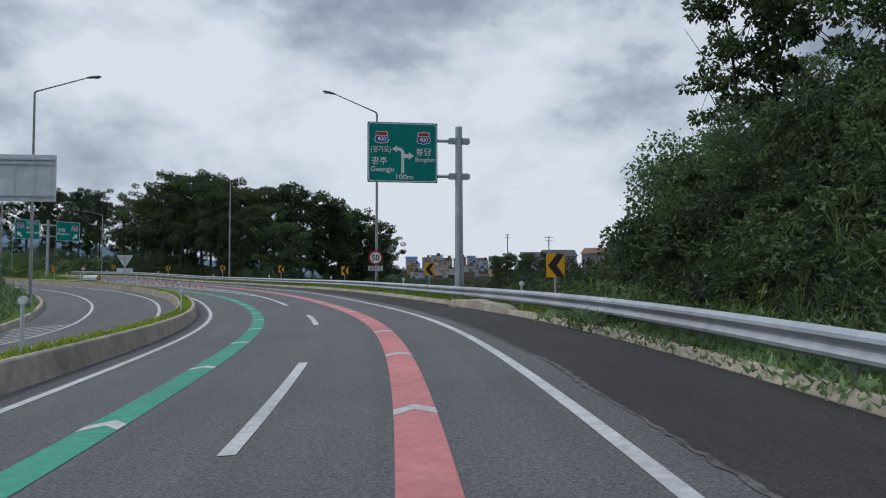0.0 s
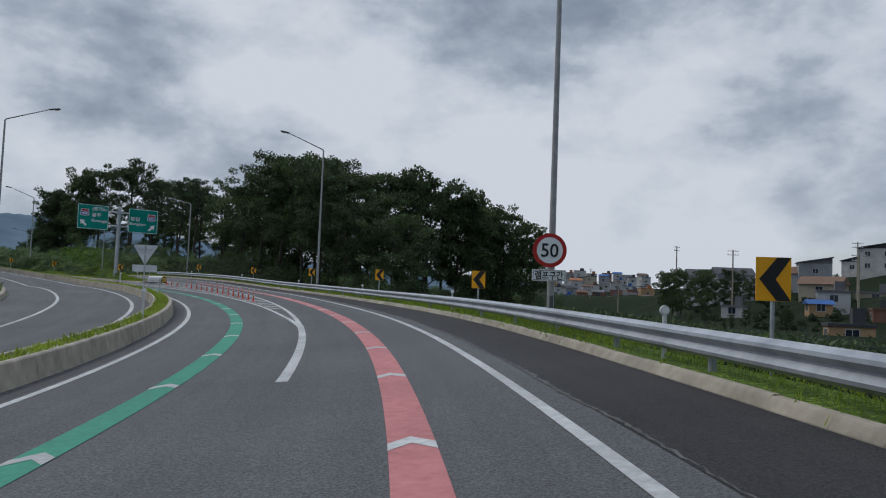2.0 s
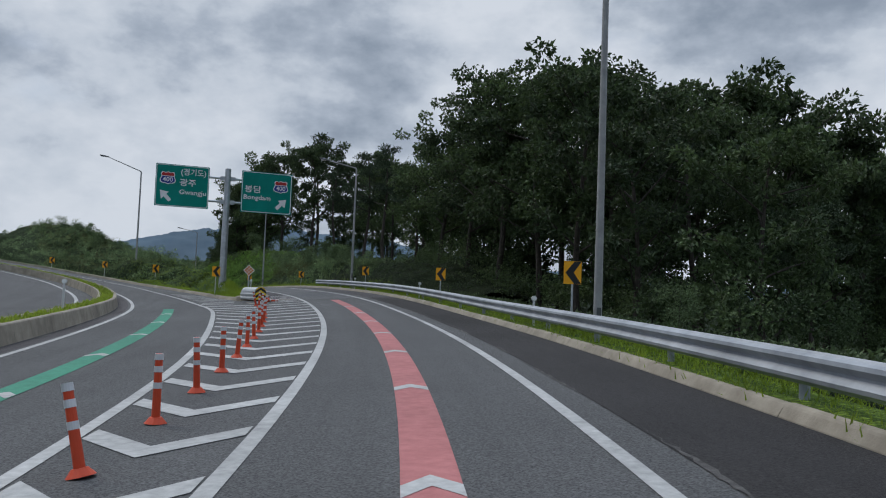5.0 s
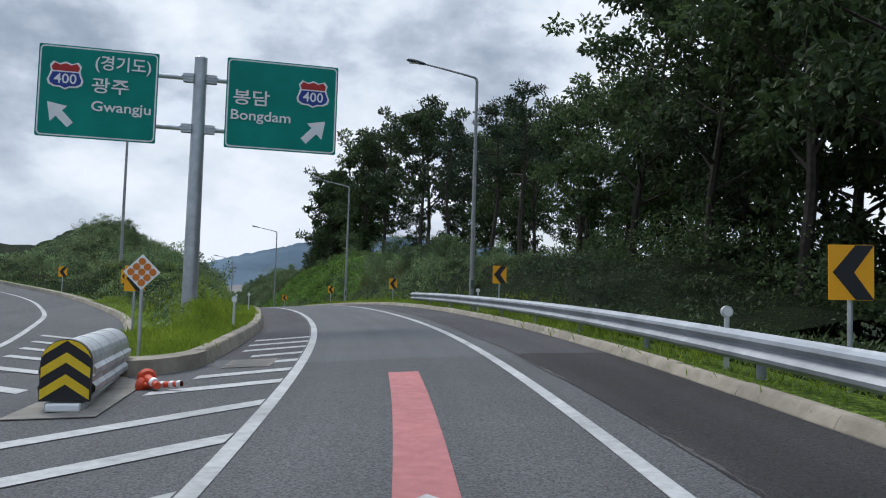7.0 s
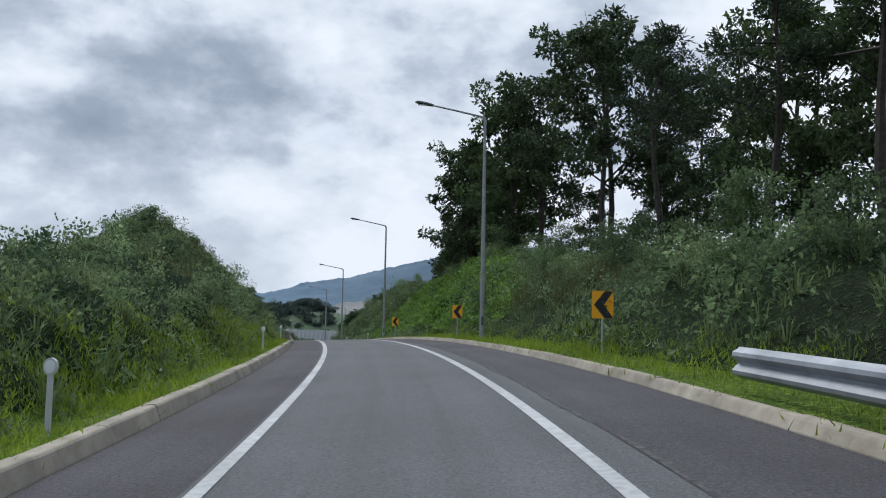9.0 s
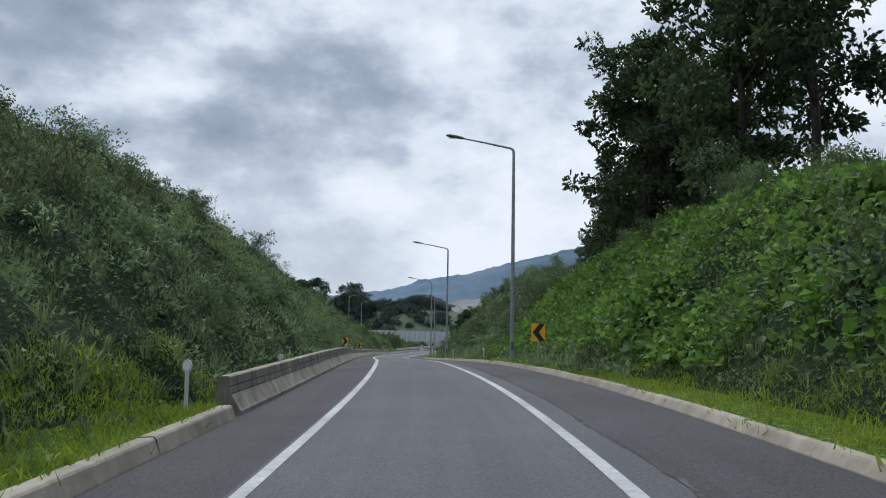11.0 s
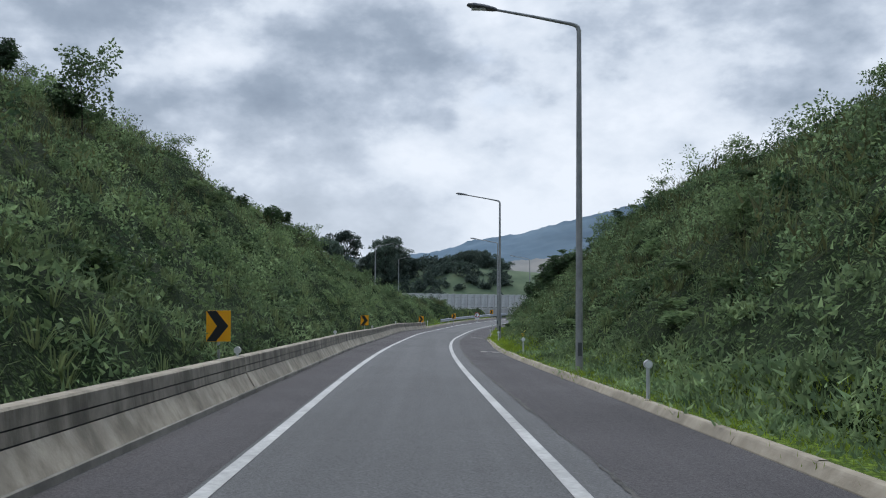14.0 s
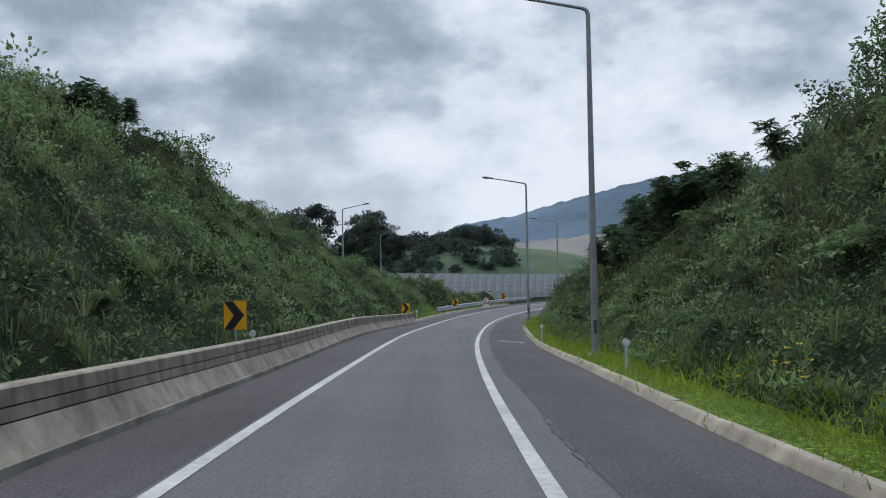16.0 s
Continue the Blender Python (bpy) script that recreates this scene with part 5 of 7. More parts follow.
for s, u, h in spots:
    m = here(s, u, h) @ Matrix.Diagonal((1, 1, 1.3 if u < -3 and 125 < s < 190 else 1.0, 1))
    if first:
        dl.matrix_basis = m
        first = False
    else:
        copy_thing(dl, m)
wd = empty("barrier_reflector", Matrix.Identity(4), "round reflector on a short stub on the barrier top", "delineator", "reflectors on the barrier")
bm = bmesh.new(); tube(bm, (0, 0, 0), (0, 0, 0.07), 0.022, seg=8); part("stub", bm, POST_WHITE, wd)
bm = bmesh.new(); slab(bm, disc_outline(0.068, 18, 0, 0.12), -0.02, 0.02); part("head", bm, POST_WHITE, wd)
for i, s in enumerate((190.5, 214.5, 232.0, 249.0, 266.0, 283.0)):
    m = here(s, float(LKERB(s)) - 0.35, 0.68)
    if i == 0:
        wd.matrix_basis = m
    else:
        copy_thing(wd, m)


def build_flex_post():
    e = empty("flexible_post", Matrix.Identity(4), "orange flexible lane post with silver bands", "lane post", "orange posts in the fork")
    bm = bmesh.new()
    tube(bm, (0, 0, 0.05), (0, 0, 0.68), 0.042, 0.036, 14)
    post = part("post", bm, ORANGE, e)
    for z in (0.34, 0.50, 0.62):
        bm = bmesh.new()
        tube(bm, (0, 0, z), (0, 0, z + 0.06), 0.0435, 0.0425, 14)
        part("band", bm, SIGN_BACK, post, "silver reflective band")
    bm = bmesh.new()
    tube(bm, (0, 0, 0.0), (0, 0, 0.06), 0.11, 0.06, 14)
    part("foot", bm, ORANGE, e)
    return e


fp = build_flex_post()
rng = random.Random(4)
for i in range(17):
    s = 77.5 + 2.22 * i if i < 14 else (109.8, 112.0, 113.9)[i - 14]
    u = float(np.interp(s, [77.5, 88, 106.4, 113.9], [-2.18, -2.5, -3.24, -3.78]))
    lean = rng.choice([0, 0, 0, 2, -3, 4, 0, -12]) if i else 0
    m = here(s, u, 0.008) @ pose(0, 0, 0, lean * 0.5, lean, rng.uniform(0, 90))
    if i == 0:
        fp.matrix_basis = m
    else:
        copy_thing(fp, m)
copy_thing(fp, here(118.1, -3.3, 0.05) @ pose(0, 0, 0, 84, 0, 60))


# ---------------------------------------------------------------- crash cushion
def build_cushion():
    e = empty("crash_cushion", here(116.3, -3.62, 0.0, 11.0), "steel crash cushion with a yellow and black chevron nose", "crash cushion")
    w, h, ln = 0.66, 0.80, 4.3

    def outline(k=1.0, z0=0.14):
        pts = [(-w / 2 * k, z0), (w / 2 * k, z0)]
        pts += [(w / 2 * k * math.cos(a), z0 + (h - 0.30) * k + 0.30 * k * math.sin(a)) for a in [math.pi * i / 12 for i in range(13)]]
        return pts

    bm = bmesh.new(); slab(bm, outline(), -0.04, 0.10); part("nose_plate", bm, BLACK, e, "black nose plate")
    # three bold yellow chevrons clipped by the plate's outline
    hw, rise = w / 2 - 0.012, 0.20
    lid = lambda x: 0.14 + (h - 0.30) + 0.30 * math.sqrt(max(0.0, 1 - (x / (w / 2)) ** 2)) - 0.012
    for zc in (0.72, 0.44, 0.16):
        bm = bmesh.new()
        xs = [hw * (i / 8 - 1) for i in range(17)]
        up = [(x, min(lid(x), zc + 0.13 + rise * (1 - abs(x) / hw))) for x in xs]
        lo = [(x, max(0.15, min(lid(x) - 0.004, zc + rise * (1 - abs(x) / hw)))) for x in xs]
        top = [p for p, q in zip(up, lo) if p[1] > q[1] + 0.003]
        low = [q for p, q in zip(up, lo) if p[1] > q[1] + 0.003]
        slab(bm, top[::-1] + low, -0.048, -0.039)
        part("stripe", bm, YELLOW_CUSHION, e, "yellow chevron stripe")
    for i in range(4):
        a, b = 0.12 + i * (ln - 0.12) / 4, 0.12 + (i + 1) * (ln - 0.12) / 4 + 0.05
        g = 1.0 + 0.02 * i
        bm = bmesh.new()
        pr = [(-w / 2 * g, 0.20), (-w / 2 * g - 0.05, 0.25), (-w / 2 * g - 0.05, 0.32), (-w / 2 * g, 0.37), (-w / 2 * g, 0.43), (-w / 2 * g - 0.05, 0.48), (-w / 2 * g - 0.05, 0.55), (-w / 2 * g, 0.60)]
        pr += [(-w / 2 * g * math.cos(t), 0.62 + 0.30 * g * math.sin(t)) for t in [math.pi * k / 12 for k in range(13)]]
        pr += [(-x, z) for x, z in pr[:8]][::-1]
        rows = [[bm.verts.new((x, y, z)) for x, z in pr] for y in (a, b)]
        for k in range(len(pr) - 1):
            bm.faces.new((rows[0][k], rows[0][k + 1], rows[1][k + 1], rows[1][k]))
        bmesh.ops.recalc_face_normals(bm, faces=bm.faces)
        bmesh.ops.solidify(bm, geom=bm.faces, thickness=0.006)
        part("side_panel", bm, STEEL, e)
    bm = bmesh.new(); box(bm, (0.44, 0.3, 0.10), (0, 0.0, 0.07), 0.02); part("foot", bm, SIGN_WHITE, e)
    for x in (-0.22, 0.22):
        bm = bmesh.new()
        box(bm, (0.08, ln, 0.10), (x, ln / 2, 0.06))
        part("runner", bm, STEEL, e)
    e.matrix_basis = e.matrix_basis @ Matrix.Diagonal((0.78, 0.85, 0.84, 1))
    return e


build_cushion()


def fallen_post():
    """A knocked-over orange flexible post beside the cushion."""
    x, y, z = road(118.2, -3.25, 0.13)
    e = empty("fallen_flex_post", pose(x, y, z, 0, 0, heading(119) - 90 - 62), "knocked-over orange flexible post lying beside the crash cushion", "flexible post")
    bm = bmesh.new(); tube(bm, (0, 0, 0), (0.5, 0, -0.05), 0.06, 0.045, 14); part("post", bm, ORANGE, e)
    bm = bmesh.new(); tube(bm, (-0.05, 0, 0), (0, 0, 0), 0.13, 0.10, 18); part("base", bm, ORANGE, e)
    for a in (0.30,):
        bm = bmesh.new(); tube(bm, (a, 0, -0.02), (a + 0.1, 0, -0.03), 0.062, 0.06, 14); part("reflective_band", bm, SIGN_WHITE, e)


fallen_post()
v = road(np.array([115.8, 115.8, 118.7, 120.5]), np.array([-4.1, -3.12, -3.4, -4.45]), 0.010)
pad = mesh_from("concrete_pad", np.r_[v, v + [0, 0, 0.008]], [(4, 5, 6, 7)[::-1], (0, 1, 5, 4), (1, 2, 6, 5), (2, 3, 7, 6), (3, 0, 4, 7)], CONCRETE_DARK)
tagged(new("concrete_pad", pad), "thin concrete pad under the crash cushion", "pad", kind="structure")


# drain gratings on the shoulders
def grating(s0, u0, u1, ln):
    e = empty("drain_grating", Matrix.Identity(4), "steel drain grating set in the hard shoulder", "grating", kind="structure")
    ob = new("drain_frame", strip("drain_frame", [s0, s0 + ln], u0, u1, CONCRETE_DARK, 0.010)); ob.parent = e
    n = 9
    for i in range(n):
        a = s0 + 0.06 + i * (ln - 0.14) / n
        ob = new("grate_bar", strip("grate_bar", [a, a + 0.035], u0 + 0.05, u1 - 0.05, LAMP_DARK, 0.014)); ob.parent = e


grating(120.5, -2.72, -1.95, 1.35)
grating(252.8, 2.28, 3.28, 1.05)
grating(282.3, 2.4, 3.4, 1.1)


# ---------------------------------------------------------------- planting
GEN = np.random.default_rng(7)


def unit(v):
    return v / np.maximum(np.linalg.norm(v, axis=-1, keepdims=True), 1e-6)


def leaf_cards(c, axis, length, width, droop=0.15):
    """Folded leaf shapes of four corners: root c, along axis."""
    n = len(c)
    axis = unit(axis)
    side = unit(np.cross(axis, GEN.normal(size=(n, 3)) + [0, 0, 0.6]))
    up = np.cross(side, axis)
    ln, wd = np.broadcast_to(length, n)[:, None], np.broadcast_to(width, n)[:, None]
    mid = c + axis * ln * 0.5 + up * ln * 0.10
    v = np.stack([c, mid + side * wd * 0.5, c + axis * ln - up * ln * droop, mid - side * wd * 0.5], 1)
    return v


def quads(name, v, mat, mats=None):
    n = len(v)
    f = np.arange(n * 4).reshape(-1, 4)
    me = mesh_from(name, v.reshape(-1, 3), f, mats if mats else mat)
    return me


def limb_rings(pts, rads, seg=7):
    """Tapered tube through points, as vertices and quads."""
    pts = np.array(pts, float)
    v, f = [], []
    for i, (p, r) in enumerate(zip(pts, rads)):
        d = unit(pts[min(i + 1, len(pts) - 1)] - pts[max(i - 1, 0)])
        a = unit(np.cross(d, [0.31, 0.95, 0.05]))
        b = np.cross(d, a)
        for k in range(seg):
            t = 2 * math.pi * k / seg
            v.append(p + r * (math.cos(t) * a + math.sin(t) * b))
        if i:
            for k in range(seg):
                f.append(((i - 1) * seg + k, (i - 1) * seg + (k + 1) % seg, i * seg + (k + 1) % seg, i * seg + k))
    return v, f


def grow(seed, height, spread, first, limbs, clusters_per_limb, leaf, needles=False, thin=1.0, clump=1.0, steep=0.0, twigs=3, scatter=0.20, flat=0.62, per_clump=44):
    """Branch tubes and leaf cards of one tree, rooted at the origin."""
    g = np.random.default_rng(seed)
    tv, tf, clus = [], [], []

    def add(pts, rads, seg):
        v, f = limb_rings(pts, rads, seg)
        o = len(tv)
        tv.extend(v)
        tf.extend([tuple(i + o for i in q) for q in f])

    lean = g.normal(0, 0.05, 2)
    n = 7 if height > 4 else 4
    zz = np.linspace(-0.4, height * 0.93, n)
    trunk = np.stack([lean[0] * zz + 0.25 * np.sin(zz * 0.5 + seed), lean[1] * zz + 0.2 * np.cos(zz * 0.45 + seed) - 0.2, zz], -1)
    r0 = 0.016 * height
    add(trunk, np.linspace(r0, r0 * 0.18, n), 7 if height > 4 else 4)
    for k in range(limbs):
        t = first + (1 - first) * (k + g.uniform(0, 0.8)) / limbs
        z = t * height * 0.92
        p0 = np.array([np.interp(z, zz, trunk[:, 0]), np.interp(z, zz, trunk[:, 1]), z])
        az = k * 2.4 + g.uniform(-0.5, 0.5)
        shape = (math.sin(min(1.0, (1 - t) * 1.25 + 0.16) * math.pi * 0.5) if needles else math.sqrt(max(0.08, 1 - ((t - 0.58) / 0.55) ** 2)))
        ln = spread * shape * g.uniform(0.75, 1.15)
        rise = g.uniform(0.05, 0.35) if needles else g.uniform(0.25, 0.85) + steep
        d = unit(np.array([math.cos(az), math.sin(az), rise]))
        pts = [p0 + d * ln * q + np.array([0, 0, 0.10 * ln * q * q]) + g.normal(0, 0.05 * ln, 3) * q for q in (0, 0.5, 1.0)]
        rr = r0 * 0.42 * (1 - 0.5 * t)
        add(pts, [rr, rr * 0.55, rr * 0.2], 4 if height > 4 else 3)
        for c in range(clusters_per_limb):
            q = g.uniform(0.35, 1.06)
            base = p0 + d * ln * q + np.array([0, 0, 0.10 * ln * q * q])
            off = g.normal(0, scatter * spread, 3) * [1, 1, 0.55 if not needles else 0.3]
            tip = base + off
            clus.append(tip)
            if c % twigs == 0 and height > 4:
                add([base, tip], [rr * 0.35, rr * 0.1], 3)
    for c in range(max(3, limbs // 3)):
        clus.append(trunk[-1] + g.normal(0, 0.45, 3) * [1, 1, 0.6])
    clus = np.array(clus)
    per = int(per_clump * thin)
    rad = g.uniform(0.55, 1.15, len(clus)) * (0.16 * spread + 0.30) * clump
    ctr = np.repeat(clus, per, 0)
    dirs = unit(g.normal(size=(len(ctr), 3)) * [1, 1, 0.8])
    rr = np.repeat(rad, per) * g.uniform(0.25, 1.0, len(ctr)) ** 0.6
    pos = ctr + dirs * rr[:, None] * [1, 1, flat]
    ax = unit(dirs * 0.7 + g.normal(0, 0.6, dirs.shape) + [0, 0, 0.25 if needles else -0.15])
    if needles:
        v = leaf_cards(pos, ax, leaf * g.uniform(0.7, 1.3, len(pos)), leaf * 0.32, 0.0)
    else:
        v = leaf_cards(pos, ax, leaf * g.uniform(0.7, 1.35, len(pos)), leaf * g.uniform(0.5, 0.75, len(pos)), 0.25)
    return tv, tf, v


def tree_proto(kind, seed):
    if kind == "oak":
        tv, tf, lv = grow(seed, 13.0, 3.7, 0.30, 14, 6, 0.25, clump=0.88, scatter=0.15, flat=0.55, per_clump=78)
        label, mat = "broad dark green tree with an uneven crown", LEAF
    elif kind == "dense":
        tv, tf, lv = grow(seed, 13.5, 3.7, 0.14, 19, 5, 0.32, clump=1.0, scatter=0.17, flat=0.58, per_clump=68)
        label, mat = "dense dark green woodland tree leafy to the ground", LEAF
    elif kind == "pine":
        tv, tf, lv = grow(seed, 14.0, 3.4, 0.54, 11, 4, 0.28, True, clump=0.90, scatter=0.12, flat=0.40, per_clump=80)
        label, mat = "tall dark pine with a bare lower trunk", PINE
    elif kind == "sparse":
        tv, tf, lv = grow(seed, 12.0, 3.4, 0.36, 12, 5, 0.24, clump=0.80, steep=0.3, scatter=0.14, flat=0.5, per_clump=80, twigs=2)
        label, mat = "slender tree with loose leaf clumps on open limbs", LEAF
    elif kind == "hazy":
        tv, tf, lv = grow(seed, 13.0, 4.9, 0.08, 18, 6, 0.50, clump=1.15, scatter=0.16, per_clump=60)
        label, mat = "round dark tree on the low hill, haze in its leaf colour", LEAF_HAZE
    elif kind == "gnarled":
        tv, tf, lv = grow(seed, 8.4, 3.6, 0.10, 9, 6, 0.21, thin=1.9, clump=0.62, steep=0.45, twigs=1)
        label, mat = "tree with dark leaf clumps on open crooked limbs", LEAF
    else:
        tv, tf, lv = grow(seed, 2.6, 1.10, 0.12, 10, 4, 0.14, thin=0.62)
        label, mat = "leafy young tree-like shrub on the slope", BUSH
    return mesh_from("trunk", np.array(tv), tf, BARK), quads("crown", lv, mat), label


def sumac(seed):
    """A small tree of forked stems, each ending in a whorl of long feathered leaves."""
    g = np.random.default_rng(seed)
    tv, tf, cards, axes, size = [], [], [], [], []

    def add(pts, rads):
        v, f = limb_rings(pts, rads, 5)
        o = len(tv)
        tv.extend(v)
        tf.extend([tuple(i + o for i in q) for q in f])
    tips = []
    for k in range(4):
        az = k * 1.6 + g.uniform(-0.3, 0.3)
        a = np.array([0.1 * math.cos(az), 0.1 * math.sin(az), -0.3])
        b = np.array([0.45 * math.cos(az), 0.45 * math.sin(az), 1.1 + g.uniform(0, 0.5)])
        add([a, (a + b) / 2 + g.normal(0, 0.05, 3), b], [0.05, 0.04, 0.03])
        for j in range(4):
            t = az + g.uniform(-1.1, 1.1)
            c = b + np.array([math.cos(t) * g.uniform(0.3, 0.85), math.sin(t) * g.uniform(0.3, 0.85), g.uniform(0.1, 1.15)])
            add([b, c], [0.026, 0.014])
            tips += [c, b + (c - b) * 0.55 + g.normal(0, 0.12, 3), b + (c - b) * g.uniform(0.1, 0.3) + [0, 0, -0.2] + g.normal(0, 0.2, 3)]
    for c in tips:
        for k in range(9):
            az, rise = g.uniform(0, 2 * math.pi), g.uniform(-0.1, 1.3)
            d = np.array([math.cos(az), math.sin(az), rise]); d = d / np.linalg.norm(d)
            ln = g.uniform(0.45, 0.75)
            sd = np.array([-math.sin(az), math.cos(az), 0.0])
            for j in range(8):
                t = 0.2 + 0.8 * j / 7
                p = c + d * ln * t + np.array([0, 0, -0.4]) * ln * t * t
                for sg in (-1, 1):
                    cards.append(p); axes.append(sd * sg + d * 0.4 + [0, 0, -0.3]); size.append(0.34 * ln * (1.0 - 0.45 * t))
    z = np.array(size)
    v = leaf_cards(np.array(cards), np.array(axes) + GEN.normal(0, 0.12, (len(z), 3)), z, z * 0.4, 0.15)
    return mesh_from("trunk", np.array(tv), tf, BARK), quads("crown", v, SUMAC), "small tree with long feathered leaves on the slope"


PROTO = {k: [tree_proto(k, sd) for sd in seeds] for k, seeds in (("oak", (1, 2, 3)), ("dense", (4, 5, 6)), ("pine", (7, 8, 9)), ("sparse", (10, 11)), ("gnarled", (21, 22)), ("hazy", (31, 32, 33)), ("shrub", (12, 13, 14)))}
PROTO["sumac"] = [sumac(51), sumac(52), sumac(53)]


def plant(kind, variant, x, y, z, scale, turn, group):
    tm, cm, label = PROTO[kind][variant % len(PROTO[kind])]
    e = empty("shrub" if kind in ("shrub", "sumac") else "tree", pose(x, y, z, 0, 0, turn) @ Matrix.Diagonal((scale, scale, scale * (1.0 if kind == "shrub" else 1.05), 1)), label, "shrub" if kind == "shrub" else "tree", group)
    for nm, me in (("trunk", tm), ("crown", cm)):
        ob = new(nm, me)
        ob.parent = e
    return e


def ground_su(s, u):
    p = road(s, u)
    x, y = p[..., 0].ravel(), p[..., 1].ravel()
    s, u = np.asarray(s, float).ravel(), np.asarray(u, float).ravel()
    plane = plane_z(s, u)
    h = side_height(s, u, x, y)
    return np.stack([x, y, plane + np.where(h < -0.4, 0.05, h) + tangle(x, y) * overgrown(s, u)], -1)


def overgrown(s, u):
    """Where the weeds stand: 0 at the mown verge to 1 on the slopes."""
    d = np.maximum(u - RKERB(s), np.where(s > 126, LKERB(s) - u, -9.0))
    edge = np.where((s > 121) & (s < 192) & (u < 0), u - KERBG(np.clip(s, 121, 161)), 9.0)
    d = d + np.where((s > 185) & (s < 303) & (u < 0), 0.9, 0.0)
    bank = np.where(u > 0, np.interp(s, [36, 46, 125, 135], [1, 0, 0, 1]), 1.0)     # bare soil behind the guard rail
    return bank * np.clip((np.minimum(d, edge) - 1.1) / 1.3, 0, 1)


rng = random.Random(11)


def wood(spots, group):
    for kind, s, u, sc in spots:
        x, y, z = ground_su(np.array([s]), np.array([u]))[0]
        plant(kind, rng.randrange(3), x, y, z - 0.2, sc, rng.uniform(0, 360), group)


def place(kind, x, y, sc, group, sink=0.2):
    z = float(ground_height([x], [y])[0])
    plant(kind, rng.randrange(3), x, y, z - sink, sc, rng.uniform(0, 360), group)


# the wood beside the ramp: a front row at its edge, and rows behind
TALL = {"oak": 13.6, "dense": 14.2, "pine": 14.6, "sparse": 12.6, "gnarled": 8.8}
TOP = knots((98, 12.5), (104, 13.5), (111, 14.2), (117, 16.5), (124, 19.0), (130, 20.4), (139, 19.8), (145, 18.4), (149, 17.8), (154, 19.2), (160, 20.0), (172, 21.0), (184, 23.6), (192, 26.0), (200, 26.2), (210, 25.6), (216, 23.4), (222, 22.4), (226, 21.0), (229, 15.5), (235, 13.0))


def bushes(name, places, mat, label, leaf=None, k=20):
    """Many leafy bushes as one mass; places: (x, y, z, radius)."""
    out = []
    for x, y, z, r in places:
        m = max(6, int(5 * r))
        c = np.array([x, y, z]) + GEN.normal(0, 0.42 * r, (m, 3)) * [1, 1, 0.6] + [0, 0, 0.55 * r]
        d = unit(GEN.normal(size=(m * k, 3)))
        p = np.repeat(c, k, 0) + d * (0.30 * r * GEN.uniform(0.4, 1, (m * k, 1)))
        out.append(leaf_cards(p, d + GEN.normal(0, 0.5, d.shape), (leaf or min(0.42, 0.22 * r)) * GEN.uniform(0.7, 1.3, m * k), (leaf or min(0.42, 0.22 * r)) * 0.65, 0.2))
    tagged(new(name, quads(name, np.concatenate(out), mat)), label, "vegetation", kind="stuff")


def tree_to(kind, x, y, top, group):
    z = float(ground_height([x], [y])[0])
    plant(kind, rng.randrange(3), x, y, z - 0.5, (top - z) / TALL[kind], rng.uniform(0, 360), group)


front = [("oak", 106, 15.5), ("sparse", 109.5, 12.5), ("oak", 112, 16), ("sparse", 116, 12.0), ("oak", 119.5, 15.5), ("oak", 123.5, 12.6),
         ("oak", 127, 15.5), ("oak", 130, 12.5), ("dense", 133, 16.5), ("oak", 135.5, 13.0), ("dense", 139, 16.5), ("oak", 143, 13.2), ("oak", 147.5, 15.5), ("oak", 151, 13.8), ("oak", 149.5, 18.5), ("sparse", 154, 19.5), ("oak", 145.5, 18.0),
         ("pine", 156, 16.5), ("pine", 161, 14.8), ("sparse", 165, 17), ("pine", 169, 15.5), ("oak", 172, 19), ("pine", 180.5, 15.6), ("sparse", 189.5, 16.6), ("sparse", 193, 18.0),
         ("oak", 203.5, 16.0), ("dense", 208, 15.6), ("oak", 212, 17.5), ("oak", 217, 16.0), ("oak", 221.5, 17), ("sparse", 224.5, 16.5)]
low = [("dense", 118.5, 14.5, 8.2), ("dense", 122, 17.5, 9.0), ("dense", 126.5, 19.5, 9.4), ("dense", 130.5, 21.5, 10.0), ("dense", 115, 16.0, 8.0), ("oak", 124.5, 18.5, 19.0), ("oak", 137, 18.5, 19.5), ("dense", 219.5, 14.5, 22.0), ("dense", 222.5, 19.0, 22.0), ("dense", 145, 19, 13.0), ("dense", 150, 20.5, 13.0), ("dense", 155, 19.5, 13.5), ("dense", 161, 20, 13.5), ("dense", 166, 21, 13.5), ("dense", 176, 17.5, 14.0), ("dense", 184.5, 17.5, 14.6), ("oak", 187, 19.5, 15.0), ("dense", 198, 18.5, 15.5), ("dense", 229, 17.5, 15.2), ("dense", 232, 16.2, 14.6), ("dense", 237, 16.0, 11.9), ("dense", 226, 15.6, 16.4), ("dense", 228.5, 15.2, 15.4), ("dense", 230.5, 15.5, 13.8), ("dense", 234.5, 15.2, 12.6), ("dense", 241.5, 16.5, 12.4), ("dense", 171, 19, 13.5)]
back = []
for row, (u0, step) in enumerate(((22.5, 5.2), (31, 9.0))):
    s = 104.0 + row * 2
    while s < 226:
        k = rng.choice(("oak", "sparse", "oak", "pine")) if s < 150 else rng.choice(("pine", "oak", "sparse", "pine"))
        if rng.random() < (0.6 if s < 148 else 0.24):
            back.append((k, s + rng.uniform(-1, 1), u0 + rng.uniform(-2.0, 2.0)))
        s += step
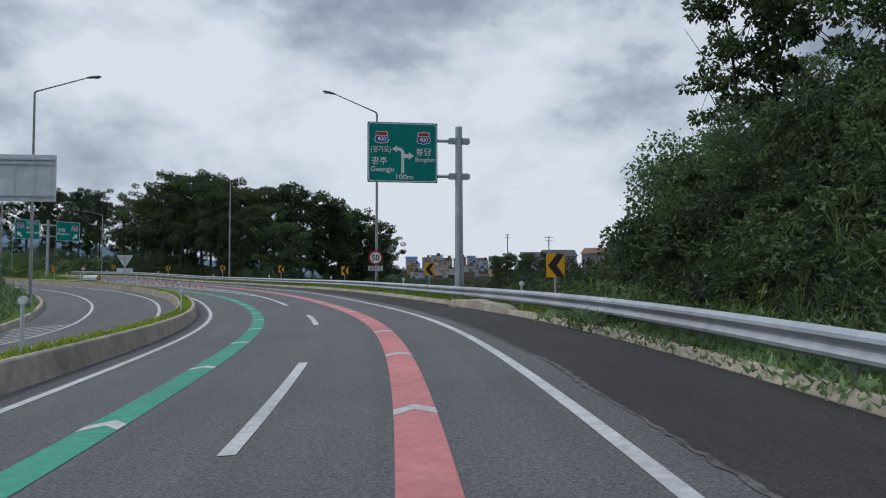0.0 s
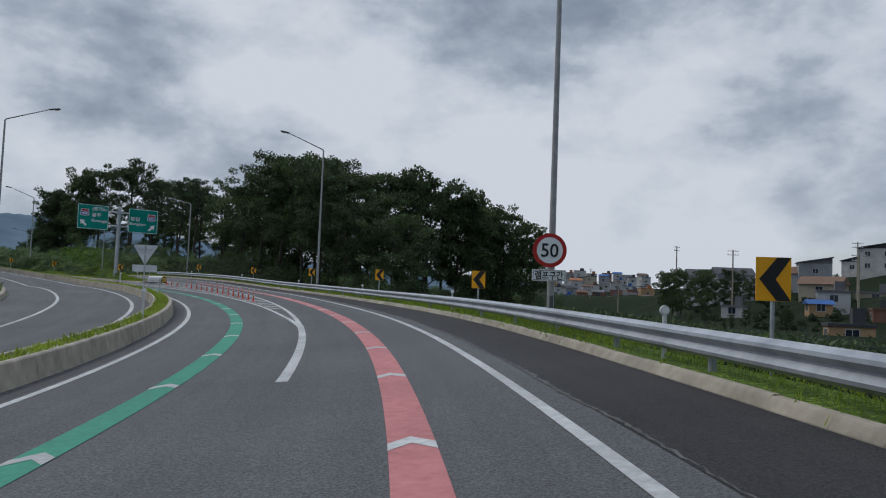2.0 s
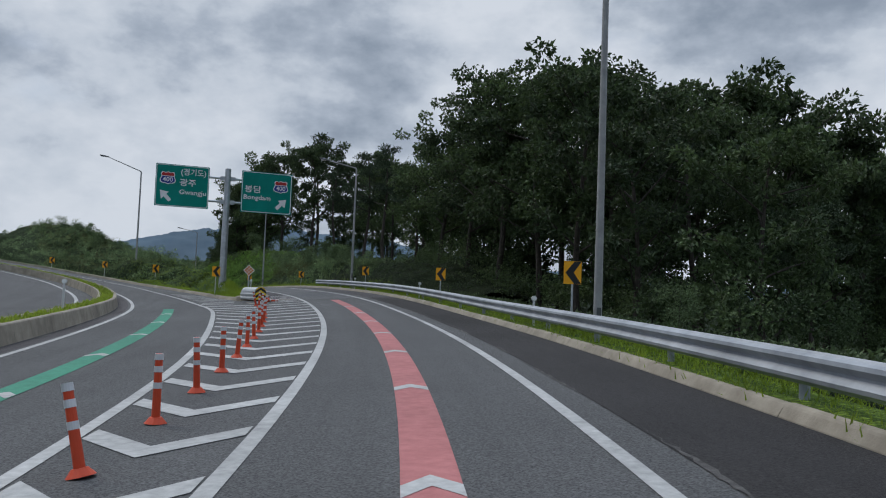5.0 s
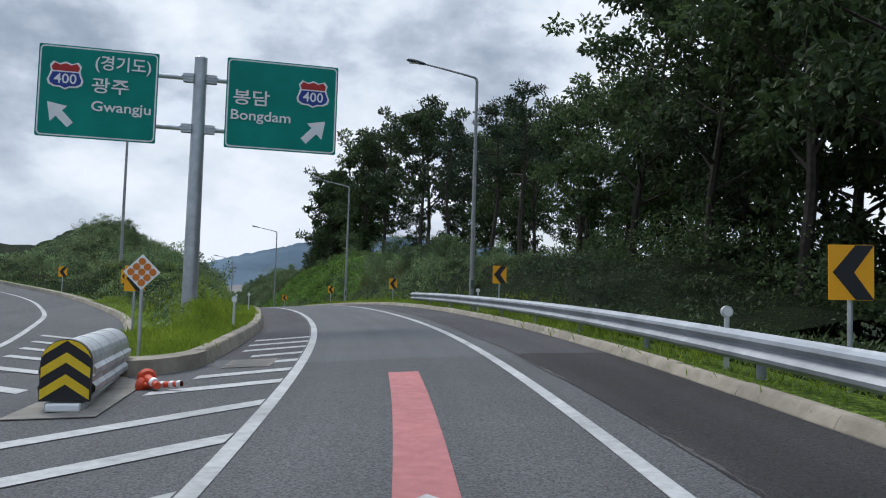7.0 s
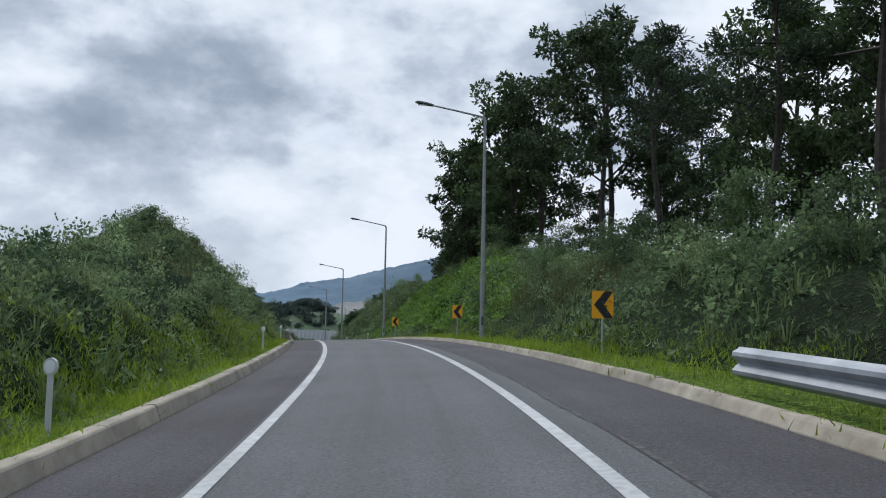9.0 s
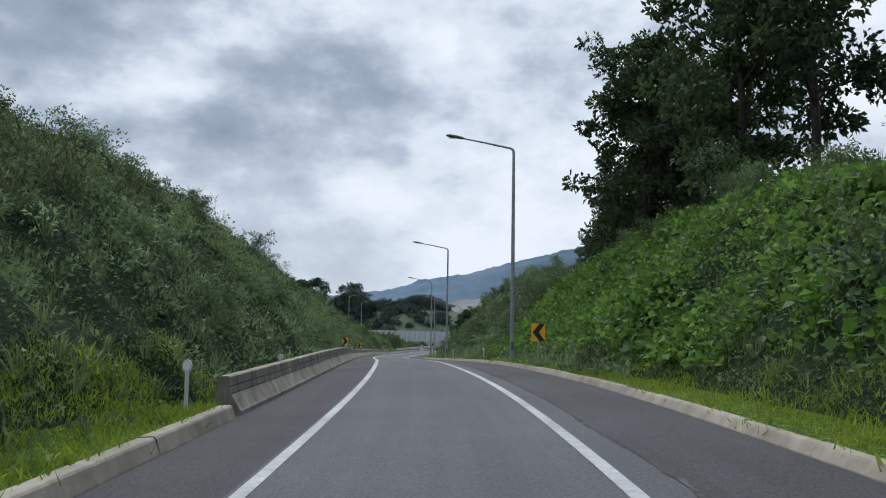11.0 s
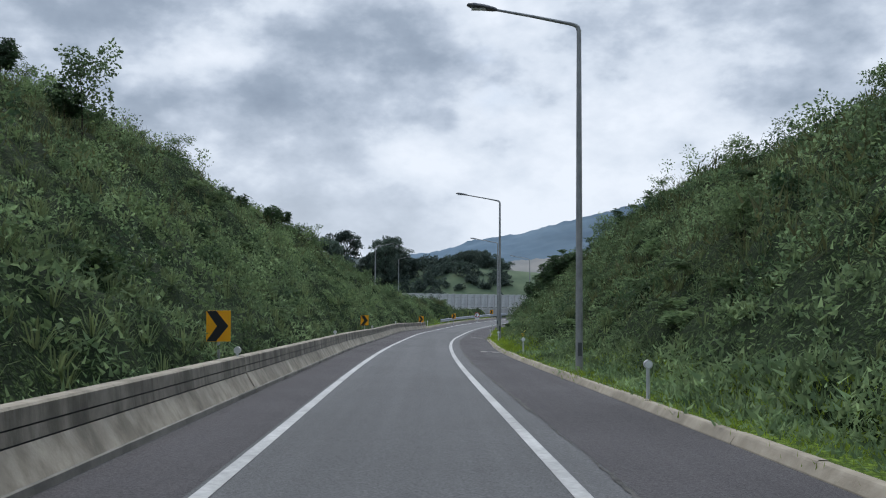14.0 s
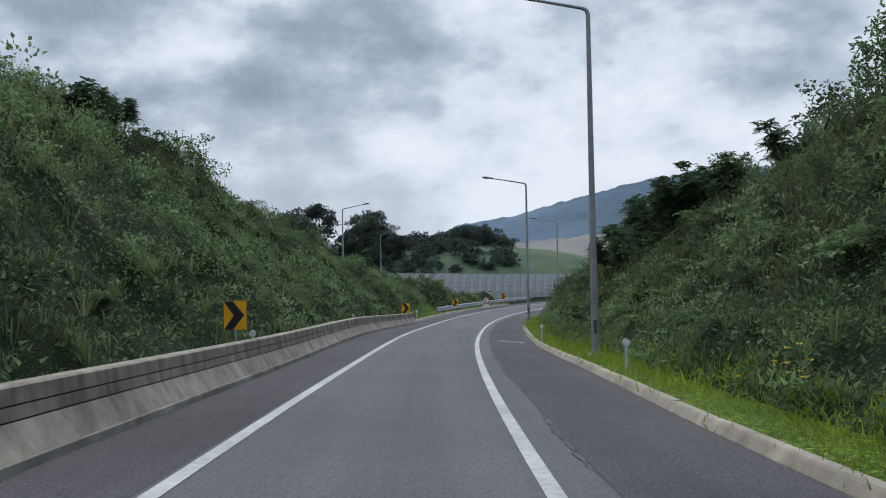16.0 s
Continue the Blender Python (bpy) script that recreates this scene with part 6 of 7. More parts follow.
for k, s, u in front + back:
    x, y, z = ground_su(np.array([s]), np.array([u]))[0]
    top = float(TOP(s)) + rng.uniform(-1.6, 0.7) - (0.6 if u > 20 else 0.0)
    if x > -11.5:
        continue
    top -= max(0.0, (x + 24.0)) * 0.42
    tree_to(k, float(x), float(y), top, "wood beside the ramp")
for k, s, u, top in low:
    x, y, z = ground_su(np.array([s]), np.array([u]))[0]
    tree_to(k, float(x), float(y), top, "small trees of the wood")
for x, y, k, top in ((-10.5, 152, "oak", 11.0), (-13, 139, "dense", 13.6), (-16, 142, "dense", 15.4), (-19, 133, "dense", 16.5), (-24, 124, "dense", 17.5), (-10.0, 149, "oak", 11.8), (-11.5, 143, "dense", 14.0), (-14.5, 147, "oak", 16.2), (-17.0, 136, "dense", 15.5), (-21.5, 129, "dense", 18.0), (-20, 145, "dense", 17.0)):
    tree_to(k, x, y, top, "wood beside the ramp")
under = []
for s in np.arange(152, 226, 2.6):
    under.append(("shrub", s + rng.uniform(-0.8, 0.8), rng.uniform(13.0, 19.0), rng.uniform(0.6, 1.1)))
bushes("wood_edge_bushes", [tuple(ground_su(np.array([s]), np.array([u]))[0] - [0, 0, 0.3]) + (rng.uniform(1.2, 2.2),) for s, u in [(103 + i * 0.9 + rng.uniform(-1, 1), rng.uniform(11.5, 16.0)) for i in range(56)]]
       + [(x + rng.uniform(-4, 4), y + rng.uniform(-4, 4), float(ground_height([x], [y])[0]) - 0.3, rng.uniform(2.0, 3.6)) for x, y in ((-11, 147), (-13, 141), (-16, 138), (-19, 132), (-22, 126), (-12, 143)) for _ in range(7)], LEAF, "dark bushes along the edge of the wood", 0.17, 46)
valley = []
for i in range(230):
    x, y = bearing(rng.uniform(5.5, 27), rng.uniform(46, 140))
    z = float(ground_height([x], [y])[0])
    r = rng.uniform(1.0, 2.0) if z < -1.5 else rng.uniform(0.5, 0.9)
    if nearest(np.array([x]), np.array([y]))[1][0] > 14 and z + r < 2.0 - 0.045 * math.hypot(x + 10, y - 45):
        valley.append((x, y, z - 0.5, r))
for s in np.arange(96, 150, 0.9):
    u = float(loop_kerb(s)) - rng.uniform(2.5, 13.0)
    valley.append(tuple(ground_su(np.array([s]), np.array([u]))[0] - [0, 0, 0.4]) + (rng.uniform(0.9, 1.9),))
bushes("valley_bushes", valley, PINE, "dark bushes down in the valley below the road", 0.22, 34)
wood([q for q in under if ground_su(np.array([q[1]]), np.array([q[2]]))[0][0] < -9], "undergrowth of the wood")
# trees on the cutting by the start
for s, u, k, sc in ((25.8, 12.6, "gnarled", 0.92), (25.2, 13.6, "gnarled", 1.0), (24.4, 17.3, "gnarled", 1.0), (10, 17, "oak", 0.7)):
    wood([(k, s, u, sc)], "trees on the cutting")
# shrubs along the crests
sh = []
for s in np.arange(178, 318, 6.4):
    d = float(L_CREST(s)) / 0.9 + 0.8
    for _ in range(2):
        sh.append(("shrub", s + rng.uniform(-2, 2), float(LKERB(s)) - 1.2 - d * rng.uniform(0.45, 1.2), rng.uniform(0.3, 0.62)))
for s in np.arange(140, 306, 6.0):
    d = float(R_CREST(s)) / 0.88 + 1.2
    for _ in range(2):
        sh.append(("shrub", s + rng.uniform(-2, 2), float(RKERB(s)) + 1.3 + d * rng.uniform(0.4, 1.1), rng.uniform(0.35, 0.7)))
for s, u, sc in ((268, 11.0, 0.85), (275, 12.2, 1.0), (247, -13.0, 1.1), (285, -10.5, 1.0), (185, -12.0, 0.6), (192, -12.6, 0.7), (196, -12.9, 0.6)):
    sh.append(("shrub", s, u, sc))
for s, u, sc in ((281, 10.2, 0.8), (282.5, 9.6, 0.85), (284, 9.9, 0.8), (285.5, 9.0, 0.85), (287, 9.4, 0.75), (286, 8.2, 0.6), (283.5, 8.6, 0.6), (291.5, 9.0, 0.8), (290, 8.0, 0.75), (288.5, 8.8, 0.8), (279, 10.4, 0.65), (276, 11.6, 0.7), (269, 12.2, 0.75), (265, 13.0, 0.6), (261, 12.0, 0.4),
                 (268, -13.2, 0.55), (269.5, -12.6, 0.5), (279, -12.6, 0.6), (281, -12.2, 0.55), (282.5, -11.8, 0.5), (250, -14.0, 0.6), (243, -14.0, 0.6), (246.5, -13.2, 0.55), (226, -14.0, 0.55), (186, -11.6, 0.5), (188.5, -12.2, 0.5), (181, -10.2, 0.45)):
    sh.append(("sumac", s, u, sc))
for s, q, sc in ((19.5, 1.6, 0.6), (20.5, 3.0, 0.7), (19.0, 4.4, 0.6), (21.5, 4.8, 0.65), (18.0, 6.0, 0.5)):
    sh.append(("shrub", s, float(RKERB(s)) + q, sc))
for s in np.arange(-2, 18.5, 2.0):
    for _ in range(2):
        sh.append(("shrub", s, float(RKERB(s)) + 2.2 + rng.uniform(0.0, 7.5), rng.uniform(0.3, 0.65)))
for s, u, sc in ((22.6, 8.4, 1.0), (23.4, 9.8, 1.2), (22.0, 8.8, 1.0), (24.4, 10.6, 1.15), (24.4, 11.8, 1.3)):
    sh.append(("shrub", s, u, sc))
for s in (66.0, 74.0, 90.0, 97.0):
    sh.append(("shrub", s, float(RKERB(s)) + rng.uniform(3.5, 9.0), rng.uniform(0.25, 0.5)))
for s in np.arange(20, 118, 7.5):
    sh.append(("shrub", s, float(loop_kerb(s)) - rng.uniform(2.0, 8.0), rng.uniform(0.7, 1.3)))
wood(sh, "shrubs on the slopes")


# ---------------------------------------------------------------- weeds and grass, too many to count
def blade_tris(c, axis, length, width):
    axis = unit(axis)
    side = unit(np.cross(axis, GEN.normal(size=c.shape) + [0, 0, 0.4])) * np.broadcast_to(width, len(c))[:, None] * 0.5
    return np.stack([c - side, c + side, c + axis * np.broadcast_to(length, len(c))[:, None]], 1)


def cover(name, n, s_range, u_of, mat, size, label, lean=0.55, blades=9, up=1.0, radius=0.22, wide=0.22, keep=None, leafy=False, clumpy=False):
    """Tufts scattered over a band beside the road; u_of(s, q) gives the offset for q in 0..1."""
    s = GEN.uniform(*s_range, n)
    u = u_of(s, GEN.uniform(0, 1, n))
    if keep is not None:
        ok = keep(s, u)
        s, u = s[ok], u[ok]
    p = ground_su(s, u)
    if clumpy:
        th = tangle(p[:, 0], p[:, 1])
        p = p[GEN.uniform(0, 1, len(p)) < 0.30 + 0.75 * th]
    n = len(p)
    lump = 0.5 + 0.5 * wave(p[:, 0] + 0.6 * p[:, 2], p[:, 1] - 0.5 * p[:, 2], 1.05, 1.0)
    lump2 = 0.5 + 0.5 * wave(p[:, 0], p[:, 1] + p[:, 2], 0.37, 2.6)
    patch = 0.45 + 0.75 * lump + 0.45 * lump2
    sz = np.repeat(size * patch * GEN.uniform(0.6, 1.3, n), blades)
    c = np.repeat(p, blades, 0) + GEN.normal(0, radius, (n * blades, 3)) * [1, 1, 0.2]
    c[:, 2] += np.repeat(size * 1.1 * patch, blades) * GEN.uniform(-0.3, 1.0, len(c))
    ax = GEN.normal(0, lean, (len(c), 3)) * [1, 1, 0.5] + [0, 0, up]
    if leafy:
        ob = new(name, quads(name, leaf_cards(c, ax, sz, sz * wide * GEN.uniform(0.8, 1.25, len(c)), 0.12), mat))
    else:
        v = blade_tris(c, ax, sz, sz * wide * GEN.uniform(0.7, 1.4, len(c)))
        ob = new(name, mesh_from(name, v.reshape(-1, 3), np.arange(len(v) * 3).reshape(-1, 3), mat))
    return tagged(ob, label, "vegetation", kind="stuff")


def stalks(n, s_range, side, label):
    """Thin seed stalks that stand up along the crest of a slope."""
    s = GEN.uniform(*s_range, n)
    q = GEN.uniform(0.55, 1.25, n)
    u = RKERB(s) + 1.3 + R_CREST(s) / 0.88 * q if side > 0 else LKERB(s) - 1.3 - L_CREST(s) / 0.9 * q
    c = ground_su(s, u)
    th = value_noise(c[:, 0] * 0.25, c[:, 1] * 0.25, 21)
    c = c[th > 0.45]
    k = 4
    c = np.repeat(c, k, 0) + GEN.normal(0, 0.18, (len(c) * k, 3)) * [1, 1, 0.2]
    v = blade_tris(c, GEN.normal(0, 0.22, c.shape) * [1, 1, 0.3] + [0, 0, 1], GEN.uniform(0.35, 0.95, len(c)), 0.028)
    tagged(new("seed_stalks", mesh_from("seed_stalks", v.reshape(-1, 3), np.arange(len(v) * 3).reshape(-1, 3), WEEDS_DRY)), label, "vegetation", kind="stuff")


stalks(4500, (160, 315), 1, "thin seed stalks along the crest")
stalks(5000, (165, 330), -1, "thin seed stalks along the crest")


def right_band(a, b):
    return lambda s, q: RKERB(s) + 0.42 + a + (b - a) * q


def left_band(a, b):
    return lambda s, q: LKERB(s) - 0.40 - a - (b - a) * q


# verges
VERGE = dict(mat=GRASS, size=0.115, blades=7, wide=0.14, radius=0.12, lean=0.5)
cover("verge_grass", 11000, (-12, 190), right_band(-0.24, 1.4), label="bright green grass along the kerb", **VERGE)
cover("verge_grass", 7000, (190, 312), right_band(-0.24, 1.3), label="bright green grass along the kerb", **VERGE)
cover("verge_grass", 8000, (120.6, 186), left_band(-0.14, 1.7), label="bright green grass along the ramp kerb", keep=lambda s, u: u > KERBG(s) + 0.2, **VERGE)
cover("verge_grass", 8000, (121, 152), lambda s, q: KERBG(s) + 0.3 + q * np.maximum(LKERB(s) - KERBG(s) - 0.6, 0.1), label="grass of the wedge between the ramps", **VERGE)
cover("verge_grass", 900, (304, 345), left_band(0, 1.6), label="bright green grass along the ramp kerb", **VERGE)


def median_grass():
    n = 15000
    s = GEN.uniform(-25, 150, n)
    u = med_front(s) - 0.28 - 0.52 * GEN.uniform(0, 1, n)
    c = road(s, u, 0.36)
    sz = GEN.uniform(0.10, 0.24, n)
    v = leaf_cards(c, GEN.normal(0, 0.5, (n, 3)) * [1, 1, 0.3] + [0, 0, 1], sz, sz * 0.14, 0.15)
    tagged(new("median_grass", quads("median_grass", v, GRASS)), "grass on top of the median wall", "vegetation", kind="stuff")


median_grass()
cover("verge_weeds", 4200, (190, 250), right_band(0.05, 1.5), WEEDS, 0.15, "low weeds among the verge grass", wide=0.4, blades=8, radius=0.16, lean=0.9)
cover("verge_weeds", 1900, (2, 20.5), right_band(-0.32, 1.3), WEEDS, 0.13, "weeds hanging over the kerb", wide=0.4, blades=9, radius=0.16, lean=0.9)
# slopes
def scrub(name, ss, near, far, n, label, mat=None):
    """The matted base of the weeds as a lumpy sheet."""
    q = np.linspace(0, 1, n) ** 1.1
    s = np.repeat(np.asarray(ss)[:, None], n, 1)
    u = near(s) * (1 - q) + far(s) * q
    v = ground_su(s.ravel(), u.ravel())
    v[:, 2] += 0.02 - 0.25 * (np.tile(q, len(ss)) < 0.02)
    i, j = np.meshgrid(np.arange(len(ss) - 1), np.arange(n - 1), indexing="ij")
    k = i * n + j
    f = np.stack([k, k + 1, k + n + 1, k + n], -1).reshape(-1, 4)
    tagged(new(name, mesh_from(name, v, f, mat or SCRUB, True)), label, "vegetation", kind="stuff")


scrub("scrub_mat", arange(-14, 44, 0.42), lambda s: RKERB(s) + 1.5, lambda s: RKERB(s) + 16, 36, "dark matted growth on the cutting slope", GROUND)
# GROUND's darker colour stands for the shade under the trees here.
scrub("scrub_mat", arange(126, 150.5, 0.45), lambda s: RKERB(s) + 1.25, lambda s: RKERB(s) + 16, 34, "matted growth below the wood, darkened for the shade under it", GROUND)
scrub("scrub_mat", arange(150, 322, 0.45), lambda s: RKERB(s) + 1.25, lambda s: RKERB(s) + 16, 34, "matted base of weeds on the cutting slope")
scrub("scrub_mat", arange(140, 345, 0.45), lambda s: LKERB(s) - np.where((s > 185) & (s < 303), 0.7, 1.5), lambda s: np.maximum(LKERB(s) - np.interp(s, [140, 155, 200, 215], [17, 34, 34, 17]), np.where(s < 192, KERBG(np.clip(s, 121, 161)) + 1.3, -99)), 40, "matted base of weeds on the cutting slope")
off_ramp = lambda s, u: (s > 192) | (u > KERBG(np.clip(s, 121, 161)) + 1.0)
no_creeper = lambda s, u: ~((s > 187) & (s < 221) & (u < RKERB(s) + 9.5)) | (GEN.uniform(0, 1, len(s)) < 0.12)
FINE = dict(mat=WEEDS, size=0.118, lean=0.9, up=0.75, wide=0.38, blades=12, radius=0.20, clumpy=True)
cover("slope_weeds", 8500, (-6, 26), right_band(0.8, 13), label="tangled weeds on the cutting slope", **dict(FINE, mat=LEAF))
cover("slope_weeds", 3600, (28, 128), right_band(1.2, 4.5), label="low weeds on the bank behind the guard rail", **dict(FINE, mat=LEAF))
# LEAF instead of WEEDS darkens this bank as if shaded by the wood.
cover("slope_weeds", 2600, (128, 150), right_band(1.3, 13.0), label="weeds on the bank below the wood, darkened for its shade", **dict(FINE, mat=LEAF))
cover("slope_weeds", 12400, (150, 250), right_band(0.95, 13.0), label="mixed weeds on the cutting slope", keep=no_creeper, **FINE)
cover("slope_weeds", 15000, (250, 318), right_band(0.9, 12.5), label="mixed weeds on the cutting slope", **FINE)
cover("dry_weeds", 3500, (160, 310), right_band(2.4, 13), WEEDS_DRY, 0.34, "pale dry grass heads on the slope", wide=0.12, blades=8, keep=no_creeper)
cover("slope_weeds", 16500, (146, 262), left_band(0.4, 14.5), label="dense weeds on the cutting slope", keep=off_ramp, **FINE)
cover("slope_weeds", 12000, (262, 340), left_band(0.4, 13.5), label="dense weeds on the cutting slope", **FINE)
cover("slope_weeds", 2600, (130, 158), left_band(1.5, 7.0), label="low weeds in the grass of the wedge", keep=off_ramp, **dict(FINE, size=0.13))
cover("slope_weeds", 4500, (154, 208), left_band(14.0, 31.0), label="dense weeds on the back of the cutting", keep=off_ramp, **dict(FINE, size=0.2, blades=9))
cover("dry_weeds", 2600, (150, 330), left_band(5.0, 14.0), WEEDS_DRY, 0.32, "pale dry grass heads on the slope", wide=0.12, blades=8, keep=off_ramp)
cover("slope_weeds", 3500, (0, 150), lambda s, q: loop_kerb(s) - 0.7 - 12 * q, WEEDS, 0.36, "weeds beside the loop road", wide=0.3, blades=7, radius=0.3)
# bushy clumps on the slopes
def clumps(n, s_range, side, near, far, mat, label, leaf=0.122, k=36):
    spots = []
    s = GEN.uniform(*s_range, n)
    q = near + (far - near) * GEN.uniform(0, 1, n)
    u = RKERB(s) + q if side > 0 else LKERB(s) - q
    g = ground_su(s, u)
    for p, a, b in zip(g, s, u):
        if side < 0 and a < 194 and b < float(KERBG(min(max(a, 121), 161))) + 2.0:
            continue
        if side > 0 and 187 < a < 221:
            continue
        spots.append((p[0], p[1], p[2] - 0.25, float(GEN.uniform(0.55, 1.35))))
    bushes("slope_bushes", spots, mat, label, leaf, k)


clumps(420, (150, 320), 1, 2.2, 12.5, WEEDS, "rounded clumps of weeds on the slope")
clumps(200, (142, 320), 1, 2.2, 13.0, BUSH, "rounded leafy clumps on the slope")
clumps(330, (152, 335), -1, 2.2, 14.0, WEEDS, "rounded clumps of weeds on the slope")
clumps(270, (150, 335), -1, 2.2, 14.0, BUSH, "rounded leafy clumps on the slope")
clumps(120, (150, 320), 1, 2.4, 12.5, SUMAC, "dark leafy clumps on the slope")
clumps(150, (152, 335), -1, 2.2, 14.0, SUMAC, "dark leafy clumps on the slope")
clumps(70, (-4, 20), 1, 2.0, 11.0, LEAF, "rounded clumps of weeds on the slope", 0.13, 44)
clumps(90, (-4, 21), 1, 1.8, 11.0, LEAF, "rounded leafy clumps on the slope", 0.15, 44)
# tall arching grass between the weeds
def tall_grass(n, s_range, u_of, mat, label, size=0.62, blades=15, keep=None):
    s = GEN.uniform(*s_range, n)
    u = u_of(s, GEN.uniform(0, 1, n))
    if keep is not None:
        ok = keep(s, u)
        s, u = s[ok], u[ok]
    p = ground_su(s, u)
    drift = value_noise(p[:, 0] * 0.33, p[:, 1] * 0.33, 41)
    p = p[GEN.uniform(0, 1, len(p)) < 0.15 + 1.1 * drift]
    n = len(p)
    sz = np.repeat(size * GEN.uniform(0.55, 1.25, n) * (0.7 + 0.6 * value_noise(p[:, 0] * 0.2, p[:, 1] * 0.2, 43)), blades) * GEN.uniform(0.6, 1.1, n * blades)
    az, out = GEN.uniform(0, 2 * math.pi, n * blades), GEN.uniform(0.05, 0.75, n * blades)
    root = np.repeat(p, blades, 0) + np.stack([np.cos(az), np.sin(az), 0 * az], -1) * 0.06 - [0, 0, 0.05]
    d = np.stack([np.cos(az) * out, np.sin(az) * out, 1.0 - 0.35 * out], -1)
    mid = root + d * sz[:, None] * 0.6
    tip = mid + (d * [1.5, 1.5, 0.25]) * sz[:, None] * 0.5
    side = np.stack([-np.sin(az), np.cos(az), 0 * az], -1) * (0.010 + 0.008 * GEN.uniform(0, 1, n * blades))[:, None]
    v = np.stack([root - side, root + side, mid + side * 0.8, tip, mid - side * 0.8], 1).reshape(-1, 3)
    k = np.arange(n * blades)[:, None] * 5
    f = np.concatenate([k + [0, 1, 2], k + [0, 2, 4], k + [4, 2, 3]])
    tagged(new("tall_grass", mesh_from("tall_grass", v, f, mat)), label, "vegetation", kind="stuff")


tall_grass(3600, (142, 250), right_band(1.1, 12.5), GRASS_TALL, "tall arching grass on the cutting slope", keep=no_creeper)
tall_grass(3600, (250, 318), right_band(1.0, 11.5), GRASS_TALL, "tall arching grass on the cutting slope")
tall_grass(4200, (146, 262), left_band(0.7, 14.0), GRASS_TALL, "tall arching grass on the cutting slope", keep=off_ramp)
tall_grass(2800, (262, 340), left_band(0.6, 13.0), GRASS_TALL, "tall arching grass on the cutting slope")
tall_grass(1100, (-4, 24), right_band(0.9, 11.0), GRASS_TALL, "tall arching grass on the cutting slope")
# broad leaves among the weeds, and the creeper
BROAD = dict(mat=BUSH, size=0.10, lean=0.9, up=0.6, wide=0.62, blades=5, radius=0.25, leafy=True)
cover("broad_leaves", 5500, (150, 318), right_band(1.3, 12.0), label="broad-leaved weeds on the slope", keep=no_creeper, **BROAD)
cover("broad_leaves", 6000, (150, 335), left_band(1.2, 13.0), label="broad-leaved weeds on the slope", keep=off_ramp, **BROAD)
cover("broad_leaves", 2200, (-4, 24), right_band(0.8, 11.0), label="broad-leaved weeds on the slope", **dict(BROAD, mat=LEAF))
cover("creeper_leaves", 16000, (185, 222), right_band(1.3, 10.5), KUDZU, 0.19, "large creeper leaves covering the slope", lean=0.8, blades=5, up=0.35, wide=0.88, radius=0.28, leafy=True)
cover("creeper_leaves", 1800, (172, 187), right_band(1.6, 5.5), KUDZU, 0.16, "large creeper leaves covering the slope", lean=0.8, blades=5, up=0.35, wide=0.88, radius=0.28, leafy=True)


# weeds with long feathered leaves
def feathered(name, n, s_range, side, near, far, mat, label, reach=0.75):
    s = GEN.uniform(*s_range, n)
    q = near + (far - near) * GEN.uniform(0, 1, n)
    u = RKERB(s) + q if side > 0 else LKERB(s) - q
    ok = ~((side > 0) & (s > 187) & (s < 221)) & ((side > 0) | (s > 194) | (u > KERBG(np.clip(s, 121, 161)) + 2.0))
    base = ground_su(s[ok], u[ok])
    m, fr, lf = len(base), 13, 9
    az = GEN.uniform(0, 2 * math.pi, (m, fr))
    rise = GEN.uniform(0.25, 1.3, (m, fr))
    d = unit(np.stack([np.cos(az), np.sin(az), rise], -1))
    ln = reach * GEN.uniform(0.6, 1.25, (m, 1, 1)) * GEN.uniform(0.7, 1.15, (m, fr, 1))
    root = base[:, None, :] + GEN.normal(0, 0.10, (m, fr, 3)) * [1, 1, 0.4] + [0, 0, 0.25]
    sd = unit(np.cross(d, [0, 0, 1.0]))
    cards, axes, size = [], [], []
    for k in range(lf):
        t = 0.18 + 0.82 * (k / (lf - 1))
        p = root + d * ln * t + np.array([0, 0, -0.55]) * ln * t * t
        for sg in (-1, 1):
            cards.append(p.reshape(-1, 3))
            axes.append((sd * sg + d * 0.45 + [0, 0, -0.25]).reshape(-1, 3))
            size.append((0.30 * ln * (1.0 - 0.45 * t)).ravel())
    c, a, z = np.concatenate(cards), np.concatenate(axes), np.concatenate(size)
    tagged(new(name, quads(name, leaf_cards(c, a + GEN.normal(0, 0.15, a.shape), z, z * 0.36, 0.15), mat)), label, "vegetation", kind="stuff")


feathered("feathered_weeds", 130, (150, 318), 1, 2.2, 12.0, WEEDS, "weeds with long feathered leaves on the slope")
feathered("feathered_weeds", 60, (236, 290), 1, 1.9, 7.0, WEEDS, "weeds with long feathered leaves on the slope", 0.8)
feathered("feathered_weeds", 130, (160, 330), -1, 1.8, 13.0, BUSH, "weeds with long feathered leaves on the slope")
feathered("feathered_weeds", 60, (-4, 20), 1, 1.8, 8.0, LEAF, "weeds with long feathered leaves on the slope")


def flowers(n, s_range, near, far):
    """Small yellow flower heads over the verge."""
    s = GEN.uniform(*s_range, n)
    c = ground_su(s, RKERB(s) + GEN.uniform(near, far, n)) + [0, 0, 0.42] + GEN.normal(0, 0.1, (n, 3))
    k = 7
    a = GEN.uniform(0, 2 * math.pi, (n, 1)) + np.arange(k) * (2 * math.pi / k)
    ax = np.stack([np.cos(a), np.sin(a), np.full(a.shape, 0.35)], -1).reshape(-1, 3)
    tagged(new("yellow_flowers", quads("yellow_flowers", leaf_cards(np.repeat(c, k, 0), ax, 0.05, 0.035, 0.1), YELLOW_CUSHION)), "yellow flower heads among the verge weeds", "flowers", kind="stuff")


flowers(10, (259.0, 261.5), 1.1, 2.2)
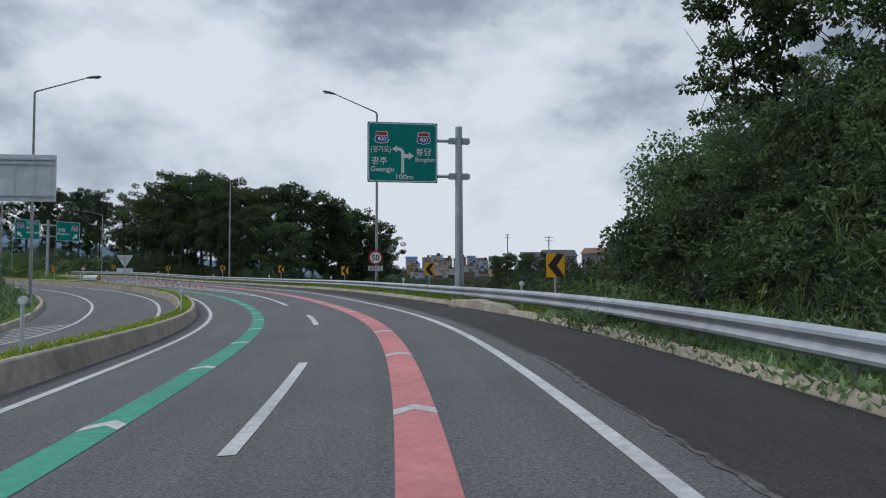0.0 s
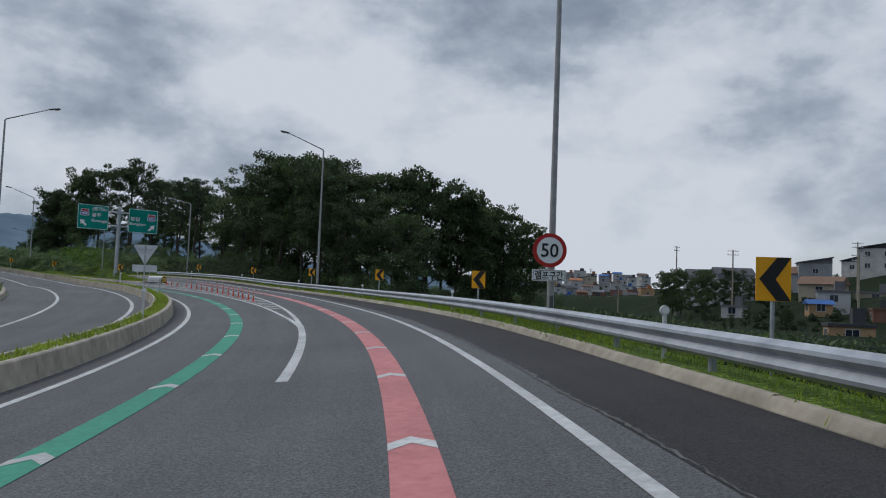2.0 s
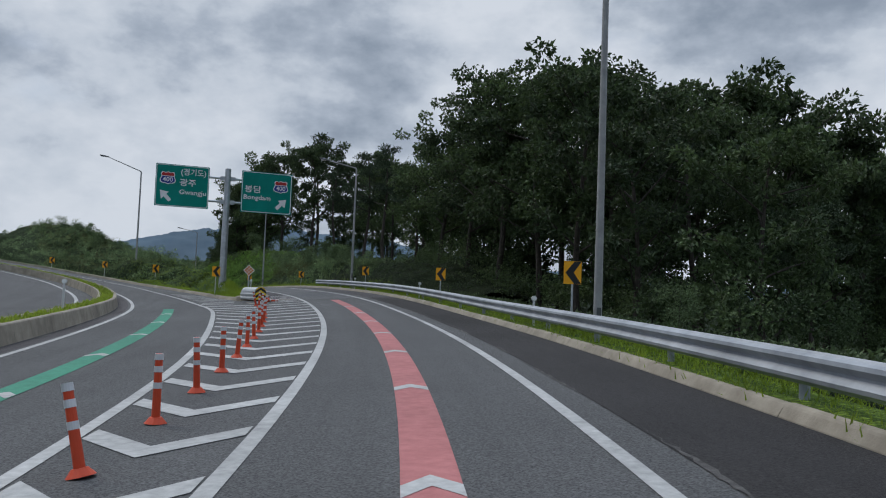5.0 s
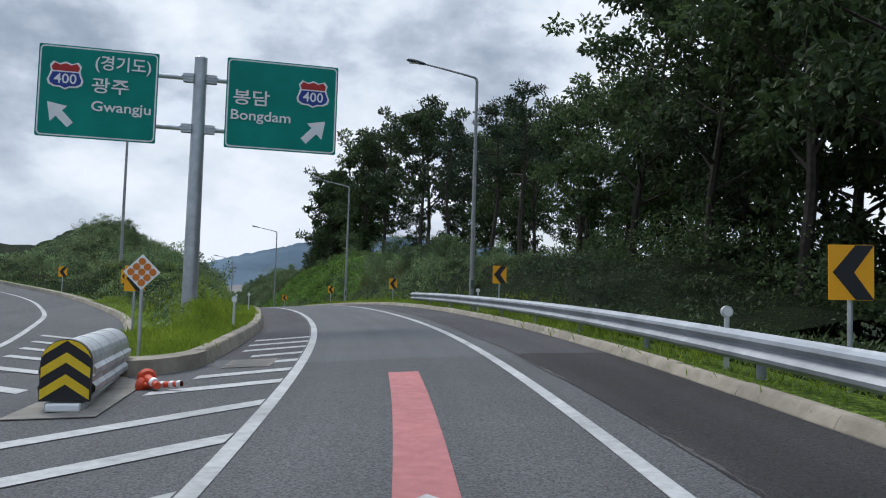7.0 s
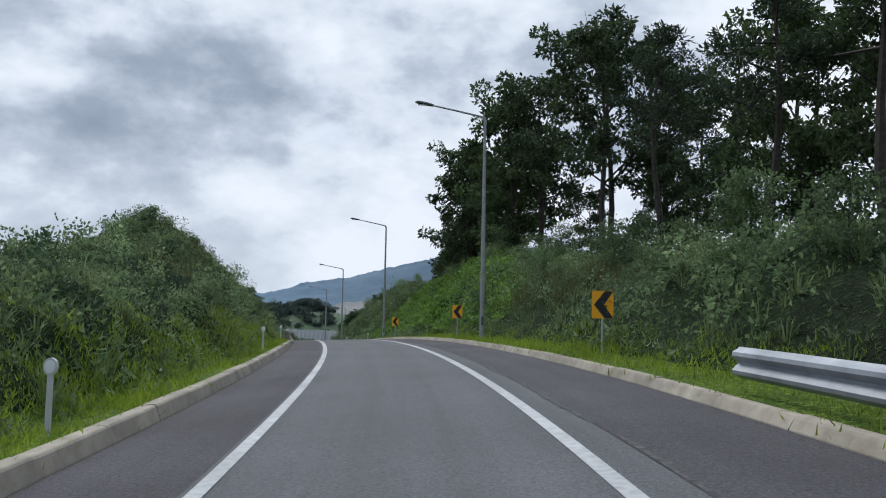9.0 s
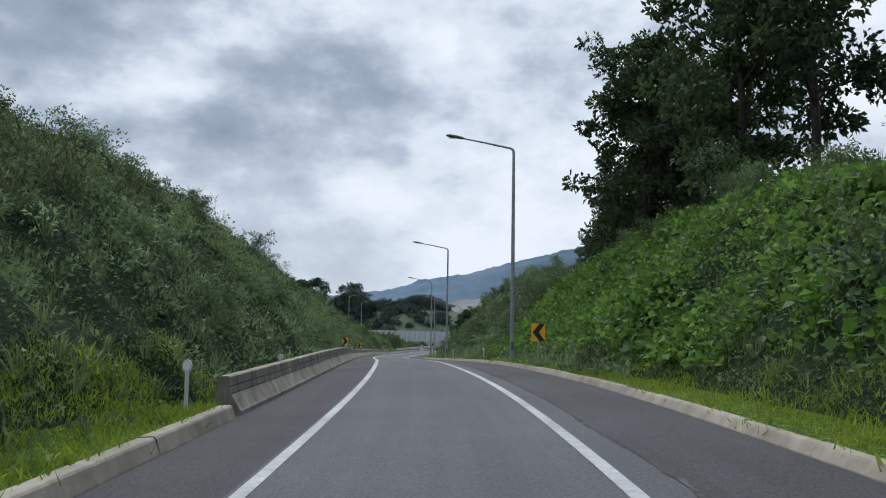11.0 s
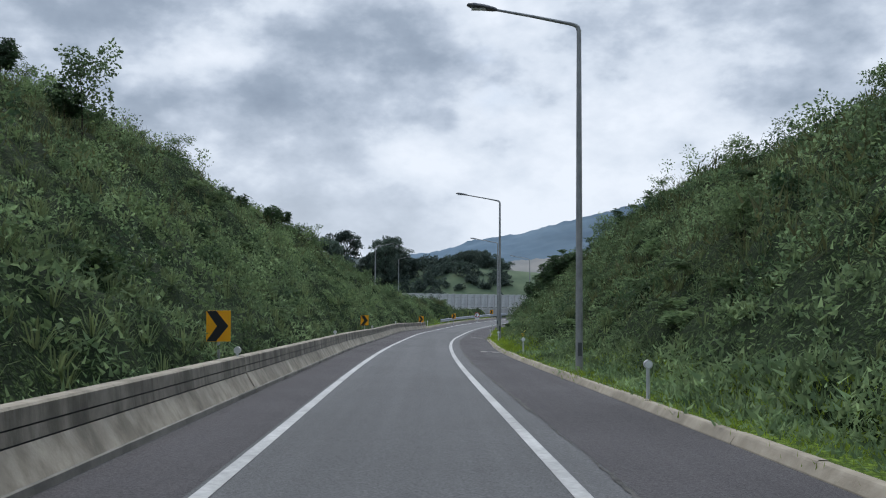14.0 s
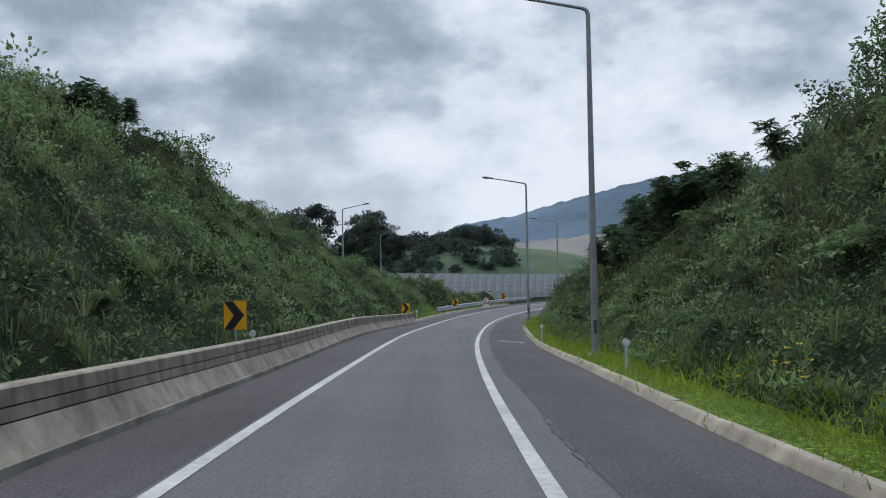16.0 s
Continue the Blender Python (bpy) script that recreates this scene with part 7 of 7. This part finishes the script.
flowers(4, (268, 272), 1.4, 3.0)


# ---------------------------------------------------------------- verges behind the kerbs
def verge(name, ss, inner, outer, h0, label):
    rows = []
    for s in ss:
        a, b = float(inner(s)), float(outer(s))
        uu = np.array([a + (b - a) * 0.55, b])
        g0 = ground_su(np.array([s, s]), uu)
        g0[:, 2] -= tangle(g0[:, 0], g0[:, 1]) * overgrown(np.array([s, s]), uu)
        p0 = road(s, a, h0)
        rows.append([p0, p0 * [1, 1, 0] + [0, 0, p0[2] + 0.02], g0[0] + [0, 0, 0.03], g0[1] - [0, 0, 0.12]])
        rows[-1][1][:2] = road(s, a + (b - a) * 0.2)[:2]
    v = np.array(rows).reshape(-1, 3)
    k = 4
    i, j = np.meshgrid(np.arange(len(ss) - 1), np.arange(k - 1), indexing="ij")
    q = i * k + j
    f = np.stack([q, q + 1, q + k + 1, q + k], -1).reshape(-1, 4)
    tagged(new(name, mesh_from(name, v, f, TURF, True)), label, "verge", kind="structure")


verge("verge_right", arange(-75, 320, 1.5), lambda s: RKERB(s) + 0.18, lambda s: RKERB(s) + 1.7, 0.12, "grassy soil verge behind the kerb")
verge("verge_left", arange(121.3, 345, 1.5), lambda s: LKERB(s) - (0.24 if s < 184 or s > 304 else 0.46), lambda s: max(LKERB(s) - 1.9, (LKERB(s) + KERBG(min(s, 161))) / 2), 0.13, "grassy soil verge behind the kerb")
verge("verge_fork", arange(121.3, 157, 1.0), lambda s: KERBG(s) + 0.24, lambda s: min(KERBG(s) + 2.2, (LKERB(s) + KERBG(s)) / 2), 0.13, "grassy soil verge along the left ramp")
verge("verge_loop", arange(-20, 154, 1.5), lambda s: loop_kerb(s) - 0.28, lambda s: loop_kerb(s) - 2.6, 0.2, "grassy soil verge along the loop road")
v = [road(120.9, (LKERB(121.2) + KERBG(121.2)) / 2, 0.14)] + [road(s + 0.2, u * 0.9 + 0.1 * (LKERB(121.2) + KERBG(121.2)) / 2, 0.14) for s, u in nose]
tagged(new("verge_nose", mesh_from("verge_nose", np.array(v), [tuple(range(1, len(v)))], TURF)), "grassy soil nose of the wedge", "verge", kind="structure")

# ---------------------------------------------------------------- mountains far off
# Distance haze is put into the ridge's blue base colour.
HILL_FAR_HAZE = material("wooded_hill_haze_tint", ((0.055, 0.104, 0.152), (0.116, 0.178, 0.232)), scale=0.016, rough=1.0, big=0.0035, big_amount=0.35, detail=9)
# Grass colour lightened for the haze over the low hill.
HILL_NEAR = material("grassy_hill_haze_tint", ((0.050, 0.082, 0.044), (0.110, 0.150, 0.078)), scale=0.16, rough=1.0, big=0.012, big_amount=0.35, detail=9)


def ridge(name, dist, depth, prof, mat, label, az0, az1, base=-8.0, bump=1.0):
    """A hill range round the middle of the drive; prof gives its height in degrees by bearing."""
    cx, cy = -70.0, 130.0
    az = np.arange(az0, az1 + 0.01, 0.22)
    t = np.linspace(0, 1, 22)
    a, q = np.meshgrid(np.radians(az), t, indexing="ij")
    r = dist * (0.72 + 0.28 * q) + depth * 0
    crest = np.tan(np.radians(prof(np.degrees(a)))) * dist
    x, y = cx - np.sin(a) * r, cy + np.cos(a) * r
    rough = 0.045 * np.abs(crest) * (wave(x, y, 0.012) + 0.6 * wave(x, y, 0.031, 2.0) + 0.35 * wave(x, y, 0.085, 1.0)) * bump
    tops = 2.2 * wave(x, y, 0.21, 3.0) + 1.6 * wave(x, y, 0.47, 5.0)
    z = base + (crest - base + 4.5) * (q ** 0.8) + rough * q + tops * q * (dist / 1500)
    n, m = a.shape
    v = np.stack([x, y, z], -1).reshape(-1, 3)
    i, j = np.meshgrid(np.arange(n - 1), np.arange(m - 1), indexing="ij")
    k = i * m + j
    f = np.stack([k, k + 1, k + m + 1, k + m], -1).reshape(-1, 4)
    tagged(new(name, mesh_from(name, v, f, mat, True)), label, "mountain", kind="structure")


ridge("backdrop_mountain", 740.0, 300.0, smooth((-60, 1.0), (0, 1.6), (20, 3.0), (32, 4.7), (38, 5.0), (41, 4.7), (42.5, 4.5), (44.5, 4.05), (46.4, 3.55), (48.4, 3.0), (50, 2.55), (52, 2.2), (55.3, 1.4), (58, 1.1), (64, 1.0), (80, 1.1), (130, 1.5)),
      HILL_FAR_HAZE, "wooded mountain ridge in the distance, tinted blue for haze", -60, 130)
# Haze is mixed into the dull colour of these slopes.
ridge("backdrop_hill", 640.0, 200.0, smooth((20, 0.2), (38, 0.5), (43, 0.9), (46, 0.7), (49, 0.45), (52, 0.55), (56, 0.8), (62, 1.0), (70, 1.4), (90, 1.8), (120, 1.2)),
      material("field_hill_haze_tint", ((0.030, 0.052, 0.050), (0.066, 0.092, 0.084)), scale=0.02, rough=1.0, big=0.006, big_amount=0.3, detail=8), "lower slopes with fields before the ridge, tinted for haze", 20, 120)


# Fields paled in the material for the haze before them.
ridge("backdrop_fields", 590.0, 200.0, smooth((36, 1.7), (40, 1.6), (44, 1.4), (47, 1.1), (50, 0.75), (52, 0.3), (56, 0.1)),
      material("terraced_fields_haze_tint", ((0.13, 0.145, 0.15), (0.27, 0.25, 0.225)), scale=0.012, rough=1.0, big=0.004, big_amount=0.3, detail=8), "terraced fields under the mountain, paled for haze", 36, 56)


# ---------------------------------------------------------------- long wall beyond the bend
def far_wall():
    e = empty("noise_wall", Matrix.Identity(4), "long pale panelled concrete wall stepped above the bend", "wall", kind="structure")
    panel = material("wall_panel", ((0.44, 0.445, 0.44), (0.60, 0.605, 0.595)), scale=0.7, rough=0.85, bump=0.2, bump_scale=12, big=0.25, big_amount=0.25)
    lower = material("wall_foot_concrete", ((0.40, 0.395, 0.38), (0.56, 0.55, 0.53)), scale=0.9, rough=0.9, bump=0.2, bump_scale=12, big=0.3, big_amount=0.3)
    off = knots((318, 17.0), (332, 11.5), (345, 8.0), (362, 6.0), (400, 5.5))
    top = knots((318, 1.7), (335, 1.35), (350, 0.9), (365, 0.5), (400, -0.2))
    ss = np.arange(318, 399, 1.9)
    pts = [road(q, float(LKERB(q)) - float(off(q))) for q in ss]
    for q, p0, p1 in zip(ss[:-1], pts[:-1], pts[1:]):
        c, d = (p0 + p1) / 2, p1 - p0
        ln, ang, zt = math.hypot(d[0], d[1]), math.degrees(math.atan2(d[1], d[0])), float(top(q + 0.95))
        m = pose(c[0], c[1], zt, 0, 0, ang)
        bm = bmesh.new()
        for k in range(4):
            box(bm, (ln - 0.10, 0.14, 0.53), (0, 0, -0.30 - 0.55 * k), 0.015)
        part("wall_panel", bm, panel, e).matrix_basis = m
        bm = bmesh.new(); box(bm, (0.20, 0.24, 2.45), (-ln / 2, 0.0, -1.18), 0.015)
        part("wall_post", bm, lower, e).matrix_basis = m
        bm = bmesh.new(); box(bm, (ln - 0.02, 0.5, 0.95), (0, 0.0, -2.80), 0.02)
        part("wall_ledge", bm, lower, e).matrix_basis = m
        bm = bmesh.new(); box(bm, (ln - 0.03, 0.4, 4.5), (0, 0.1, -5.5), 0.02)
        part("wall_foot", bm, panel, e).matrix_basis = m


far_wall()


def mound(name, cx, cy, rx, ry, h, base, turn, label):
    q, t = np.meshgrid(np.linspace(0, 1, 18), np.linspace(0, 2 * math.pi, 49), indexing="ij")
    c, s_ = math.cos(radians(turn)), math.sin(radians(turn))
    lx, ly = rx * q * np.cos(t), ry * q * np.sin(t)
    x, y = cx + lx * c - ly * s_, cy + lx * s_ + ly * c
    z = base + h * np.cos(q * math.pi / 2) ** 1.3 + 0.5 * wave(x, y, 0.2) * (1 - q)
    n, m = q.shape
    i, j = np.meshgrid(np.arange(n - 1), np.arange(m - 1), indexing="ij")
    k = i * m + j
    f = np.stack([k, k + m, k + m + 1, k + 1], -1).reshape(-1, 4)
    tagged(new(name, mesh_from(name, np.stack([x, y, z], -1).reshape(-1, 3), f, HILL_NEAR, True)), label, "hill", kind="structure")


mound("hill_behind_wall", -285, 290, 62, 34, 10.5, -4.0, 48, "low wooded hill behind the long wall")


def on_mound(x, y):
    c, s_ = math.cos(radians(48)), math.sin(radians(48))
    lx, ly = ((x + 285) * c + (y - 290) * s_) / 62, (-(x + 285) * s_ + (y - 290) * c) / 34
    q = min(1.0, math.hypot(lx, ly))
    return -4.0 + 10.5 * max(0.0, math.cos(q * math.pi / 2)) ** 1.3


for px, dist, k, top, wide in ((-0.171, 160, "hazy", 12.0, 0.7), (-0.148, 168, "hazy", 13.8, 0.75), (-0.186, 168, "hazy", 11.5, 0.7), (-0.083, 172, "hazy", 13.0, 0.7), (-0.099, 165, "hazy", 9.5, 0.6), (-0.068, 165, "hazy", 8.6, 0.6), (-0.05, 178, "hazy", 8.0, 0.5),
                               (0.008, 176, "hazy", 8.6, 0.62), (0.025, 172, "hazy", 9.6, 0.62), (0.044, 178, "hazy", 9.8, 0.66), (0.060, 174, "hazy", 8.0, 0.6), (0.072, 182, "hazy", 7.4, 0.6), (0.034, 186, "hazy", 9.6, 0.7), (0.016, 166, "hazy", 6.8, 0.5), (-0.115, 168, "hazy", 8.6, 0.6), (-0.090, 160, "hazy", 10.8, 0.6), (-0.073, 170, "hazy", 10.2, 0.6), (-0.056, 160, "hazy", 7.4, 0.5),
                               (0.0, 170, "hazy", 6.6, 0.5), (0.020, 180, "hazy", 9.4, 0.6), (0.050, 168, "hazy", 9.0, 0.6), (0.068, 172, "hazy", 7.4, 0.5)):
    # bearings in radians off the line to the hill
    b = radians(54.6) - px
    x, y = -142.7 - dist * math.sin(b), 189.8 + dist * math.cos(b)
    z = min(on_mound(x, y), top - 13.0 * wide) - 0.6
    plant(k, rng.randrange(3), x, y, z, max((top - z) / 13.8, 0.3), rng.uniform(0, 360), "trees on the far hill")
spots = []
for i in range(150):
    b, dist = radians(54.6) - rng.uniform(-0.19, 0.085), rng.uniform(146, 186)
    x, y = -142.7 - dist * math.sin(b), 189.8 + dist * math.cos(b)
    z = on_mound(x, y)
    if z > -3.2:
        spots.append((x, y, z - 0.5, rng.uniform(1.2, 2.4)))
bushes("far_bushes", spots, LEAF_HAZE, "dark bushes covering the low hill behind the wall, haze in their colour", 0.5, 38)


# ---------------------------------------------------------------- village on the valley side
def paint(name, c):
    return material(name, (tuple(v * 0.8 for v in c), c), scale=0.8, rough=0.8, big=0.25, big_amount=0.25)


WALLS = [paint("render_white", (0.52, 0.51, 0.49)), paint("render_cream", (0.44, 0.38, 0.29)), paint("render_grey", (0.34, 0.34, 0.35)), paint("brick_red", (0.26, 0.12, 0.08)), paint("render_ochre", (0.48, 0.30, 0.16))]
ROOFS = [paint("roof_dark", (0.07, 0.07, 0.075)), paint("roof_grey", (0.17, 0.17, 0.18)), paint("roof_brown", (0.20, 0.11, 0.07)), paint("roof_blue", (0.04, 0.13, 0.36)), paint("roof_orange", (0.42, 0.17, 0.07))]
GLASS = plain("window_glass", (0.03, 0.04, 0.05), 0.12)
FRAME = plain("window_frame", (0.5, 0.5, 0.5), 0.5)


def house(x, y, w, d, h, turn, wall, roof, style, floors=2, z=None):
    z = float(ground_height([x], [y])[0]) if z is None else z
    names = ("white", "cream", "grey", "brick", "ochre")
    e = empty("house", pose(x, y, z, 0, 0, turn), "%s rendered house with a %s roof on the hillside" % (names[wall], ("flat", "pitched", "single-slope")[style]), "house", "houses of the village")
    bm = bmesh.new()
    box(bm, (w, d, h + 8.0), (0, 0, h / 2 - 4.0))
    part("wall", bm, WALLS[wall], e)
    bm = bmesh.new()
    o = 0.35
    if style == 1:
        r = h + min(w, d) * 0.28
        vs = [bm.verts.new(p) for p in ((-w / 2 - o, -d / 2 - o, h), (w / 2 + o, -d / 2 - o, h), (w / 2 + o, d / 2 + o, h), (-w / 2 - o, d / 2 + o, h), (-w / 2 - o, 0, r), (w / 2 + o, 0, r))]
        for q in ((0, 1, 5, 4), (2, 3, 4, 5), (0, 4, 3), (1, 2, 5), (3, 2, 1, 0)):
            bm.faces.new([vs[i] for i in q])
    elif style == 2:
        for q0, q1 in ((h + 0.05, h + 1.5),):
            vs = [bm.verts.new(p) for p in ((-w / 2 - o, -d / 2 - o, q0), (w / 2 + o, -d / 2 - o, q1), (w / 2 + o, d / 2 + o, q1), (-w / 2 - o, d / 2 + o, q0),
                                            (-w / 2 - o, -d / 2 - o, q0 + 0.25), (w / 2 + o, -d / 2 - o, q1 + 0.25), (w / 2 + o, d / 2 + o, q1 + 0.25), (-w / 2 - o, d / 2 + o, q0 + 0.25))]
            for q in ((0, 1, 5, 4), (1, 2, 6, 5), (2, 3, 7, 6), (3, 0, 4, 7), (4, 5, 6, 7), (3, 2, 1, 0)):
                bm.faces.new([vs[i] for i in q])
            vs = [bm.verts.new(p) for p in ((-w / 2, -d / 2, h), (w / 2, -d / 2, h), (w / 2, -d / 2, q1))]
            bm.faces.new(vs)
    else:
        box(bm, (w + 0.3, d + 0.3, 0.35), (0, 0, h + 0.17))
        box(bm, (w * 0.3, d * 0.4, 1.6), (w * 0.2, 0, h + 1.1))
    bmesh.ops.recalc_face_normals(bm, faces=bm.faces)
    part("roof", bm, ROOFS[roof], e)
    nx = max(1, int(w / 4.2))
    floors = max(1, int(h / 2.9))
    for fl in range(floors):
        for i in range(nx):
            wx = (i + 0.5) / nx * w - w / 2
            win = new("window", WINDOW); win.parent = e
            win.matrix_basis = pose(wx, -d / 2 - 0.02, (fl + 0.55) * h / floors)
            gl = new("pane", PANE); gl.parent = win
    for fl in range(floors):
        win = new("window", WINDOW); win.parent = e
        win.matrix_basis = pose(-w / 2 - 0.02, 0, (fl + 0.55) * h / floors, 0, 0, -90)
        gl = new("pane", PANE); gl.parent = win
    return e


bm = bmesh.new()
for sx, sz, px, pz in ((1.4, 0.09, 0, 0.6), (1.4, 0.09, 0, -0.6), (0.09, 1.2, 0.66, 0), (0.09, 1.2, -0.66, 0), (0.07, 1.2, 0, 0)):
    box(bm, (sx, 0.08, sz), (px, 0, pz))
WINDOW = bpy.data.meshes.new("window"); bm.to_mesh(WINDOW); bm.free(); WINDOW.materials.append(FRAME)
bm = bmesh.new(); box(bm, (1.25, 0.04, 1.12), (0, 0.01, 0))
PANE = bpy.data.meshes.new("pane"); bm.to_mesh(PANE); bm.free(); PANE.materials.append(GLASS)


for row, (dist, base) in enumerate(FAR_ROWS):      # the terraces of small houses far off
    az = -2.0 + 0.3 * (row % 2)
    while az < 4.4:
        w = rng.uniform(4.6, 8.0)
        x, y = bearing(az, dist + rng.uniform(-9, 9))
        house(x, y, w, w * 0.75, rng.uniform(3.0, 5.6), -az + rng.uniform(-25, 25), rng.choice((0, 0, 1, 2, 0, 3, 4)), rng.choice((0, 1, 1, 2, 0, 4, 3)), rng.choice((0, 0, 1)), 2, base + rng.uniform(-0.7, 0.7))
        az += math.degrees(w / dist) * rng.uniform(1.05, 1.6)
for az, dist, w, d, h, wall, roof, style, fl, top in (
        (7.4, 243, 8.9, 6.7, 2.9, 2, 0, 1, 1, 9.0), (9.1, 240, 9.7, 7.3, 3.3, 2, 0, 1, 1, 8.9), (8.1, 229, 14.8, 8.0, 2.2, 0, 1, 0, 1, 8.0), (12.1, 240, 9.1, 6.8, 3.6, 2, 2, 1, 1, 9.3),
        (13.8, 237, 7.7, 5.8, 4.2, 2, 1, 2, 2, 11.2), (16.1, 256, 5.5, 4.1, 3.2, 0, 0, 2, 2, 14.0), (17.4, 243, 8.9, 6.7, 5.9, 0, 0, 2, 3, 13.8), (19.3, 250, 8.4, 6.3, 3.9, 0, 0, 2, 2, 15.4),
        (20.5, 240, 10.0, 7.5, 3.8, 1, 0, 1, 2, 14.5), (22.3, 240, 9.1, 6.8, 5.1, 0, 0, 2, 2, 15.2), (24.3, 240, 9.7, 7.3, 4.1, 0, 0, 1, 2, 15.8), (14.1, 180, 7.4, 5.6, 2.2, 1, 2, 1, 1, 6.1),
        (14.5, 162, 5.0, 3.8, 2.2, 0, 1, 0, 1, 4.2), (13.7, 156, 3.6, 2.7, 1.2, 4, 3, 1, 1, 3.1), (17.0, 183, 7.4, 5.6, 1.4, 1, 1, 0, 1, 5.5), (9.0, 165, 3.8, 2.8, 1.4, 0, 1, 0, 1, 2.0),
        (17.4, 150, 5.0, 4.0, 2.0, 3, 2, 0, 1, 1.6), (14.7, 102, 4.3, 3.2, 1.9, 4, 0, 0, 1, -0.5), (9.8, 224, 4.5, 3.4, 1.8, 0, 0, 1, 1, 3.7)):
    x, y = bearing(az, dist)
    house(x, y, w, d, h, -az + rng.uniform(-22, 22), wall, roof, style, fl, top)
# trees before the houses
for az, dist, top in [(5.0 + 0.5 * i, 172 + 9 * (i % 4), 10.0 - 0.12 * i + 0.9 * (i % 3)) for i in range(16)] + [(5.2 + 0.6 * i, 118 + 11 * (i % 5), 0.7 + 0.8 * (i % 4) + 0.05 * i) for i in range(32)] + [(15.0, 205, 9.5), (18.3, 200, 11.5), (19.4, 206, 12.5), (21.5, 204, 13.0), (23.0, 200, 13.5)]:
    x, y = bearing(az + rng.uniform(-0.2, 0.2), dist)
    tree_to("dense", x, y, top, "trees of the valley")
# dark retaining wall under the upper houses
x, y = bearing(20.3, 160)
rw = empty("retaining_wall", pose(x, y, 0, 0, 0, -20), "dark stone retaining wall below the village", "wall", kind="structure")
for i in range(5):
    bm = bmesh.new(); box(bm, (4.4, 0.6, 7.0), (-7 + i * 4.5, 0, 2.0), 0.04); part("wall_panel", bm, ROOFS[0], rw)
# green of the hillside
greens = []
for az, dist, top in HILLSIDE:
    if az < 5.5 and dist < 300:
        continue
    for k in range(8):
        a, d = az + rng.uniform(-3.4, 3.4), dist + rng.uniform(-26, 26)
        x, y = bearing(a, d)
        z = float(ground_height([x], [y])[0])
        greens.append((x, y, z - 0.5, rng.uniform(0.6, 1.1) if d < 180 else rng.uniform(0.6, 1.3)))
bushes("hillside_bushes", greens, PINE, "dark bushes between the houses of the village", 0.34, 26)


house(-398, 420, 9.0, 6.0, 3.4, -40, 0, 1, 0, 2, -4.6)


# utility poles with wires
def utility_pole(x, y, z, h):
    e = empty("utility_pole", pose(x, y, z, 0, 0, rng.uniform(0, 60)), "grey concrete utility pole with cross arms and wires", "utility pole", "utility poles")
    bm = bmesh.new(); tube(bm, (0, 0, -2), (0, 0, h), 0.19, 0.11, 10); part("pole", bm, CONCRETE, e)
    for zz in (h - 0.3, h - 1.0):
        bm = bmesh.new(); box(bm, (2.0, 0.09, 0.09), (0, 0, zz)); arm = part("cross_arm", bm, STEEL, e)
        for xx in (-0.9, -0.4, 0.4, 0.9):
            bm = bmesh.new(); tube(bm, (xx, 0, zz + 0.04), (xx, 0, zz + 0.24), 0.045, 0.03, 8); part("insulator", bm, FRAME, arm)


for az, dist, z, h in ((5.6, 190, 2, 14), (8.9, 170, 1, 13), (15.9, 175, 2, 14), (15.7, 140, 1.5, 10), (18.4, 215, 11, 15), (17.9, 140, 1.5, 10), (2.1, 230, 1, 9), (0.4, 330, 8, 9)):
    utility_pole(*bearing(az, dist), z, h)
